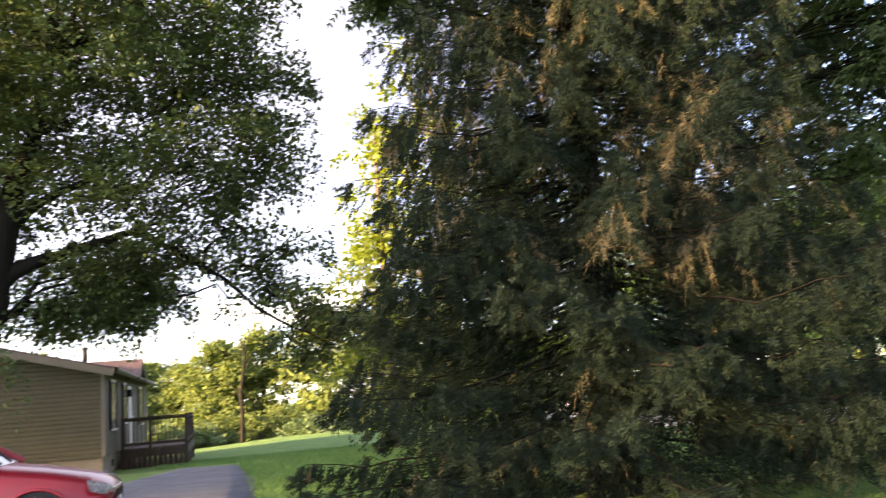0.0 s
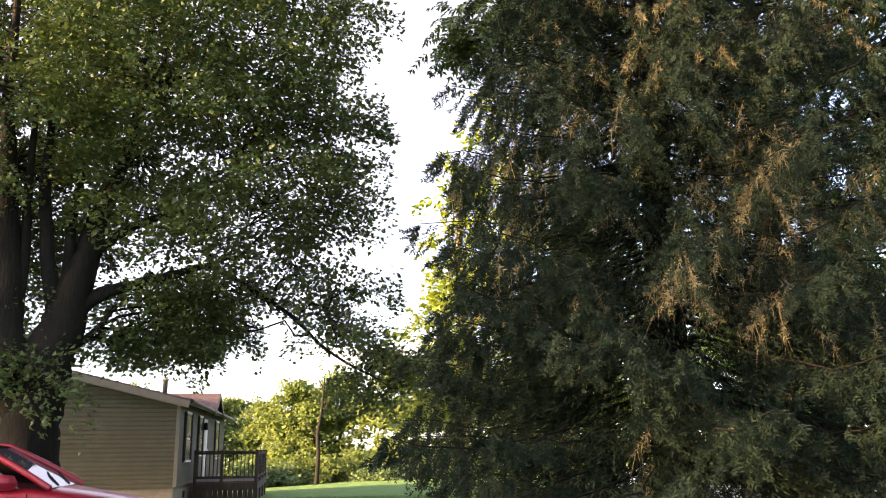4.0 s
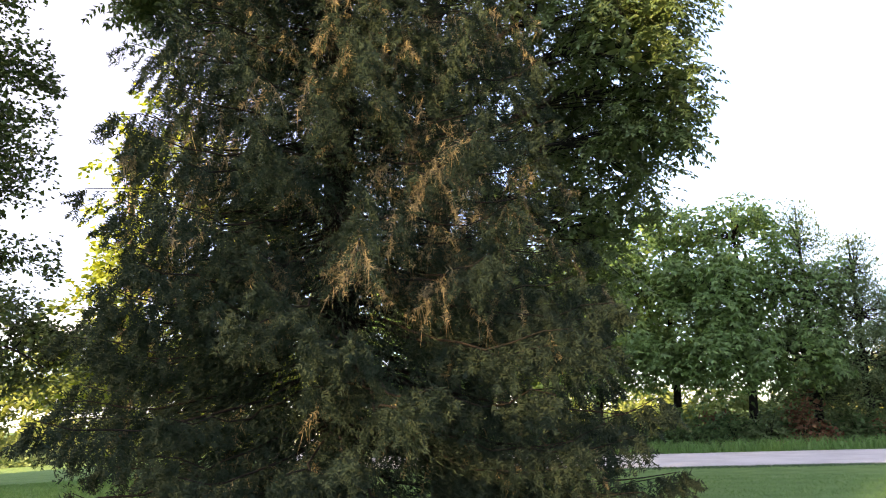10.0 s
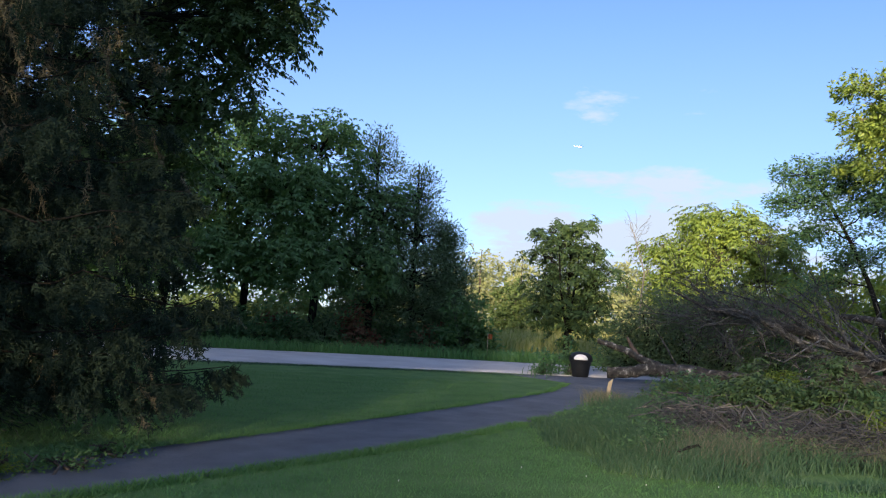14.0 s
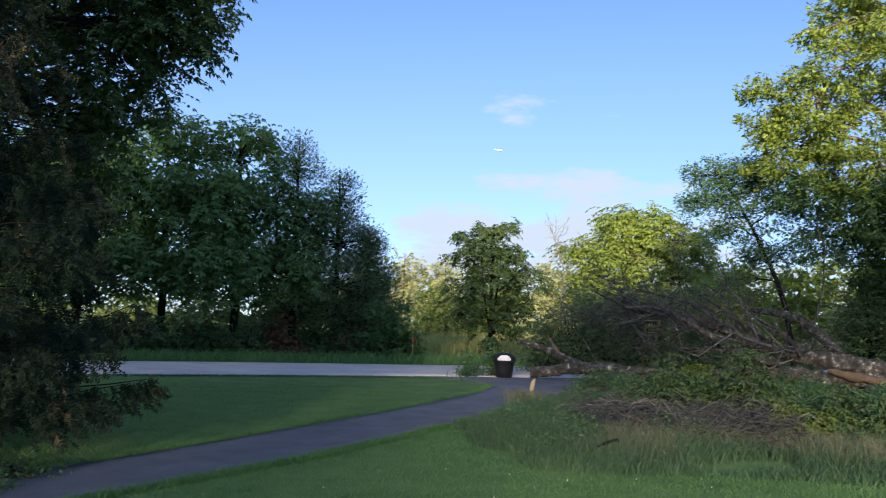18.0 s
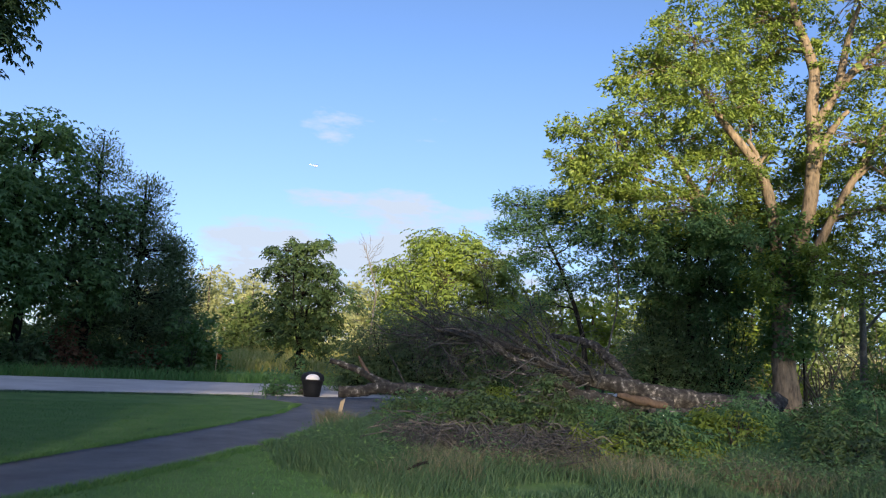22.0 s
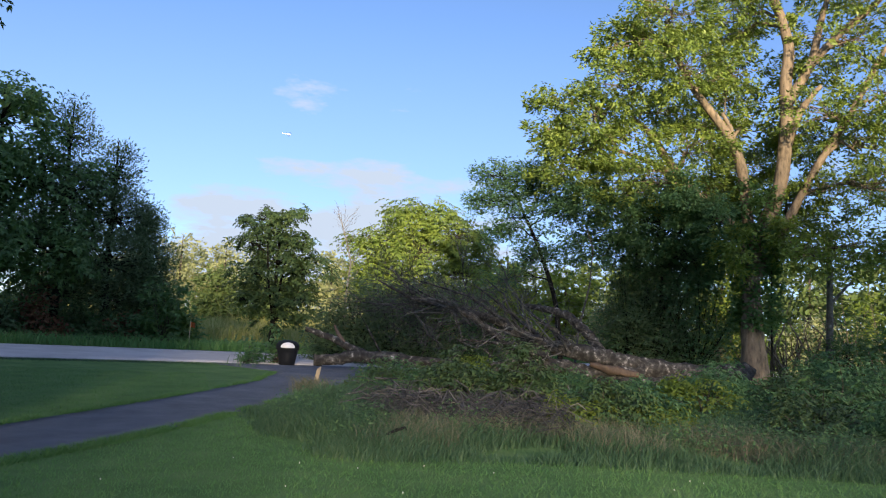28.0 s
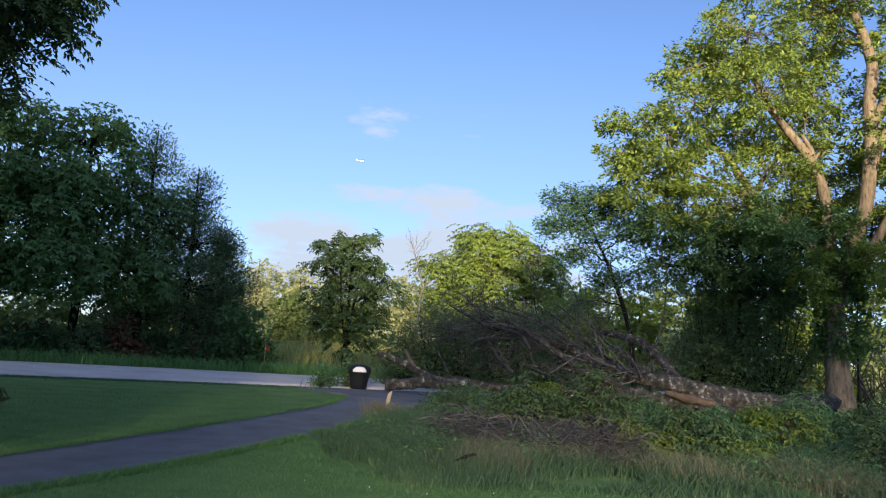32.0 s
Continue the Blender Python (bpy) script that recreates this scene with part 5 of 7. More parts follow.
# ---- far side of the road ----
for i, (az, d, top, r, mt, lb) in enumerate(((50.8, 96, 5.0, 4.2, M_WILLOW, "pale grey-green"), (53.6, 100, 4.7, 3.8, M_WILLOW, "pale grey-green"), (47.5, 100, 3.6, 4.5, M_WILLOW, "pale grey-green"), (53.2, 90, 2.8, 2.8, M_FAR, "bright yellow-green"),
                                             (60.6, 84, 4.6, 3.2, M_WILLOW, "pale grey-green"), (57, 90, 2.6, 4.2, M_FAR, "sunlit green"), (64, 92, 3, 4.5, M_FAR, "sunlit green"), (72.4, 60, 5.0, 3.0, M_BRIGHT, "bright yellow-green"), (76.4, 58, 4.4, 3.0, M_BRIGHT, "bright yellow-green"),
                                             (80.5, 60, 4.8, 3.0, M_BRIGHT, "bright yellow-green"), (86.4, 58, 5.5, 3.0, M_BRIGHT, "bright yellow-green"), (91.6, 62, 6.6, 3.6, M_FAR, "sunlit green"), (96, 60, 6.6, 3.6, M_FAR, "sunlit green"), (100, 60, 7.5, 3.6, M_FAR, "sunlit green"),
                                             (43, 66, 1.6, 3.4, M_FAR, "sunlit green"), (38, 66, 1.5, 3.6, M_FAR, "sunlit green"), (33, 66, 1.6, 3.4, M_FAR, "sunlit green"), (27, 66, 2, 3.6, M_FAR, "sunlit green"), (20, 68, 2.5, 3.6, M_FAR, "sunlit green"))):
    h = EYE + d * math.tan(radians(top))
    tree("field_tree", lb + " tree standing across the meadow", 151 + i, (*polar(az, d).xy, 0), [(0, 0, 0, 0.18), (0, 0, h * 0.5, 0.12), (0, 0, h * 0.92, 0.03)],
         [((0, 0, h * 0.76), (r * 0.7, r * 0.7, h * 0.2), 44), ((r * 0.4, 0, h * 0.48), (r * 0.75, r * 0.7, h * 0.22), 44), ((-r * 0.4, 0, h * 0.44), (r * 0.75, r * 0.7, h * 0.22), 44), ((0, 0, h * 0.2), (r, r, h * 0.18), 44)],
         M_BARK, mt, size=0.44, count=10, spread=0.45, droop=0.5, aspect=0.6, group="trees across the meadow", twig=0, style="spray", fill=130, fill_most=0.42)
hrng = np.random.default_rng(29)
for i in range(25):
    az = 43.5 + 2.45 * i
    d, top, r = 108 + hrng.uniform(-7, 9), hrng.uniform(2.6, 4.0) + (2.4 if az > 84 else 1.2 if az > 68 else 0), hrng.uniform(3.0, 4.0)
    h = EYE + d * math.tan(radians(top))
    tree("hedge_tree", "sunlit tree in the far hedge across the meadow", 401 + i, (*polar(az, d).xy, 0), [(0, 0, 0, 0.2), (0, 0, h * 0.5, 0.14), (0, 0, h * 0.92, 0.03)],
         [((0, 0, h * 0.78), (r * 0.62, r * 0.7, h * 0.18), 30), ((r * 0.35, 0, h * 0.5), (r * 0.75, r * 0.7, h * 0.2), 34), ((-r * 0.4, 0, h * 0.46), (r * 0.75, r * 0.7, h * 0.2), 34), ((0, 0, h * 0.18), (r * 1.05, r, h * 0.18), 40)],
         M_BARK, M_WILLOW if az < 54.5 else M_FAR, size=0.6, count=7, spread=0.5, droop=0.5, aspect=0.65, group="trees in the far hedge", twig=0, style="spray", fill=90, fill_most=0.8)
for i, (az, d, w, h) in enumerate(((90.6, 47, 1.6, 2.6), (92.4, 45, 1.9, 3.2), (95.0, 46, 2.2, 3.6), (97.8, 45, 2.2, 3.8), (100.6, 46, 2.2, 3.8), (79.0, 50, 2.0, 3.4), (74.6, 52, 2.2, 3.2))):
    shrub("meadow_bush", "sunlit yellow-green bush at the meadow's edge", 351 + i, (*polar(az, d).xy, 0), (w, w, h), 90, M_WILLOW if i % 2 else M_BRIGHT, 0.24, 20, 0.32, 0.4, aspect=0.55, group="bushes at the meadow's edge")
# undergrowth below the roadside trees
urng = np.random.default_rng(13)
for i in range(34):
    az = 14 + i * 1.06
    d = urng.uniform(34.6, 37.5)
    w, h = urng.uniform(0.8, 1.4), urng.uniform(0.7, 1.7)
    shrub("roadside_bush", "dark tangled bush under the roadside trees", 201 + i, (*polar(az, d).xy, 0), (w, w, h), 46, M_RUST if i % 5 == 2 else M_CEDAR if i % 3 == 1 else M_SHRUB, 0.2, 18, 0.24, aspect=0.55, group="bushes past the road", bark=M_BARK_DARK)
for i, (az, d, w, h) in enumerate(((50.0, 35.5, 1.2, 2.5), (51.2, 35.8, 0.6, 1.2))):
    shrub("roadside_shrub", "leafy dark green shrub at the road's far edge", 231 + i, (*polar(az, d).xy, 0), (w, w, h), 60, M_COMPOUND, 0.24, 20, 0.26, 0.6, group="shrubs past the road")
# dark growth behind the fallen limbs
for i, (az, d, w, h, mt) in enumerate(((60.8, 29, 1.0, 2.0, M_CEDAR), (62.6, 29, 1.4, 3.0, M_CEDAR), (64.8, 29, 1.6, 3.3, M_CEDAR), (67.2, 29.5, 1.6, 3.2, M_CEDAR), (70.0, 29.5, 1.7, 3.0, M_COMPOUND),
                                       (80.4, 30, 1.2, 3.6, M_SHRUB), (82, 29.5, 1.7, 5.0, M_CEDAR), (84.6, 29.5, 1.7, 4.6, M_SHRUB), (80.6, 29.5, 1.3, 5.6, M_CEDAR), (83.2, 31, 1.6, 6.2, M_COMPOUND), (94, 31, 1.8, 2.6, M_COMPOUND), (98, 30, 1.8, 3.4, M_COMPOUND))):
    shrub("thicket_bush", "tall dark leafy bush behind the fallen tree", 241 + i, (*polar(az, d).xy, 0), (w, w, h), int(60 + 32 * h), mt, 0.16, 28, 0.27, 0.4, aspect=0.36, group="thicket behind the fallen tree", bark=M_BARK_DARK)
# green shrubs before the trunk, low under it and rising to the tall tree's foot
brng = np.random.default_rng(53)
spots = []
while len(spots) < 29:
    az, d = brng.uniform(64.5, 101), 13.2 + 10.0 * brng.uniform() ** 0.85
    q = polar(az, d)
    if (az < 75.5 and d < 15.6) or any((q - r[0]).length < 1.45 for r in spots):
        continue
    spots.append((q, az, d))
for i, (q, az, d) in enumerate(spots):
    w = brng.uniform(0.65, 1.05)
    leafy = (M_SHRUB, M_MAPLE, M_SHRUB, M_COMPOUND, M_MAPLE)[i % 5]
    rise = np.interp(az, (64, 74, 86, 90, 94, 101), (0.4, 0.55, 0.72, 0.95, 1.15, 1.4)) * np.interp(d, (13, 16, 23), (0.75, 1.0, 1.05))
    h = rise * brng.uniform(0.6, 1.6)
    if az < 83:
        h = min(h, brng.uniform(0.75, 1.05) * (EYE - d * math.tan(radians(2.8))))
    if i % 3 == 0:
        shrub("bramble_bush", "leafy dark green bramble bush before the fallen trunk", 261 + i, (*q.xy, 0), (w, w, h), int(46 + 38 * h), leafy, 0.085, 30, 0.17, 0.35, 0.5, group="brambles before the fallen trunk")
    else:
        shrub("sprout_bush", "green bush of compound-leaved sprouts before the fallen trunk", 261 + i, (*q.xy, 0), (w, w, h), int(36 + 30 * h), leafy, 0.3, 6, 0.17, 0.4, 0.42, group="sprouts before the fallen trunk", style="frond", leaflet=0.11)
for i, (az, d, w, h) in enumerate(((66.8, 15.2, 0.65, 0.62), (68.8, 15.0, 0.7, 1.1), (70.6, 15.3, 0.7, 0.62), (73.4, 14.9, 0.65, 1.25), (75.4, 14.7, 0.6, 0.6), (79.0, 13.6, 0.6, 0.8), (81.4, 14.4, 0.65, 0.8))):
    shrub("sprout_bush", "green bush of compound-leaved sprouts behind the brush pile", 501 + i, (*polar(az, d).xy, 0), (w, w, h), int(50 + 40 * h), M_MAPLE if i % 2 else M_SHRUB, 0.3, 6, 0.17, 0.4, 0.42, group="sprouts before the fallen trunk", style="frond", leaflet=0.11)
# sprouts with spots of sun painted in by a brighter leaf colour
for i, (az, d, w, h) in enumerate(((77.1, 13.6, 0.6, 0.6), (84.7, 16.4, 0.8, 0.95), (82.8, 14.0, 0.5, 0.5), (70.4, 22.6, 0.5, 0.8))):
    shrub("bright_sprout", "sprout coloured bright yellow-green for a spot of sun", 331 + i, (*polar(az, d).xy, 0), (w, w, h), 46, M_BRIGHT, 0.3, 6, 0.16, 0.5, 0.46, group="bright sprouts", style="frond", leaflet=0.12)
# thin leaning cedar by the dead branches
JB = tuple(polar(76.2, 29, 0.0))
j3 = lambda az, el, r: (*(P(az, el, 29) - np.array(JB)), r)
tree("leaning_cedar", "thin leaning cedar with sparse dark foliage", 91, JB, [(0, 0, 0, 0.10), j3(75.7, 1.5, 0.085), j3(75.0, 3.6, 0.07), j3(73.8, 6.4, 0.05), j3(72.6, 8.6, 0.035), j3(71.4, 10.4, 0.015)],
     rel(JB, [(P(71.0, 10.2, 29), (0.6, 0.6, 0.6), 16), (P(72.6, 9.6, 29), (0.9, 0.7, 0.8), 22), (P(72.4, 7.4, 29), (0.8, 0.7, 0.7), 16), (P(74.0, 5.8, 29), (0.8, 0.7, 0.7), 14), (P(70.6, 8.2, 29), (0.6, 0.6, 0.35), 14), (P(74.4, 9.6, 29), (0.8, 0.7, 0.7), 26), (P(75.4, 7.6, 29), (0.6, 0.7, 0.7), 18), (P(71.8, 6.4, 29), (0.5, 0.6, 0.4), 9), (P(73.6, 4.4, 29), (0.5, 0.6, 0.3), 7), (P(72.2, 3.2, 29), (0.5, 0.6, 0.3), 6), (P(75.4, 4.8, 29), (0.5, 0.5, 0.4), 8)]),
     M_BARK_DARK, M_SHRUB, size=0.15, count=60, spread=0.26, droop=0.3, flat=0.45, aspect=0.36, limb=0.03, twig=0.012, density=1.2)


# ---- grasses ----
def grass(name, label, seed, pts, hgt, mat, width=0.012, lean=0.35, kind="stuff", cat="grass", short=False):
    rng = np.random.default_rng(seed)
    n = len(pts)
    z = height(pts[:, 0], pts[:, 1])
    b = np.stack([pts[:, 0], pts[:, 1], z], 1)
    a = rng.uniform(0, 2 * np.pi, n)
    hh = np.broadcast_to(hgt, (n,)) * rng.uniform(0.5, 1.2, n)
    s = np.stack([np.cos(a), np.sin(a), 0 * a], 1) * width * rng.uniform(0.6, 1.5, (n, 1))
    ln = np.stack([rng.normal(size=n), rng.normal(size=n), 0 * a], 1) * lean * hh[:, None]
    mid = b + ln * 0.3 + np.stack([0 * a, 0 * a, hh * 0.6], 1)
    tip = b + ln + np.stack([0 * a, 0 * a, hh], 1)
    if short:
        ob = new(name, raw_mesh(name, np.stack([b - s, b + s, tip], 1).reshape(-1, 3), np.arange(3 * n).reshape(-1, 3), mat))
        return tagged(ob, label, cat, kind=kind)
    v = np.stack([b - s, b + s, mid + s * 0.7, mid - s * 0.7, tip], 1).reshape(-1, 3)
    i = np.arange(n)[:, None] * 5
    f = np.concatenate([i + [[0, 1, 2]], i + [[0, 2, 3]], i + [[3, 2, 4]]], 1).reshape(-1, 3)
    ob = new(name, raw_mesh(name, v, f, mat))
    return tagged(ob, label, cat, kind=kind)


def in_drive(p):
    """True where the point lies on the drive (its line out to the road)."""
    lx = np.array((-20, -1, 3.4, 6.3, 9.2, 12.5, 16.2, 19.2, 21))
    hi = np.interp(p[:, 0], lx, (10.8, 8.6, 8.1, 8.6, 9.2, 9.95, 10.9, 12.3, 17))
    lo = np.interp(p[:, 0], (-20, -0.2, 2.8, 5.1, 7.4, 9.5, 13.6, 18.5, 25), (6.7, 6.6, 6.65, 6.85, 7.1, 7.5, 8.5, 9.8, 12.4))
    return (p[:, 1] < hi) & (p[:, 1] > lo)


def by_drive(p):
    """Metres from the drive's yard-side edge, for points south of it."""
    return np.interp(p[:, 0], (-20, -0.2, 2.8, 5.1, 7.4, 9.5, 13.6, 18.5, 25), (6.7, 6.6, 6.65, 6.85, 7.1, 7.5, 8.5, 9.8, 12.4)) - p[:, 1]


def scatter(rng, n, az, d, power=1.0):
    a = rng.uniform(radians(az[0]), radians(az[1]), n)
    r = d[0] + (d[1] - d[0]) * rng.uniform(0, 1, n) ** power
    return np.stack([r * np.sin(a), r * np.cos(a)], 1)


grng = np.random.default_rng(3)
WEED_AZ = np.array((40, 50, 53, 56, 60, 63, 66, 72, 80, 88, 94, 100))
WEED_D = np.array((60, 60, 16.0, 11.2, 9.6, 9.4, 9.5, 9.9, 10.2, 10.7, 11.2, 11.6))


def weed_edge(p):
    """How far beyond the mown edge each point lies, in metres."""
    return np.hypot(p[:, 0], p[:, 1]) - np.interp(np.degrees(np.arctan2(p[:, 0], p[:, 1])), WEED_AZ, WEED_D)


def off_road(p):
    n = p @ ROAD_N
    return (n < ROAD_NEAR - 0.1) | (n > ROAD_FAR + 0.1)


p = scatter(grng, 165000, (14, 104), (4.6, 21), 0.9)
p = p[~in_drive(p) & (weed_edge(p) < 0.3) & off_road(p)]
grass("lawn_grass", "short mown green lawn grass", 4, p, 0.036, M_BLADE, 0.0042, 0.7, short=True)
# ragged turf along the drive's edges
ex = np.concatenate([grng.uniform(-1, 18.5, 9000), grng.uniform(0, 16.5, 12000)])
ey = np.concatenate([np.interp(ex[:9000], (-20, -1, 3.4, 6.3, 9.2, 12.5, 16.2, 19.2, 21), (10.8, 8.6, 8.1, 8.6, 9.2, 9.95, 10.9, 12.3, 17)) + grng.uniform(-0.05, 0.16, 9000),
                     np.interp(ex[9000:], (-20, -0.2, 2.8, 5.1, 7.4, 9.5, 13.6, 18.5, 25), (6.7, 6.6, 6.65, 6.85, 7.1, 7.5, 8.5, 9.8, 12.4)) - grng.uniform(-0.06, 0.14, 12000)])
edge_n = np.array([noise.noise(Vector((a * 1.3, b * 1.3, 2))) for a, b in zip(ex, ey)])
p = np.stack([ex, ey], 1)[edge_n > -0.2]
grass("edge_grass", "longer ragged turf along the drive's edge", 15, p, 0.075, M_BLADE, 0.0065, 0.8, short=True)
p = scatter(grng, 60000, (-16, 6), (8.5, 30), 0.8)
p = p[~in_drive(p) & ~((p[:, 0] < -1.5 - (p[:, 1] - 8.6) * 0.2) & (p[:, 1] < 25.6) & (p[:, 0] > -9))]
grass("house_lawn_grass", "short green lawn grass beside the drive", 14, p, 0.06, M_BLADE, 0.011, 0.6, short=True)
p = scatter(grng, 62000, (52, 104), (9, 17), 0.9)
e = weed_edge(p)
clump = np.array([noise.noise(Vector((q[0] * 0.8, q[1] * 0.8, 0))) for q in p])
keep = ~in_drive(p) & (e > 0) & (clump > -0.3) & off_road(p)
p, e, clump = p[keep], e[keep], clump[keep]
az = np.degrees(np.arctan2(p[:, 0], p[:, 1]))
tall = np.interp(az, (54, 58, 64, 68, 90, 100), (0.20, 0.30, 0.28, 0.24, 0.26, 0.32))
grass("tall_weeds", "knee-high green weeds and uncut grass", 5, p, tall * np.clip(0.25 + by_drive(p), 0.25, 1) * np.clip(1.0 + 0.9 * clump, 0.5, 1.6) * np.clip(0.35 + 0.55 * e, 0.35, 1.1), M_WEED, 0.0055, 0.75)
wrng = np.random.default_rng(23)
p = scatter(wrng, 1500, (57, 104), (10.4, 18), 1.0)
e = weed_edge(p)
lump = np.array([noise.noise(Vector((q[0] * 0.6, q[1] * 0.6, 9))) for q in p])
wa, wd = np.degrees(np.arctan2(p[:, 0], p[:, 1])), np.hypot(p[:, 0], p[:, 1])
p = p[~in_drive(p) & (lump > -0.02) & (e > 1.0) & ~((wa > 63) & (wa < 76) & (wd > 11.8))]
c = np.stack([p[:, 0], p[:, 1], height(p[:, 0], p[:, 1]) + 0.05 + wrng.uniform(0.0, 0.34, len(p)) * np.clip(by_drive(p) - 0.4, 0.05, 1)], 1)
tagged(new("leafy_weeds", raw_mesh("leafy_weeds", *leaf_cloud(wrng, c, 30, 0.15, 0.06, 0.2, 0.8, 0.42), M_SHRUB)), "leafy green weeds among the uncut grass", "weeds", kind="stuff")
p = scatter(grng, 24000, (60, 104), (9.6, 13.6), 1.0)
e = weed_edge(p)
clump = np.array([noise.noise(Vector((q[0] * 0.8, q[1] * 0.8, 5))) for q in p])
az = np.degrees(np.arctan2(p[:, 0], p[:, 1]))
p = p[(e > 1.0) & (e < 3.4) & (clump + 0.25 * (az > 66) > 0.16) & (grng.uniform(0, 1, len(p)) < np.interp(az, (60, 68, 92, 104), (0.3, 1.0, 1.0, 0.5)))]
grass("dry_weeds", "dry tan seeded grass among the weeds", 6, p, 0.38, M_DRY, 0.0026, 0.6)
rs = grng.uniform(-4, 60, 13000)
rn = ROAD_FAR + 0.15 + np.abs(grng.normal(scale=1.6, size=13000))
p = rs[:, None] * ROAD_T + rn[:, None] * ROAD_N
grass("verge_grass", "tall uncut grass along the road's far verge", 7, p, 0.42, M_BLADE, 0.016, 0.5)
rs = grng.uniform(-3, 12, 6000)
rn = ROAD_NEAR - 0.1 - np.abs(grng.normal(scale=0.25, size=6000))
p = rs[:, None] * ROAD_T + rn[:, None] * ROAD_N
p = p[~in_drive(p)]
grass("road_edge_grass", "short rough grass along the road's edge", 8, p, 0.05, M_WEED, 0.009, 0.5)
p = scatter(grng, 28000, (46, 104), (42, 120), 1.0)
p = p[off_road(p) & ((p @ ROAD_N) > 36)]
grass("meadow_grass", "tall yellow sunlit meadow grass", 9, p, 0.7 + 0.5 * np.clip((np.hypot(p[:, 0], p[:, 1]) - 60) / 50, 0, 1), M_FIELD, 0.045, 0.4)
# the clump of weeds round the bin and the grass by the marker
c = polar(57.4, 25.2)
p = grng.normal(size=(2600, 2)) * (0.55, 0.4) + np.array((c.x, c.y))
grass("bin_weeds", "rank green weeds round the bin", 10, p[~in_drive(p) & off_road(p)], 0.5, M_WEED, 0.012, 0.5)
c = polar(59.4, 17.3)
p = grng.normal(size=(480, 2)) * (0.2, 0.16) + np.array((c.x, c.y))
grass("marker_grass", "bleached dry grass round the marker post", 11, p, 0.34, M_DRY, 0.007, 0.7)
shrub("verge_weed", "leafy green weed by the road's edge", 291, (*polar(55.4, 25.4).xy, 0), (0.35, 0.35, 0.75), 24, M_SHRUB, 0.14, 14, 0.12, 0.4)
shrub("verge_weed", "leafy green weed by the road's edge", 292, (*polar(57.0, 26.0).xy, 0), (0.3, 0.3, 1.2), 28, M_SHRUB, 0.13, 14, 0.13, 0.4)
# small plants along the foot of the spruce
for i, (az, d) in enumerate(((26, 8.6), (28.5, 9.2), (23, 8.5), (19.5, 8.6), (16, 8.4), (11, 8.2), (6, 8.3), (3, 8.8))):
    shrub("foot_weed", "low leafy weed at the foot of the spruce", 301 + i, (*polar(az, d).xy, 0), (0.3, 0.3, 0.2), 18, M_COMPOUND, 0.06, 16, 0.09, group="weeds under the spruce")
# needled sprigs whose bright leaf colour stands in for a sun fleck
for i, (az, d) in enumerate(((1.5, 8.2), (4.6, 8.0), (7.4, 8.3), (9.6, 7.9), (12.4, 8.1), (15.0, 7.9), (18.4, 8.0))):
    shrub("sun_fleck_sprig", "low needled sprigs at the spruce's foot, sun fleck put into their yellow-green", 381 + i, (*polar(az, d).xy, 0), (0.55, 0.5, 0.36 + 0.06 * (i % 3)), 44, M_BRIGHT, 0.16, 6, 0.12, 0.15, 0.28, group="low sprigs under the spruce", style="frond", leaflet=0.05, pairs=5)
# white clover heads in the lawn
fp = scatter(grng, 16, (45, 92), (6.8, 9.8))
fp = fp[~in_drive(fp)]
cl = []
for q in fp:
    cl.append(tube([(q[0], q[1], 0.04), (q[0], q[1], 0.045), (q[0], q[1], 0.052), (q[0], q[1], 0.056)], (0.003, 0.0055, 0.005, 0.002), 6))
tagged(new("clover_heads", raw_mesh("clover_heads", *gather(cl), M_CLOVER)), "small white clover heads in the lawn", "flowers", kind="stuff")
# brush pile before the fallen tree
brush = thing("brush_pile", "low heap of grey dead twigs in the weeds", "brush pile")


def in_brush():
    return polar(63.0 + 13.5 * grng.uniform(), 11.9 + 2.9 * grng.uniform())


tw = []
for i in range(1250):
    c = in_brush()
    d = unit(np.array((grng.normal(), grng.normal(), grng.normal() * 0.35)))
    L = grng.uniform(0.3, 1.1)
    a = np.array((c.x, c.y, 0.03 + 0.38 * grng.uniform() ** 1.5))
    tw.append(tube(bend(a - d * L / 2, a + d * L / 2, 5, 0.06, 0.05, grng), np.linspace(grng.uniform(0.003, 0.008), 0.002, 5), 4))
part("twig", raw_mesh("twig", *gather(tw), M_BRUSH), None, brush, "", "stuff")
for i in range(46):
    c = in_brush()
    d = unit(np.array((grng.normal(), grng.normal(), grng.normal() * 0.3)))
    a = np.array((c.x, c.y, grng.uniform(0.12, 0.42)))
    L = grng.uniform(0.6, 1.5)
    part("branch", raw_mesh("branch", *tube(bend(a - d * L / 2, a + d * L / 2, 8, 0.1, 0.09, grng), np.linspace(grng.uniform(0.008, 0.018), 0.004, 8), 6), M_SILVER if i % 6 == 0 else M_BRUSH, True), None, brush)
stick = thing("fallen_stick", "dark bent stick lying in the grass", "stick", (*polar(65.2, 10.6).xy, 0.0))
part("stick", raw_mesh("stick", *tube([(-0.28, 0.05, 0.2), (-0.1, 0, 0.24), (0.1, -0.02, 0.25), (0.2, 0, 0.22)], (0.012, 0.02, 0.018, 0.01), 6), M_BARK_DARK, True), None, stick)
part("prop", raw_mesh("prop", *tube([(-0.1, 0, 0.235), (-0.12, 0.02, 0.1), (-0.13, 0.0, -0.02)], (0.01, 0.009, 0.008), 5), M_BARK_DARK, True), None, stick)
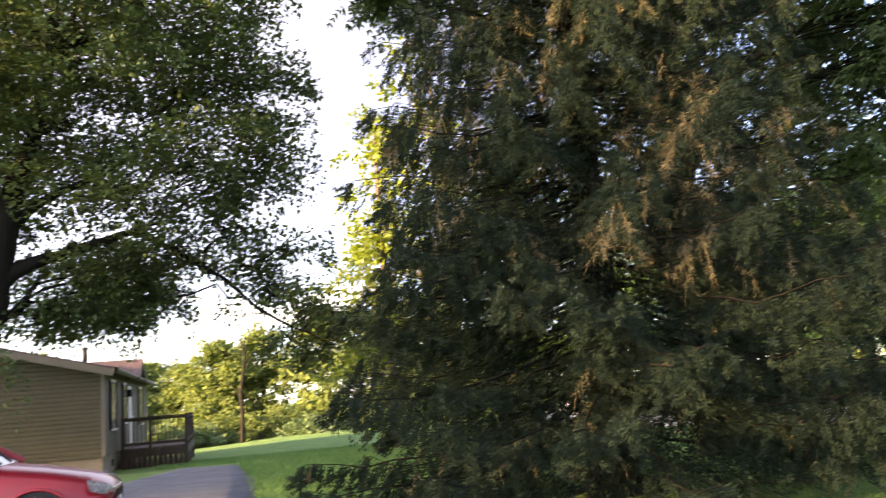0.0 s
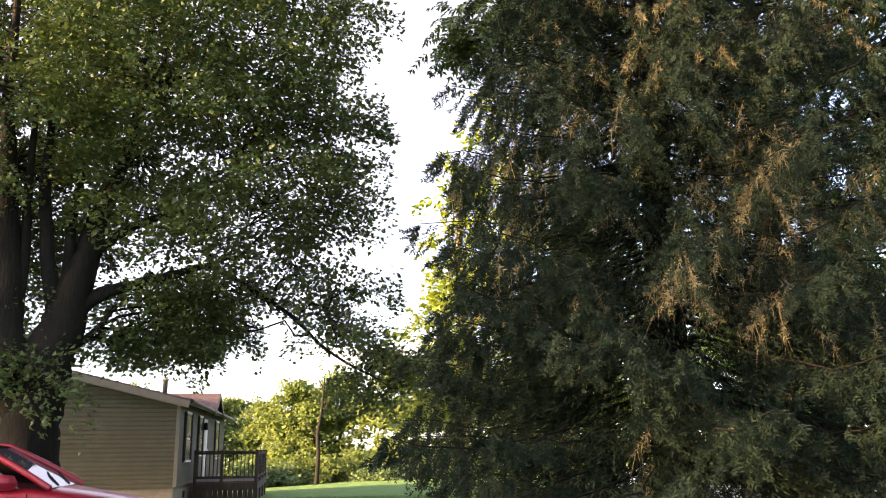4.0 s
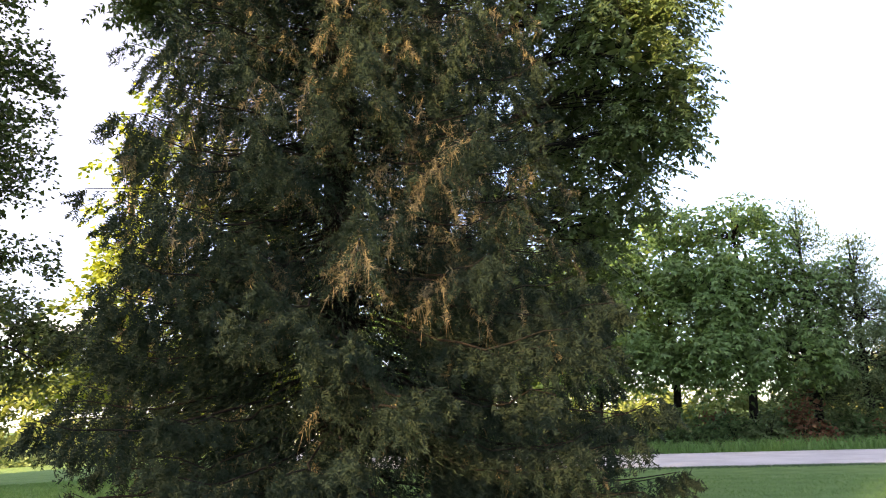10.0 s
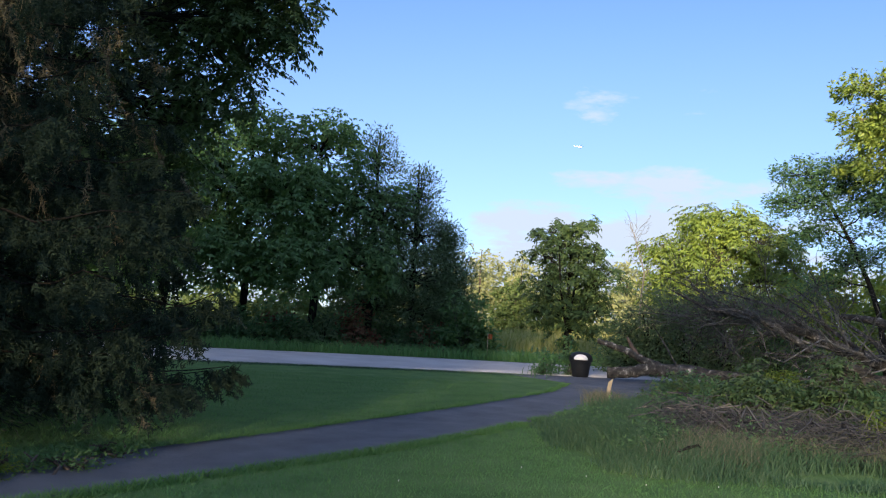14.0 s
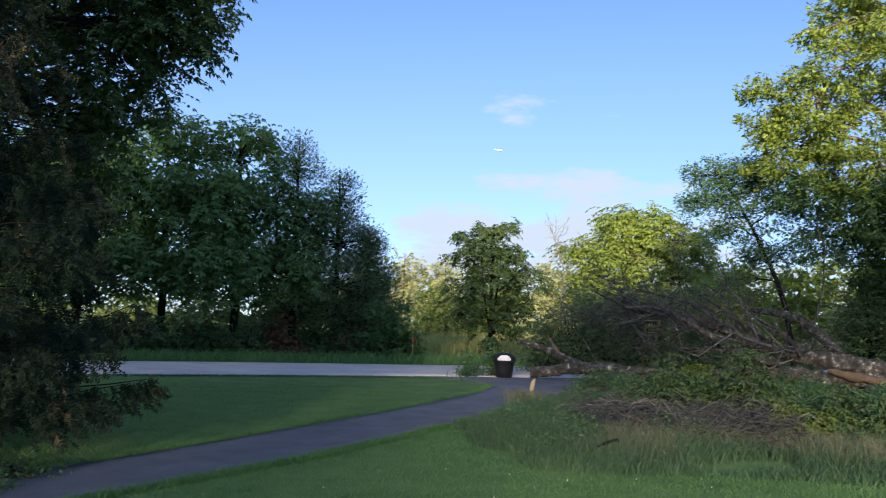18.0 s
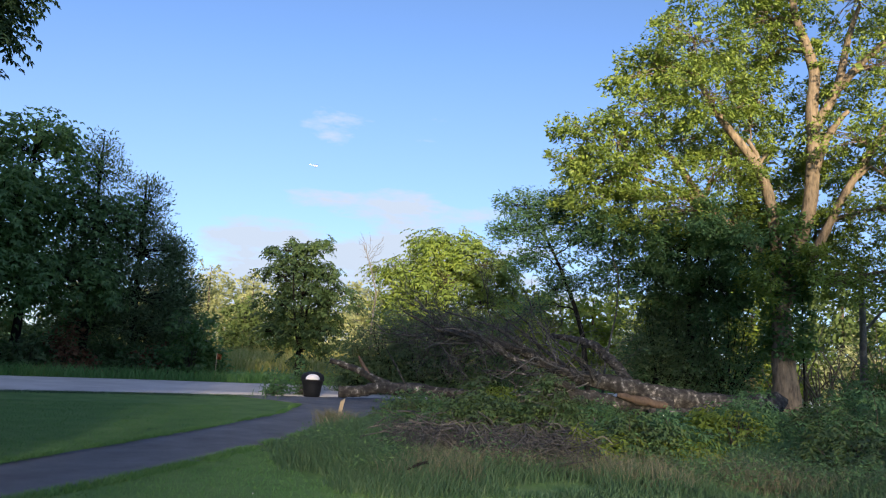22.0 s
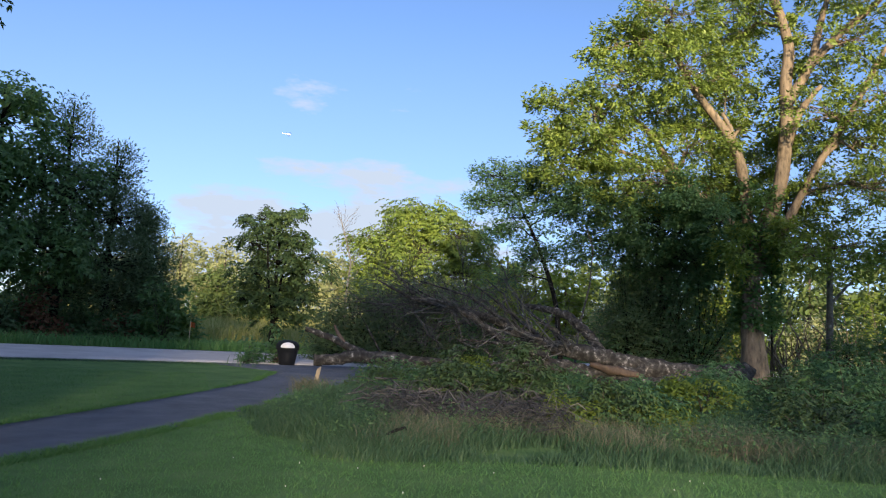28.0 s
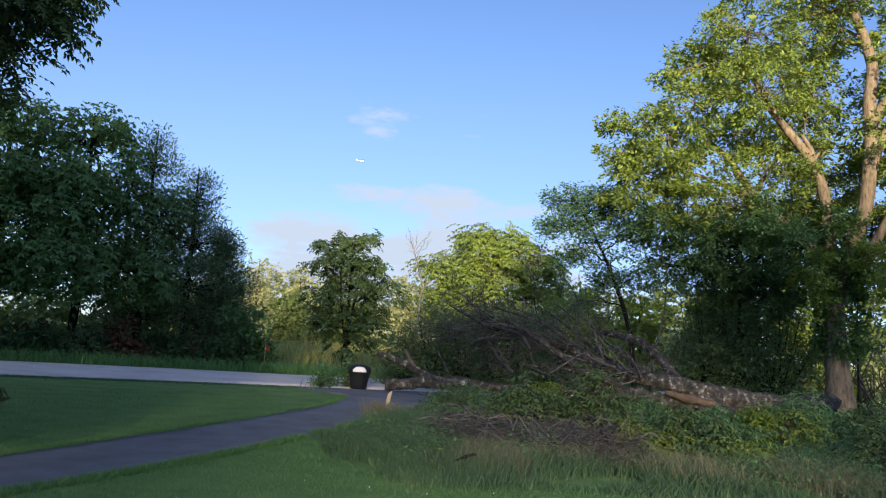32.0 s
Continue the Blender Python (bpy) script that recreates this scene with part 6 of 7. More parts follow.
# pale dead scrub in the sun past the tall tree
scrub = thing("dead_scrub", "pale dead branches in the sun past the tall tree", "dead branches", (*polar(91.4, 36).xy, 0))
tw = []
for i in range(90):
    a = np.array((grng.normal() * 0.5, grng.normal() * 1.8, 0))
    b = a + np.array((grng.normal() * 0.8, grng.normal() * 1.2, grng.uniform(1.2, 3.6)))
    tw.append(tube(bend(a, b, 6, 0.15, 0.08, grng), np.linspace(grng.uniform(0.02, 0.06), 0.006, 6), 4))
part("branch", raw_mesh("branch", *gather(tw), M_BARK_PALE), None, scrub, "", "stuff")

trunk_b = thing("slender_trunk", "slender grey tree trunk behind the tall tree", "tree trunk", (*polar(92.7, 31).xy, 0))
part("trunk", raw_mesh("trunk", *tube([(0, 0, 0), (0.03, 0.02, 1.6), (0.0, 0.05, 3.2), (0.1, 0.1, 5.4)], (0.13, 0.11, 0.10, 0.07), 9, 0.05, grng), M_SILVER, True), None, trunk_b)
part("limb", raw_mesh("limb", *tube([(0.0, 0.04, 2.9), (0.2, -0.5, 3.6), (0.3, -1.1, 4.1)], (0.06, 0.045, 0.02), 6), M_SILVER, True), None, trunk_b)

vine = thing("vine", "dark leafy vine climbing the tall tree's trunk", "vine", TB)
vrng = np.random.default_rng(19)
vz = 1.9 + 4.6 * vrng.uniform(0, 1, 170)
va = vrng.uniform(0, 2 * np.pi, 170)
vr = np.interp(vz, (0, 1, 3, 6), (0.62, 0.52, 0.46, 0.42)) + 0.1
vc = np.stack([np.cos(va) * vr, np.sin(va) * vr, vz], 1)
part("foliage", raw_mesh("foliage", *leaf_cloud(vrng, vc, 26, 0.14, 0.16, 0.5, 1.0, 0.7), M_COMPOUND), None, vine)
part("stem", raw_mesh("stem", *tube([(0.1, -0.55, 0), (0.2, -0.5, 1.5), (0.05, -0.45, 3), (0.0, -0.42, 5)], (0.03, 0.028, 0.02, 0.01), 6), M_BARK_DARK, True), None, vine)

sapl = thing("bare_sapling", "thin pale bare sapling leaning by the dead branches", "sapling", tuple(P(77.0, -3.3, 28.0)))
o = P(77.0, -3.3, 28.0)
part("stem", raw_mesh("stem", *tube([P(77.0, -3.3, 28) - o, P(77.2, 0, 28) - o, P(77.8, 3, 28) - o, P(77.9, 5.4, 28) - o, P(77.2, 7.4, 28) - o], (0.04, 0.035, 0.028, 0.02, 0.008), 6), M_TWIG, True), None, sapl)

# small bare dead tree between the roadside trees
dtree = thing("dead_sapling", "thin bare dead tree with fine grey twigs", "dead tree", (*polar(61.6, 38.5).xy, 0.0))
drng = np.random.default_rng(37)
o = np.array((*polar(61.6, 38.5).xy, 0.0))
stem = np.array([P(61.6, -2.4, 38.5), P(61.5, 1.0, 38.5), P(61.7, 3.6, 38.5), P(61.2, 5.4, 38.5), P(60.6, 7.0, 38.5)]) - o
part("trunk", raw_mesh("trunk", *tube(stem, (0.06, 0.05, 0.035, 0.022, 0.006), 7), M_SILVER, True), None, dtree)
tw = []
for i in range(18):
    u = drng.uniform(1.2, 3.8)
    a = stem[int(u)] + (stem[int(u) + 1] - stem[int(u)]) * (u % 1)
    d = unit(np.array((drng.normal() * 0.6, drng.normal() * 0.6, 0.7)))
    w = bend(a, a + d * drng.uniform(0.5, 1.3), 6, 0.08, 0.04, drng)
    tw.append(tube(w, np.linspace(0.014, 0.004, 6), 4))
    for k in range(3):
        e = unit(d + drng.normal(size=3) * 0.5)
        tw.append(tube(bend(w[2 + k], w[2 + k] + e * drng.uniform(0.25, 0.6), 4, 0.02, 0.02, drng), np.linspace(0.008, 0.003, 4), 3))
part("twig", raw_mesh("twig", *gather(tw), M_SILVER), None, dtree, "", "stuff")

# ---- the bin, the marker, the aircraft ----
def lathe(profile, sides=24, squash=1.0, caps=True):
    bm = bmesh.new()
    rings = []
    for r, z in profile:
        rings.append([bm.verts.new((r * math.cos(2 * math.pi * i / sides), squash * r * math.sin(2 * math.pi * i / sides), z)) for i in range(sides)])
    for a, b in zip(rings, rings[1:]):
        for i in range(sides):
            f = bm.faces.new((a[i], a[(i + 1) % sides], b[(i + 1) % sides], b[i]))
            f.smooth = True
    if caps:
        bm.faces.new(rings[0][::-1])
        bm.faces.new(rings[-1])
    return bm


trash = thing("trash_bin", "black plastic bin with a white bag under its hood", "bin", (*polar(57.85, 25.6).xy, float(height(21.6, 13.6))), -57.8)
trash.scale = (1.16, 1.16, 0.9)
part("body", lathe([(0.17, 0.0), (0.20, 0.02), (0.235, 0.3), (0.27, 0.52), (0.285, 0.54), (0.285, 0.58), (0.25, 0.58)]), M_BLACK, trash)
part("hood", lathe([(0.29, 0.575), (0.297, 0.62), (0.285, 0.70), (0.225, 0.78), (0.12, 0.825), (0.02, 0.835)]), M_BLACK, trash, "domed black hood")
bm = bmesh.new()
bmesh.ops.create_uvsphere(bm, u_segments=20, v_segments=12, radius=1.0)
bmesh.ops.transform(bm, matrix=Matrix.Translation((0, -0.15, 0.62)) @ Matrix.Diagonal((0.20, 0.185, 0.165, 1)), verts=bm.verts)
bmesh.ops.bisect_plane(bm, geom=bm.verts[:] + bm.edges[:] + bm.faces[:], plane_co=(0, 0, 0.59), plane_no=(0, 0, -1), clear_outer=True)
for f in bm.faces:
    f.smooth = True
part("bag", bm, M_WHITE, trash, "bulging white plastic bag")
part("rim", lathe([(0.288, 0.53), (0.30, 0.54), (0.30, 0.575), (0.288, 0.585)]), M_BLACK, trash)

marker = thing("marker_post", "short bleached leaning wooden stake by the drive", "stake", (*polar(59.6, 17.9).xy, 0.0), -59)
bm = bmesh.new()
box(bm, -0.045, 0.045, -0.02, 0.02, 0.0, 0.42, 0.006)
for v in bm.verts:
    v.co.x += v.co.z * 0.22
    if v.co.z > 0.3:
        v.co.z += v.co.x * 0.7
part("stake", bm, M_POST, marker)

flag = thing("marker_flag", "small orange flag on a thin stake by the road", "marker flag", (*polar(51.6, 33.2).xy, 0.0), -52)
part("stake", box(bmesh.new(), -0.012, 0.012, -0.012, 0.012, 0.0, 1.02, 0.003), M_POST, flag)
bm = bmesh.new()
grid = [[bm.verts.new((0.012 + 0.16 * i / 5, 0.02 * math.sin(i * 1.3), 0.80 + 0.2 * k - 0.03 * (i / 5) ** 2)) for i in range(6)] for k in (0, 1)]
for i in range(5):
    bm.faces.new((grid[0][i], grid[0][i + 1], grid[1][i + 1], grid[1][i]))
bmesh.ops.solidify(bm, geom=bm.faces[:], thickness=0.004)
part("flag", bm, M_ORANGE, flag, "faded orange cloth")

heli = thing("helicopter", "tiny white helicopter high over the trees", "helicopter", tuple(P(57.1, 11.8, 900.0)), -50)
bm = bmesh.new()
bmesh.ops.create_uvsphere(bm, u_segments=16, v_segments=10, radius=1.0)
bmesh.ops.transform(bm, matrix=Matrix.Diagonal((2.1, 0.8, 0.95, 1)), verts=bm.verts)
part("cabin", bm, M_AIR, heli)
part("tail_boom", raw_mesh("tail_boom", *tube([(-1.4, 0, 0.2), (-4, 0, 0.35), (-6.4, 0, 0.55)], (0.4, 0.22, 0.12), 8), M_AIR, True), None, heli)
part("tail_fin", box(bmesh.new(), -6.7, -6.1, -0.04, 0.04, 0.0, 1.5, 0.02), M_AIR, heli)
part("mast", lathe([(0.14, 0.8), (0.12, 1.5), (0.05, 1.55)], 8), M_BLACK, heli)
for a in (20, 110, 200, 290):
    part("rotor_blade", box(bmesh.new(), 0.1, 4.6, -0.1, 0.1, 1.45, 1.49, 0.01, Matrix.Rotation(radians(a), 4, "Z")), M_BLACK, heli)
for y in (-0.8, 0.8):
    part("skid", raw_mesh("skid", *tube([(1.5, y, -1.3), (1.2, y, -1.4), (-1.4, y, -1.4)], (0.06, 0.06, 0.06), 6), M_BLACK, True), None, heli)
    for x in (-0.8, 0.8):
        part("strut", raw_mesh("strut", *tube([(x, y * 0.6, -0.6), (x, y, -1.4)], (0.05, 0.05), 6), M_BLACK, True), None, heli)

# ---- the house ----
HC = Vector((-8.45, 24.6, -0.05))
house = thing("house", "single-storey tan-sided house with brown gable roof", "house", tuple(HC), 11.0)
HW, HL, FZ, EZ, PITCH = 8.4, 14.5, 0.62, 3.05, 0.25
RIDGE = EZ + PITCH * HW / 2
bm = bmesh.new()                                 # wall core
box(bm, -HW, -0.02, 0.02, HL, FZ, EZ)
part("wall", bm, M_SIDING, house)
bm = bmesh.new()
g1 = [bm.verts.new(c) for c in ((-HW, 0.02, EZ), (-0.02, 0.02, EZ), (-HW / 2, 0.02, RIDGE))]
g2 = [bm.verts.new((v.co.x, HL, v.co.z)) for v in g1]
bm.faces.new(g1)
bm.faces.new(g2[::-1])
for i in range(3):
    bm.faces.new((g1[i], g2[i], g2[(i + 1) % 3], g1[(i + 1) % 3]))
part("gable", bm, M_SIDING, house)
lap = 0.125
end_b, side_b = [], []
z = FZ
while z < RIDGE - 0.05:                          # lapped boards of the end wall and of the long side
    half = HW / 2 if z < EZ - 0.05 else max(0.1, (RIDGE - z - lap) / PITCH)
    bm = bmesh.new()
    rows = [[bm.verts.new((-HW / 2 + k * half, y, z + h)) for k in (-1, 1)] for y, h in ((0.02, 0.0), (-0.03, 0.0), (-0.032, 0.082), (-0.012, 0.098), (-0.004, lap))]
    for a, b in zip(rows, rows[1:]):
        bm.faces.new((a[0], a[1], b[1], b[0]))
    part("siding_board", bm, M_SIDING, house)
    if z < EZ - 0.05:
        bm = bmesh.new()
        vs = [bm.verts.new(c) for c in ((0.022, 0, z), (0.022, HL, z), (0.0, HL, z + lap), (0.0, 0, z + lap), (-0.015, 0, z), (-0.015, HL, z))]
        bm.faces.new((vs[0], vs[1], vs[2], vs[3]))
        bm.faces.new((vs[4], vs[5], vs[1], vs[0]))
        part("siding_board", bm, M_SIDING, house)
    z += lap
part("corner_trim", box(bmesh.new(), -0.06, 0.035, -0.035, 0.06, FZ, EZ, 0.004), M_TAN, house)
bm = bmesh.new()
box(bm, -HW + 0.04, -0.05, 0.05, HL - 0.05, -0.3, FZ)
part("skirting", bm, M_SKIRT, house, "brown block skirting under the siding")
part("skirting_vent", box(bmesh.new(), -0.055, -0.035, 2.1, 2.5, 0.22, 0.42, 0.004), M_SHUTTER, house)
OV = 0.32
for sx in (-1, 1):                               # two roof slopes with their shingle courses
    x1 = -HW / 2 + sx * (HW / 2 + OV)
    bm = bmesh.new()
    n = 16
    for k in range(n):
        a, b = k / n, (k + 1) / n
        xa, xb = -HW / 2 + (x1 + HW / 2) * a, -HW / 2 + (x1 + HW / 2) * b
        za, zb = RIDGE + 0.10 - PITCH * abs(xa + HW / 2), RIDGE + 0.10 - PITCH * abs(xb + HW / 2)
        v = [bm.verts.new(c) for c in ((xa, -OV, za), (xb, -OV, zb + 0.02), (xb, HL + OV, zb + 0.02), (xa, HL + OV, za), (xb, -OV, zb - 0.1), (xb, HL + OV, zb - 0.1), (xa, -OV, za - 0.1), (xa, HL + OV, za - 0.1))]
        bm.faces.new((v[0], v[1], v[2], v[3]))
        bm.faces.new((v[1], v[4], v[5], v[2]))
        bm.faces.new((v[6], v[7], v[5], v[4]))
        bm.faces.new((v[0], v[6], v[4], v[1]))
        bm.faces.new((v[3], v[2], v[5], v[7]))
    bmesh.ops.recalc_face_normals(bm, faces=bm.faces[:])
    part("roof", bm, M_ROOF, house)
    m = Matrix.Translation((-HW / 2, 0, RIDGE - 0.04)) @ Matrix.Rotation(-sx * math.atan(PITCH) * -1 if sx < 0 else math.atan(PITCH), 4, "Y")
    L = (HW / 2 + OV) / math.cos(math.atan(PITCH))
    part("rake_board", box(bmesh.new(), *((0, L) if sx > 0 else (-L, 0)), -OV - 0.025, -OV - 0.003, -0.10, 0.1, 0.004, m), M_TAN, house)
part("fascia", box(bmesh.new(), OV - 0.0, OV + 0.025, -OV, HL + OV, EZ - 0.12, EZ + 0.05, 0.004), M_TAN, house)
part("gutter", raw_mesh("gutter", *tube([(OV + 0.07, -OV, EZ - 0.02), (OV + 0.07, HL + OV, EZ - 0.06)], (0.055, 0.055), 8), M_TAN, True), None, house)
pipe = part("vent_pipe", lathe([(0.08, RIDGE - 0.9), (0.08, RIDGE - 0.25), (0.11, RIDGE - 0.24), (0.11, RIDGE - 0.18), (0.02, RIDGE - 0.15)], 12), M_SKIRT, house)
pipe.location = (-HW / 2 + 3.3, 3.0, 0)


def house_window(y, w, z0, z1):
    win = part("window", box(bmesh.new(), 0.0, 0.05, y, y + w, z0, z1, 0.004), M_TAN, house)
    part("frame", box(bmesh.new(), 0.03, 0.065, y - 0.05, y + w + 0.05, z1 - 0.0, z1 + 0.07, 0.004), M_TRIM, win)
    part("sill", box(bmesh.new(), 0.03, 0.09, y - 0.06, y + w + 0.06, z0 - 0.06, z0, 0.004), M_TRIM, win)
    zm = (z0 + z1) / 2
    part("pane", box(bmesh.new(), 0.045, 0.056, y + 0.06, y + w - 0.06, z0 + 0.06, zm - 0.02), M_GLASS, win)
    part("pane", box(bmesh.new(), 0.045, 0.058, y + 0.06, y + w - 0.06, zm + 0.02, z1 - 0.06), M_GLASS, win)
    for ya, yb in ((y - 0.46, y - 0.07), (y + w + 0.07, y + w + 0.46)):
        sh = part("shutter", box(bmesh.new(), 0.022, 0.05, ya, yb, z0 - 0.04, z1 + 0.04, 0.005), M_SHUTTER, house, "dark louvred shutter")
        for k in range(11):
            zz = z0 + 0.06 + k * (z1 - z0 - 0.12) / 10
            part("slat", box(bmesh.new(), 0.05, 0.06, ya + 0.05, yb - 0.05, zz - 0.025, zz + 0.025), M_SHUTTER, sh)


house_window(1.55, 0.95, 1.35, 2.75)
house_window(4.9, 0.75, 1.5, 2.75)
house_window(10.6, 1.0, 1.35, 2.75)
door = part("door", box(bmesh.new(), 0.0, 0.05, 6.4, 7.35, 0.72, 2.75, 0.006), M_TRIM, house, "white panelled house door")
for z0, z1 in ((0.9, 1.6), (1.75, 2.5)):
    part("panel", box(bmesh.new(), 0.05, 0.062, 6.55, 7.2, z0, z1, 0.004), M_TRIM, door)
knob = part("handle", lathe([(0.03, 0), (0.035, 0.03), (0.01, 0.05)], 10), M_ALLOY, door)
knob.matrix_basis = pose(0.06, 7.25, 1.65, 0, 90, 0)
wall_lamp = part("wall_lamp", lathe([(0.05, 2.35), (0.08, 2.4), (0.07, 2.58), (0.02, 2.62)], 10), M_BLACK, house)
wall_lamp.location = (0.12, 6.1, 0)
# the small gable over the entry
bm = bmesh.new()
y0, y1, zp = 6.0, 8.7, 3.66
a = [bm.verts.new(c) for c in ((0.30, y0, EZ), (0.30, y1, EZ), (0.30, (y0 + y1) / 2, zp))]
b = [bm.verts.new((-2.0, v.co.y, v.co.z)) for v in a]
bm.faces.new(a)
bm.faces.new(b[::-1])
for i in range(3):
    bm.faces.new((a[i], b[i], b[(i + 1) % 3], a[(i + 1) % 3]))
bmesh.ops.recalc_face_normals(bm, faces=bm.faces[:])
part("entry_gable", bm, M_SIDING, house)
for s, yy in ((1, y0), (-1, y1)):
    ym = (y0 + y1) / 2
    e = Vector((0, yy - ym, EZ - zp)).normalized() * (math.hypot(yy - ym, EZ - zp) + 0.25)
    bm = bmesh.new()
    v = [bm.verts.new(c) for c in ((0.46, ym, zp + 0.07), (0.46, ym + e.y, zp + 0.07 + e.z), (-2.1, ym + e.y, zp + 0.07 + e.z), (-2.1, ym, zp + 0.07))]
    lo = [bm.verts.new((q.co.x, q.co.y, q.co.z - 0.07)) for q in v]
    bm.faces.new(v)
    bm.faces.new(lo[::-1])
    for i in range(4):
        bm.faces.new((v[i], lo[i], lo[(i + 1) % 4], v[(i + 1) % 4]))
    bmesh.ops.recalc_face_normals(bm, faces=bm.faces[:])
    part("entry_roof", bm, M_ROOF, house)
    bm = bmesh.new()
    v = [bm.verts.new(c) for c in ((0.485, ym, zp + 0.05), (0.485, ym + e.y, zp + 0.05 + e.z), (0.485, ym + e.y, zp - 0.1 + e.z), (0.485, ym, zp - 0.1))]
    g = bmesh.ops.extrude_face_region(bm, geom=[bm.faces.new(v)])
    bmesh.ops.translate(bm, vec=(-0.022, 0, 0), verts=[q for q in g["geom"] if isinstance(q, bmesh.types.BMVert)])
    bmesh.ops.recalc_face_normals(bm, faces=bm.faces[:])
    part("rake_board", bm, M_TAN, house)

deck = thing("deck", "dark stained wooden deck with baluster railing", "deck", tuple(HC), 11.0)
DX0, DX1, DY0, DY1, DZ = 0.12, 2.15, 3.1, 9.6, 0.62
k = 0
x = DX0
while x < DX1 - 0.05:
    part("deck_board", box(bmesh.new(), x, x + 0.135, DY0, DY1, DZ, DZ + 0.035, 0.004), M_DECK, deck)
    x += 0.142
for (xa, xb, ya, yb) in ((DX0, DX1, DY0, DY0 + 0.04), (DX1 - 0.04, DX1, DY0 + 0.04, DY1)):
    part("rim_joist", box(bmesh.new(), xa, xb, ya, yb, DZ - 0.24, DZ - 0.004, 0.004), M_DECK, deck)
for i in range(13):
    xx = DX0 + i * (DX1 - DX0 - 0.14) / 12
    part("skirt_board", box(bmesh.new(), xx, xx + 0.145, DY0 + 0.045, DY0 + 0.07, -0.2, DZ - 0.2, 0.003), M_DECK, deck)
for i in range(38):
    yy = DY0 + 0.1 + i * (DY1 - DY0 - 0.3) / 37
    part("skirt_board", box(bmesh.new(), DX1 - 0.07, DX1 - 0.045, yy, yy + 0.145, -0.2, DZ - 0.2, 0.003), M_DECK, deck)
posts = [(DX0 + 0.05, DY0 + 0.05), (1.0, DY0 + 0.05), (DX1 - 0.05, DY0 + 0.05), (DX1 - 0.05, 5.2), (DX1 - 0.05, 7.4), (DX1 - 0.05, DY1 - 0.05)]
for (xx, yy) in posts:
    part("post", box(bmesh.new(), xx - 0.05, xx + 0.05, yy - 0.05, yy + 0.05, -0.15, DZ + 1.02, 0.006), M_DECK, deck)
for zz in (DZ + 0.12, DZ + 0.88):
    part("rail", box(bmesh.new(), DX0, DX1 - 0.1, DY0 + 0.03, DY0 + 0.07, zz, zz + 0.08, 0.004), M_DECK, deck)
    part("rail", box(bmesh.new(), DX1 - 0.07, DX1 - 0.03, DY0 + 0.1, DY1 - 0.1, zz, zz + 0.08, 0.004), M_DECK, deck)
part("cap_rail", box(bmesh.new(), DX0, DX1 + 0.03, DY0 - 0.02, DY0 + 0.12, DZ + 0.965, DZ + 1.0, 0.004), M_DECK, deck)
for i in range(15):
    xx = DX0 + 0.12 + i * (DX1 - DX0 - 0.3) / 14
    part("baluster", box(bmesh.new(), xx - 0.016, xx + 0.016, DY0 + 0.035, DY0 + 0.065, DZ + 0.2, DZ + 0.88), M_DECK, deck)
for i in range(44):
    yy = DY0 + 0.2 + i * (DY1 - DY0 - 0.4) / 43
    part("baluster", box(bmesh.new(), DX1 - 0.065, DX1 - 0.035, yy - 0.016, yy + 0.016, DZ + 0.2, DZ + 0.88), M_DECK, deck)

# ---- the red car ----
hub = polar(-23.9, 10.6)
CAR_TURN = 12.0
car = thing("car", "shiny red four-door sedan parked on the asphalt", "car", (hub.x - 0.80 * math.sin(radians(CAR_TURN)), hub.y + 0.80 * math.cos(radians(CAR_TURN)), float(height(hub.x, hub.y)) + 0.02), CAR_TURN)


def loft(rows, cap=True):
    bm = bmesh.new()
    rings = [[bm.verts.new(c) for c in r] for r in rows]
    for a, b in zip(rings, rings[1:]):
        for i in range(len(a) - 1):
            f = bm.faces.new((a[i], a[i + 1], b[i + 1], b[i]))
            f.smooth = True
    if cap:
        bm.faces.new(rings[0])
        bm.faces.new(rings[-1][::-1])
    bmesh.ops.recalc_face_normals(bm, faces=bm.faces[:])
    return bm


def section(x, top, w, low=0.22):
    h = [(w * 0.0, top), (w * 0.45, top - 0.006), (w * 0.80, top - 0.03), (w * 0.94, top - 0.075), (w * 0.99, top - 0.17), (w, 0.56), (w * 0.992, 0.50), (w * 0.985, 0.36), (w * 0.95, low + 0.03), (w * 0.8, low)]
    return [(x, -y, z) for y, z in h[::-1]] + [(x, y, z) for y, z in h[1:]]


st = [(0.88, 0.55, 0.42), (0.86, 0.60, 0.56), (0.80, 0.655, 0.66), (0.68, 0.705, 0.75), (0.48, 0.765, 0.81), (0.2, 0.83, 0.845), (-0.1, 0.89, 0.855), (-0.40, 0.945, 0.855), (-0.62, 0.965, 0.855),
      (-1.2, 0.965, 0.86), (-2.0, 0.975, 0.86), (-2.7, 0.99, 0.855), (-3.0, 1.0, 0.84), (-3.3, 0.985, 0.80), (-3.42, 0.93, 0.74), (-3.45, 0.6, 0.70)]
part("body", loft([section(*s) for s in st]), M_CARPAINT, car)


def roofline(x, z, w):
    return [(x, -w, z - 0.05), (x, -w * 0.86, z - 0.012), (x, -w * 0.45, z), (x, 0, z + 0.006), (x, w * 0.45, z), (x, w * 0.86, z - 0.012), (x, w, z - 0.05)]


part("roof", loft([roofline(-1.22, 1.405, 0.56), roofline(-1.5, 1.445, 0.575), roofline(-1.9, 1.465, 0.58), roofline(-2.3, 1.445, 0.575), roofline(-2.65, 1.39, 0.56)], False), M_CARPAINT, car)


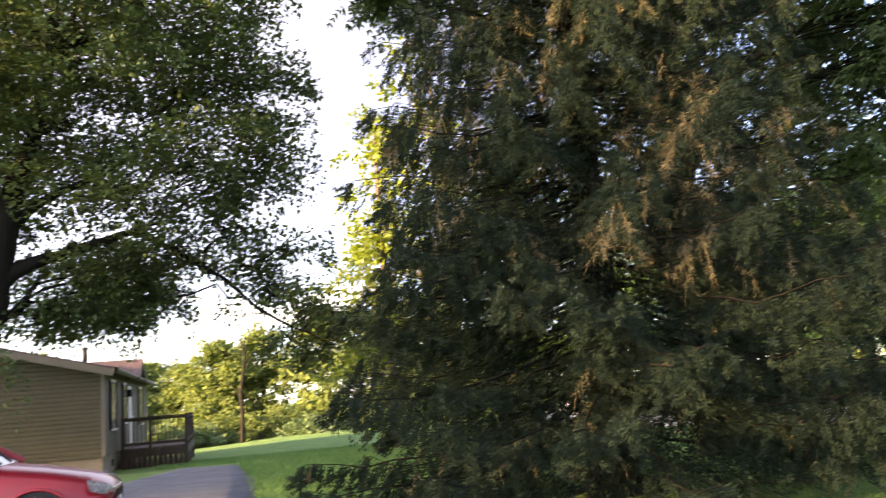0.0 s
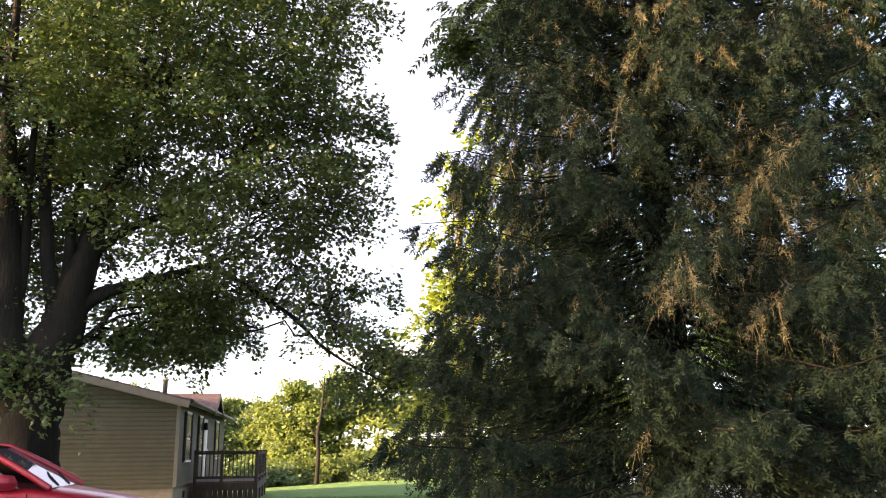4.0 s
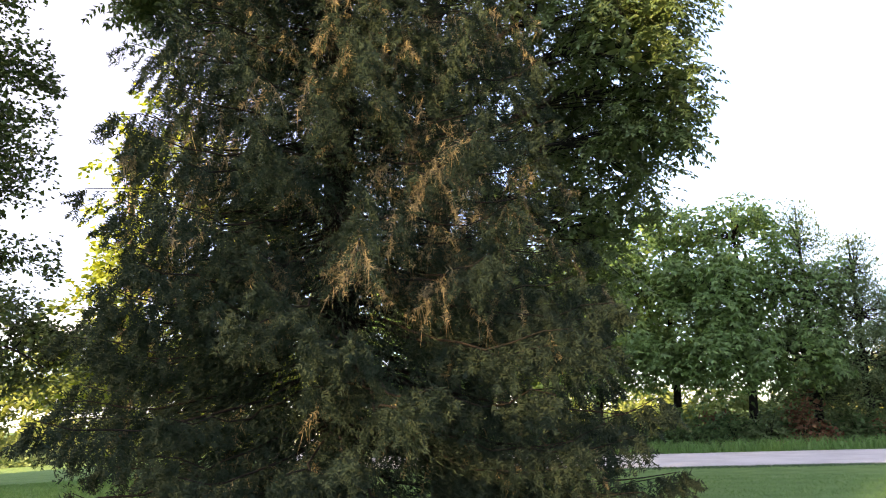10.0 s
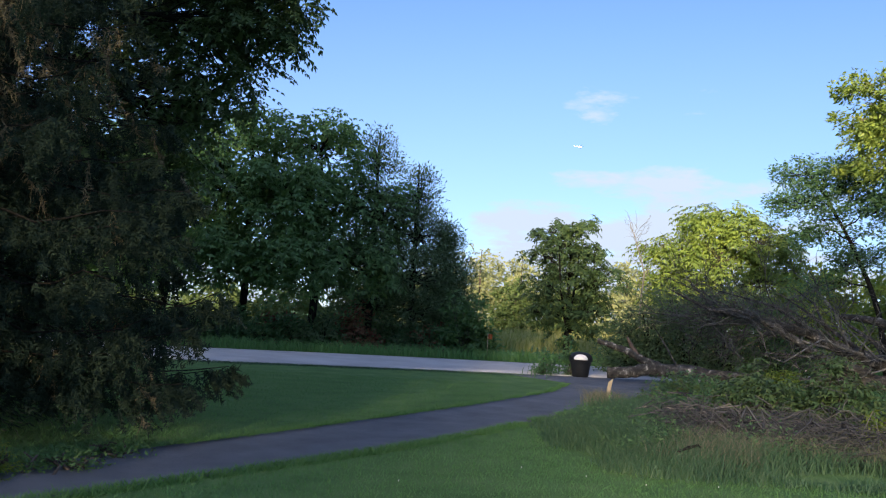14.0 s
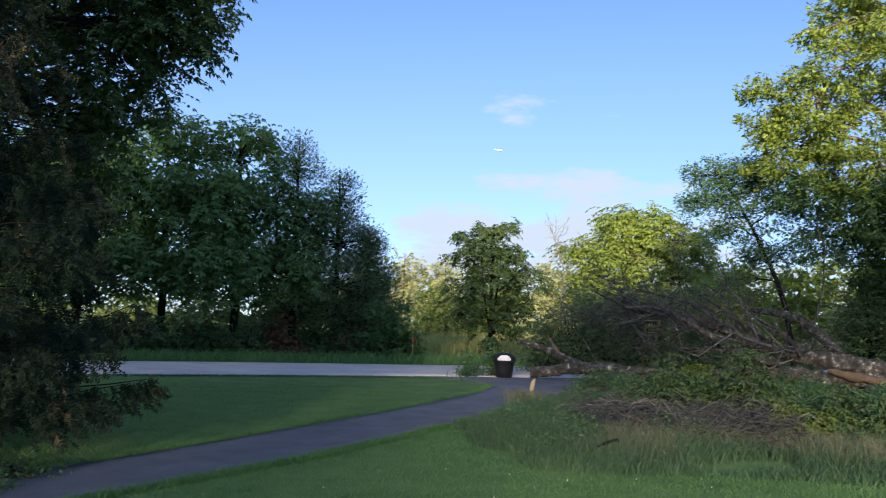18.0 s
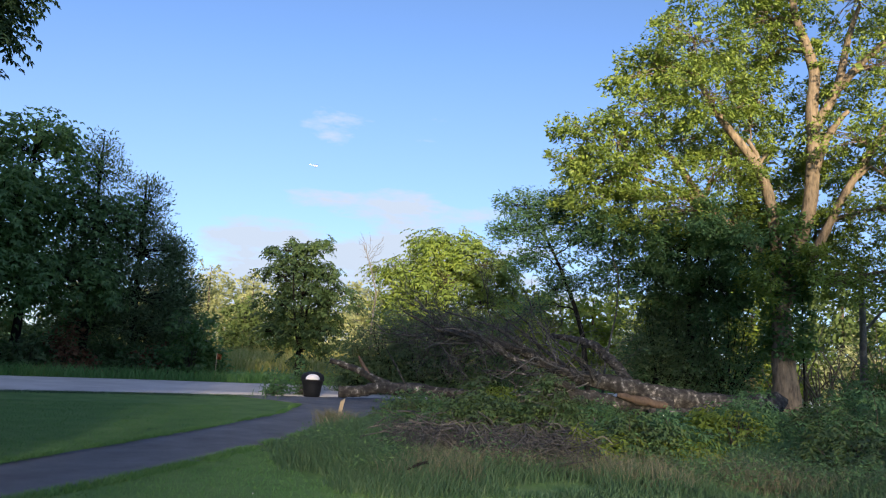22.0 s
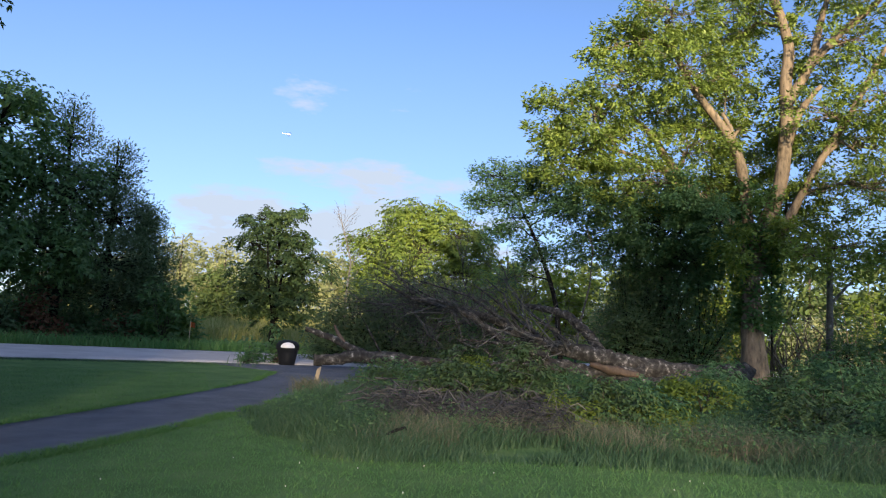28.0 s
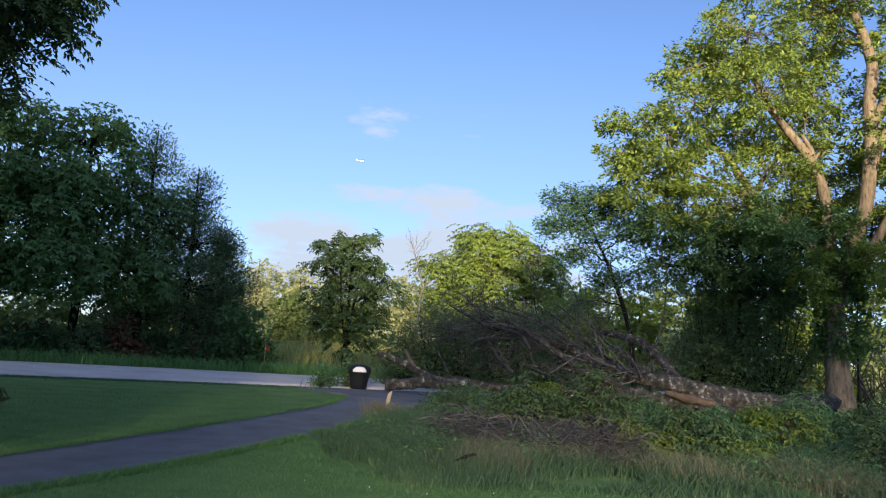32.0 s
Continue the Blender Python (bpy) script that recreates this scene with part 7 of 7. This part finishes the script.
def pane(name, pts, mat, parent, label="", thick=0.006):
    bm = bmesh.new()
    f = bm.faces.new([bm.verts.new(p) for p in pts])
    bm.normal_update()
    n = f.normal.copy()
    g = bmesh.ops.extrude_face_region(bm, geom=[f])
    bmesh.ops.translate(bm, vec=n * thick, verts=[q for q in g["geom"] if isinstance(q, bmesh.types.BMVert)])
    bmesh.ops.recalc_face_normals(bm, faces=bm.faces[:])
    return part(name, bm, mat, parent, label)


M_CARGLASS = material("car_glass", [(0.3, (0.05, 0.06, 0.075)), (0.7, (0.07, 0.08, 0.095))], 0.06, 1.0, spec=0.6)
pane("windscreen", [(-0.44, -0.70, 0.945), (-0.44, 0.70, 0.945), (-1.22, 0.54, 1.375), (-1.22, -0.54, 1.375)], M_CARGLASS, car)
pane("rear_window", [(-2.66, -0.54, 1.36), (-2.66, 0.54, 1.36), (-3.1, 0.66, 0.99), (-3.1, -0.66, 0.99)], M_CARGLASS, car)
for s in (-1, 1):
    pane("side_window", [(-0.72, s * 0.775, 0.955), (-1.76, s * 0.785, 0.965), (-1.76, s * 0.60, 1.40), (-1.28, s * 0.59, 1.365)], M_CARGLASS, car)
    pane("side_window", [(-1.82, s * 0.785, 0.965), (-2.75, s * 0.765, 0.98), (-2.5, s * 0.60, 1.36), (-1.82, s * 0.60, 1.40)], M_CARGLASS, car)
    for a, b in (((-0.42, s * 0.75, 0.945), (-1.24, s * 0.572, 1.395)), ((-1.79, s * 0.79, 0.96), (-1.79, s * 0.60, 1.42)), ((-2.62, s * 0.575, 1.385), (-3.1, s * 0.72, 0.99))):
        part("pillar", raw_mesh("pillar", *tube(bend(a, b, 5, 0.015), (0.035,) * 5, 8), M_CARPAINT if a[0] > -1.7 or a[0] < -2 else M_BLACK, True), None, car)
    part("roof_rail", raw_mesh("roof_rail", *tube([(-1.22, s * 0.565, 1.395), (-1.6, s * 0.585, 1.42), (-2.2, s * 0.585, 1.425), (-2.64, s * 0.57, 1.375)], (0.03,) * 4, 8), M_CARPAINT, True), None, car)
    mir = part("mirror", loft([[(-0.72, s * (0.86 + 0.02 * math.cos(a)), 1.0 + 0.02 * math.sin(a)) for a in np.linspace(0, 2 * np.pi, 13)], [(-0.74, s * (0.95 + 0.09 * math.cos(a)), 1.02 + 0.07 * math.sin(a)) for a in np.linspace(0, 2 * np.pi, 13)],
                               [(-0.84, s * (0.96 + 0.11 * math.cos(a)), 1.02 + 0.08 * math.sin(a)) for a in np.linspace(0, 2 * np.pi, 13)], [(-0.88, s * (0.96 + 0.10 * math.cos(a)), 1.02 + 0.07 * math.sin(a)) for a in np.linspace(0, 2 * np.pi, 13)]]), M_CARPAINT, car)
    part("rub_strip", box(bmesh.new(), -2.1, -0.55, s * 0.865 - 0.008, s * 0.865 + 0.008, 0.50, 0.545, 0.004), M_CARPAINT, car)
    for x in (-0.62, -1.78):
        part("door_gap", box(bmesh.new(), x - 0.004, x + 0.004, s * 0.853 - 0.012, s * 0.853 + 0.012, 0.34, 0.90), M_BLACK, car)
    part("door_handle", box(bmesh.new(), -1.68, -1.50, s * 0.86 - 0.02, s * 0.86 + 0.02, 0.80, 0.835, 0.008), M_CARPAINT, car)
    part("headlight", loft([[(0.855, s * 0.47, 0.575), (0.85, s * 0.47, 0.60), (0.81, s * 0.48, 0.645)], [(0.79, s * 0.63, 0.565), (0.785, s * 0.63, 0.61), (0.735, s * 0.61, 0.685)], [(0.70, s * 0.75, 0.575), (0.69, s * 0.755, 0.625), (0.635, s * 0.715, 0.71)],
                            [(0.56, s * 0.822, 0.62), (0.55, s * 0.82, 0.655), (0.51, s * 0.78, 0.735)]], False), M_LAMP, car, "clear glass headlight")
    fog = part("fog_lamp", lathe([(0.0, 0), (0.055, 0.0), (0.05, 0.02), (0.01, 0.03)], 12), M_LAMP, car)
    fog.matrix_basis = pose(0.78, s * 0.55, 0.36, 0, 90, 0)
part("grille", box(bmesh.new(), 0.83, 0.885, -0.32, 0.32, 0.50, 0.575, 0.01), M_BLACK, car)
part("grille_trim", raw_mesh("grille_trim", *tube([(0.80, -0.46, 0.60), (0.87, -0.3, 0.605), (0.895, 0.0, 0.61), (0.87, 0.3, 0.605), (0.80, 0.46, 0.60)], (0.012,) * 5, 8), M_ALLOY, True), None, car)
part("lower_grille", box(bmesh.new(), 0.84, 0.885, -0.45, 0.45, 0.27, 0.40, 0.01), M_BLACK, car)
part("front_plate", box(bmesh.new(), 0.885, 0.895, -0.15, 0.15, 0.41, 0.49, 0.004), M_WHITE, car)
for a in (-0.25, 0.25):
    part("wiper", raw_mesh("wiper", *tube([(-0.46, a, 0.965), (-0.62, a + 0.25, 1.06), (-0.7, a + 0.45, 1.10)], (0.012, 0.01, 0.008), 5), M_BLACK, True), None, car)


def wheel(x, s):
    w = part("wheel", lathe([(0.205, 0.0), (0.212, -0.1), (0.285, -0.1), (0.312, -0.07), (0.318, 0.0), (0.312, 0.07), (0.285, 0.1), (0.22, 0.1)], 36, caps=False), M_RUBBER, car, "black tyre on a silver alloy rim")
    w.matrix_basis = pose(x, s * 0.755, 0.318, 90 * s, 0, 0)
    part("rim", lathe([(0.195, -0.115), (0.215, -0.115), (0.218, -0.10), (0.205, -0.08), (0.19, -0.06), (0.185, 0.05)], 36, caps=False), M_ALLOY, w)
    part("rim_dish", lathe([(0.19, -0.045), (0.1, -0.05), (0.02, -0.05)], 24), M_BLACK, w)
    part("hub_cap", lathe([(0.055, -0.06), (0.055, -0.112), (0.04, -0.118), (0.005, -0.12)], 16), M_ALLOY, w)
    for k in range(6):
        part("spoke", box(bmesh.new(), 0.03, 0.205, -0.03, 0.03, -0.112, -0.085, 0.006, Matrix.Rotation(k * math.pi / 3, 4, "Z")), M_ALLOY, w)
    arch = [(0.362 * math.cos(a), 0.362 * math.sin(a)) for a in np.linspace(-0.25, math.pi + 0.25, 22)]
    bm = bmesh.new()
    o = [bm.verts.new((x + p, s * 0.862, 0.318 + q)) for p, q in arch]
    c = bm.verts.new((x, s * 0.862, 0.2))
    for a, b in zip(o, o[1:]):
        bm.faces.new((a, b, c))
    o2 = [bm.verts.new((v.co.x, s * 0.70, v.co.z)) for v in o]
    for a, b, d, e in zip(o, o[1:], o2[1:], o2):
        bm.faces.new((a, b, d, e))
    part("wheel_arch", bm, M_BLACK, car)
    part("arch_lip", raw_mesh("arch_lip", *tube([(x + 0.372 * math.cos(a), s * 0.858, 0.318 + 0.372 * math.sin(a)) for a in np.linspace(-0.2, math.pi + 0.2, 24)], (0.02,) * 24, 8), M_CARPAINT, True), None, car)
    w.location.y = s * 0.80


for x in (0.0, -2.52):
    for s in (-1, 1):
        wheel(x, s)
# the short sloping nose ahead of the front wheels
for ob in car.children:
    if not ob.name.startswith("wheel") or ob.name.startswith("wheel_arch"):
        if ob.name.startswith("fog_lamp"):
            ob.location.x -= 0.14
            continue
        for v in ob.data.vertices:
            if v.co.x > 0.4:
                v.co.x = 0.4 + (v.co.x - 0.4) * 0.7
car.scale = (1.05, 1.05, 1.05)
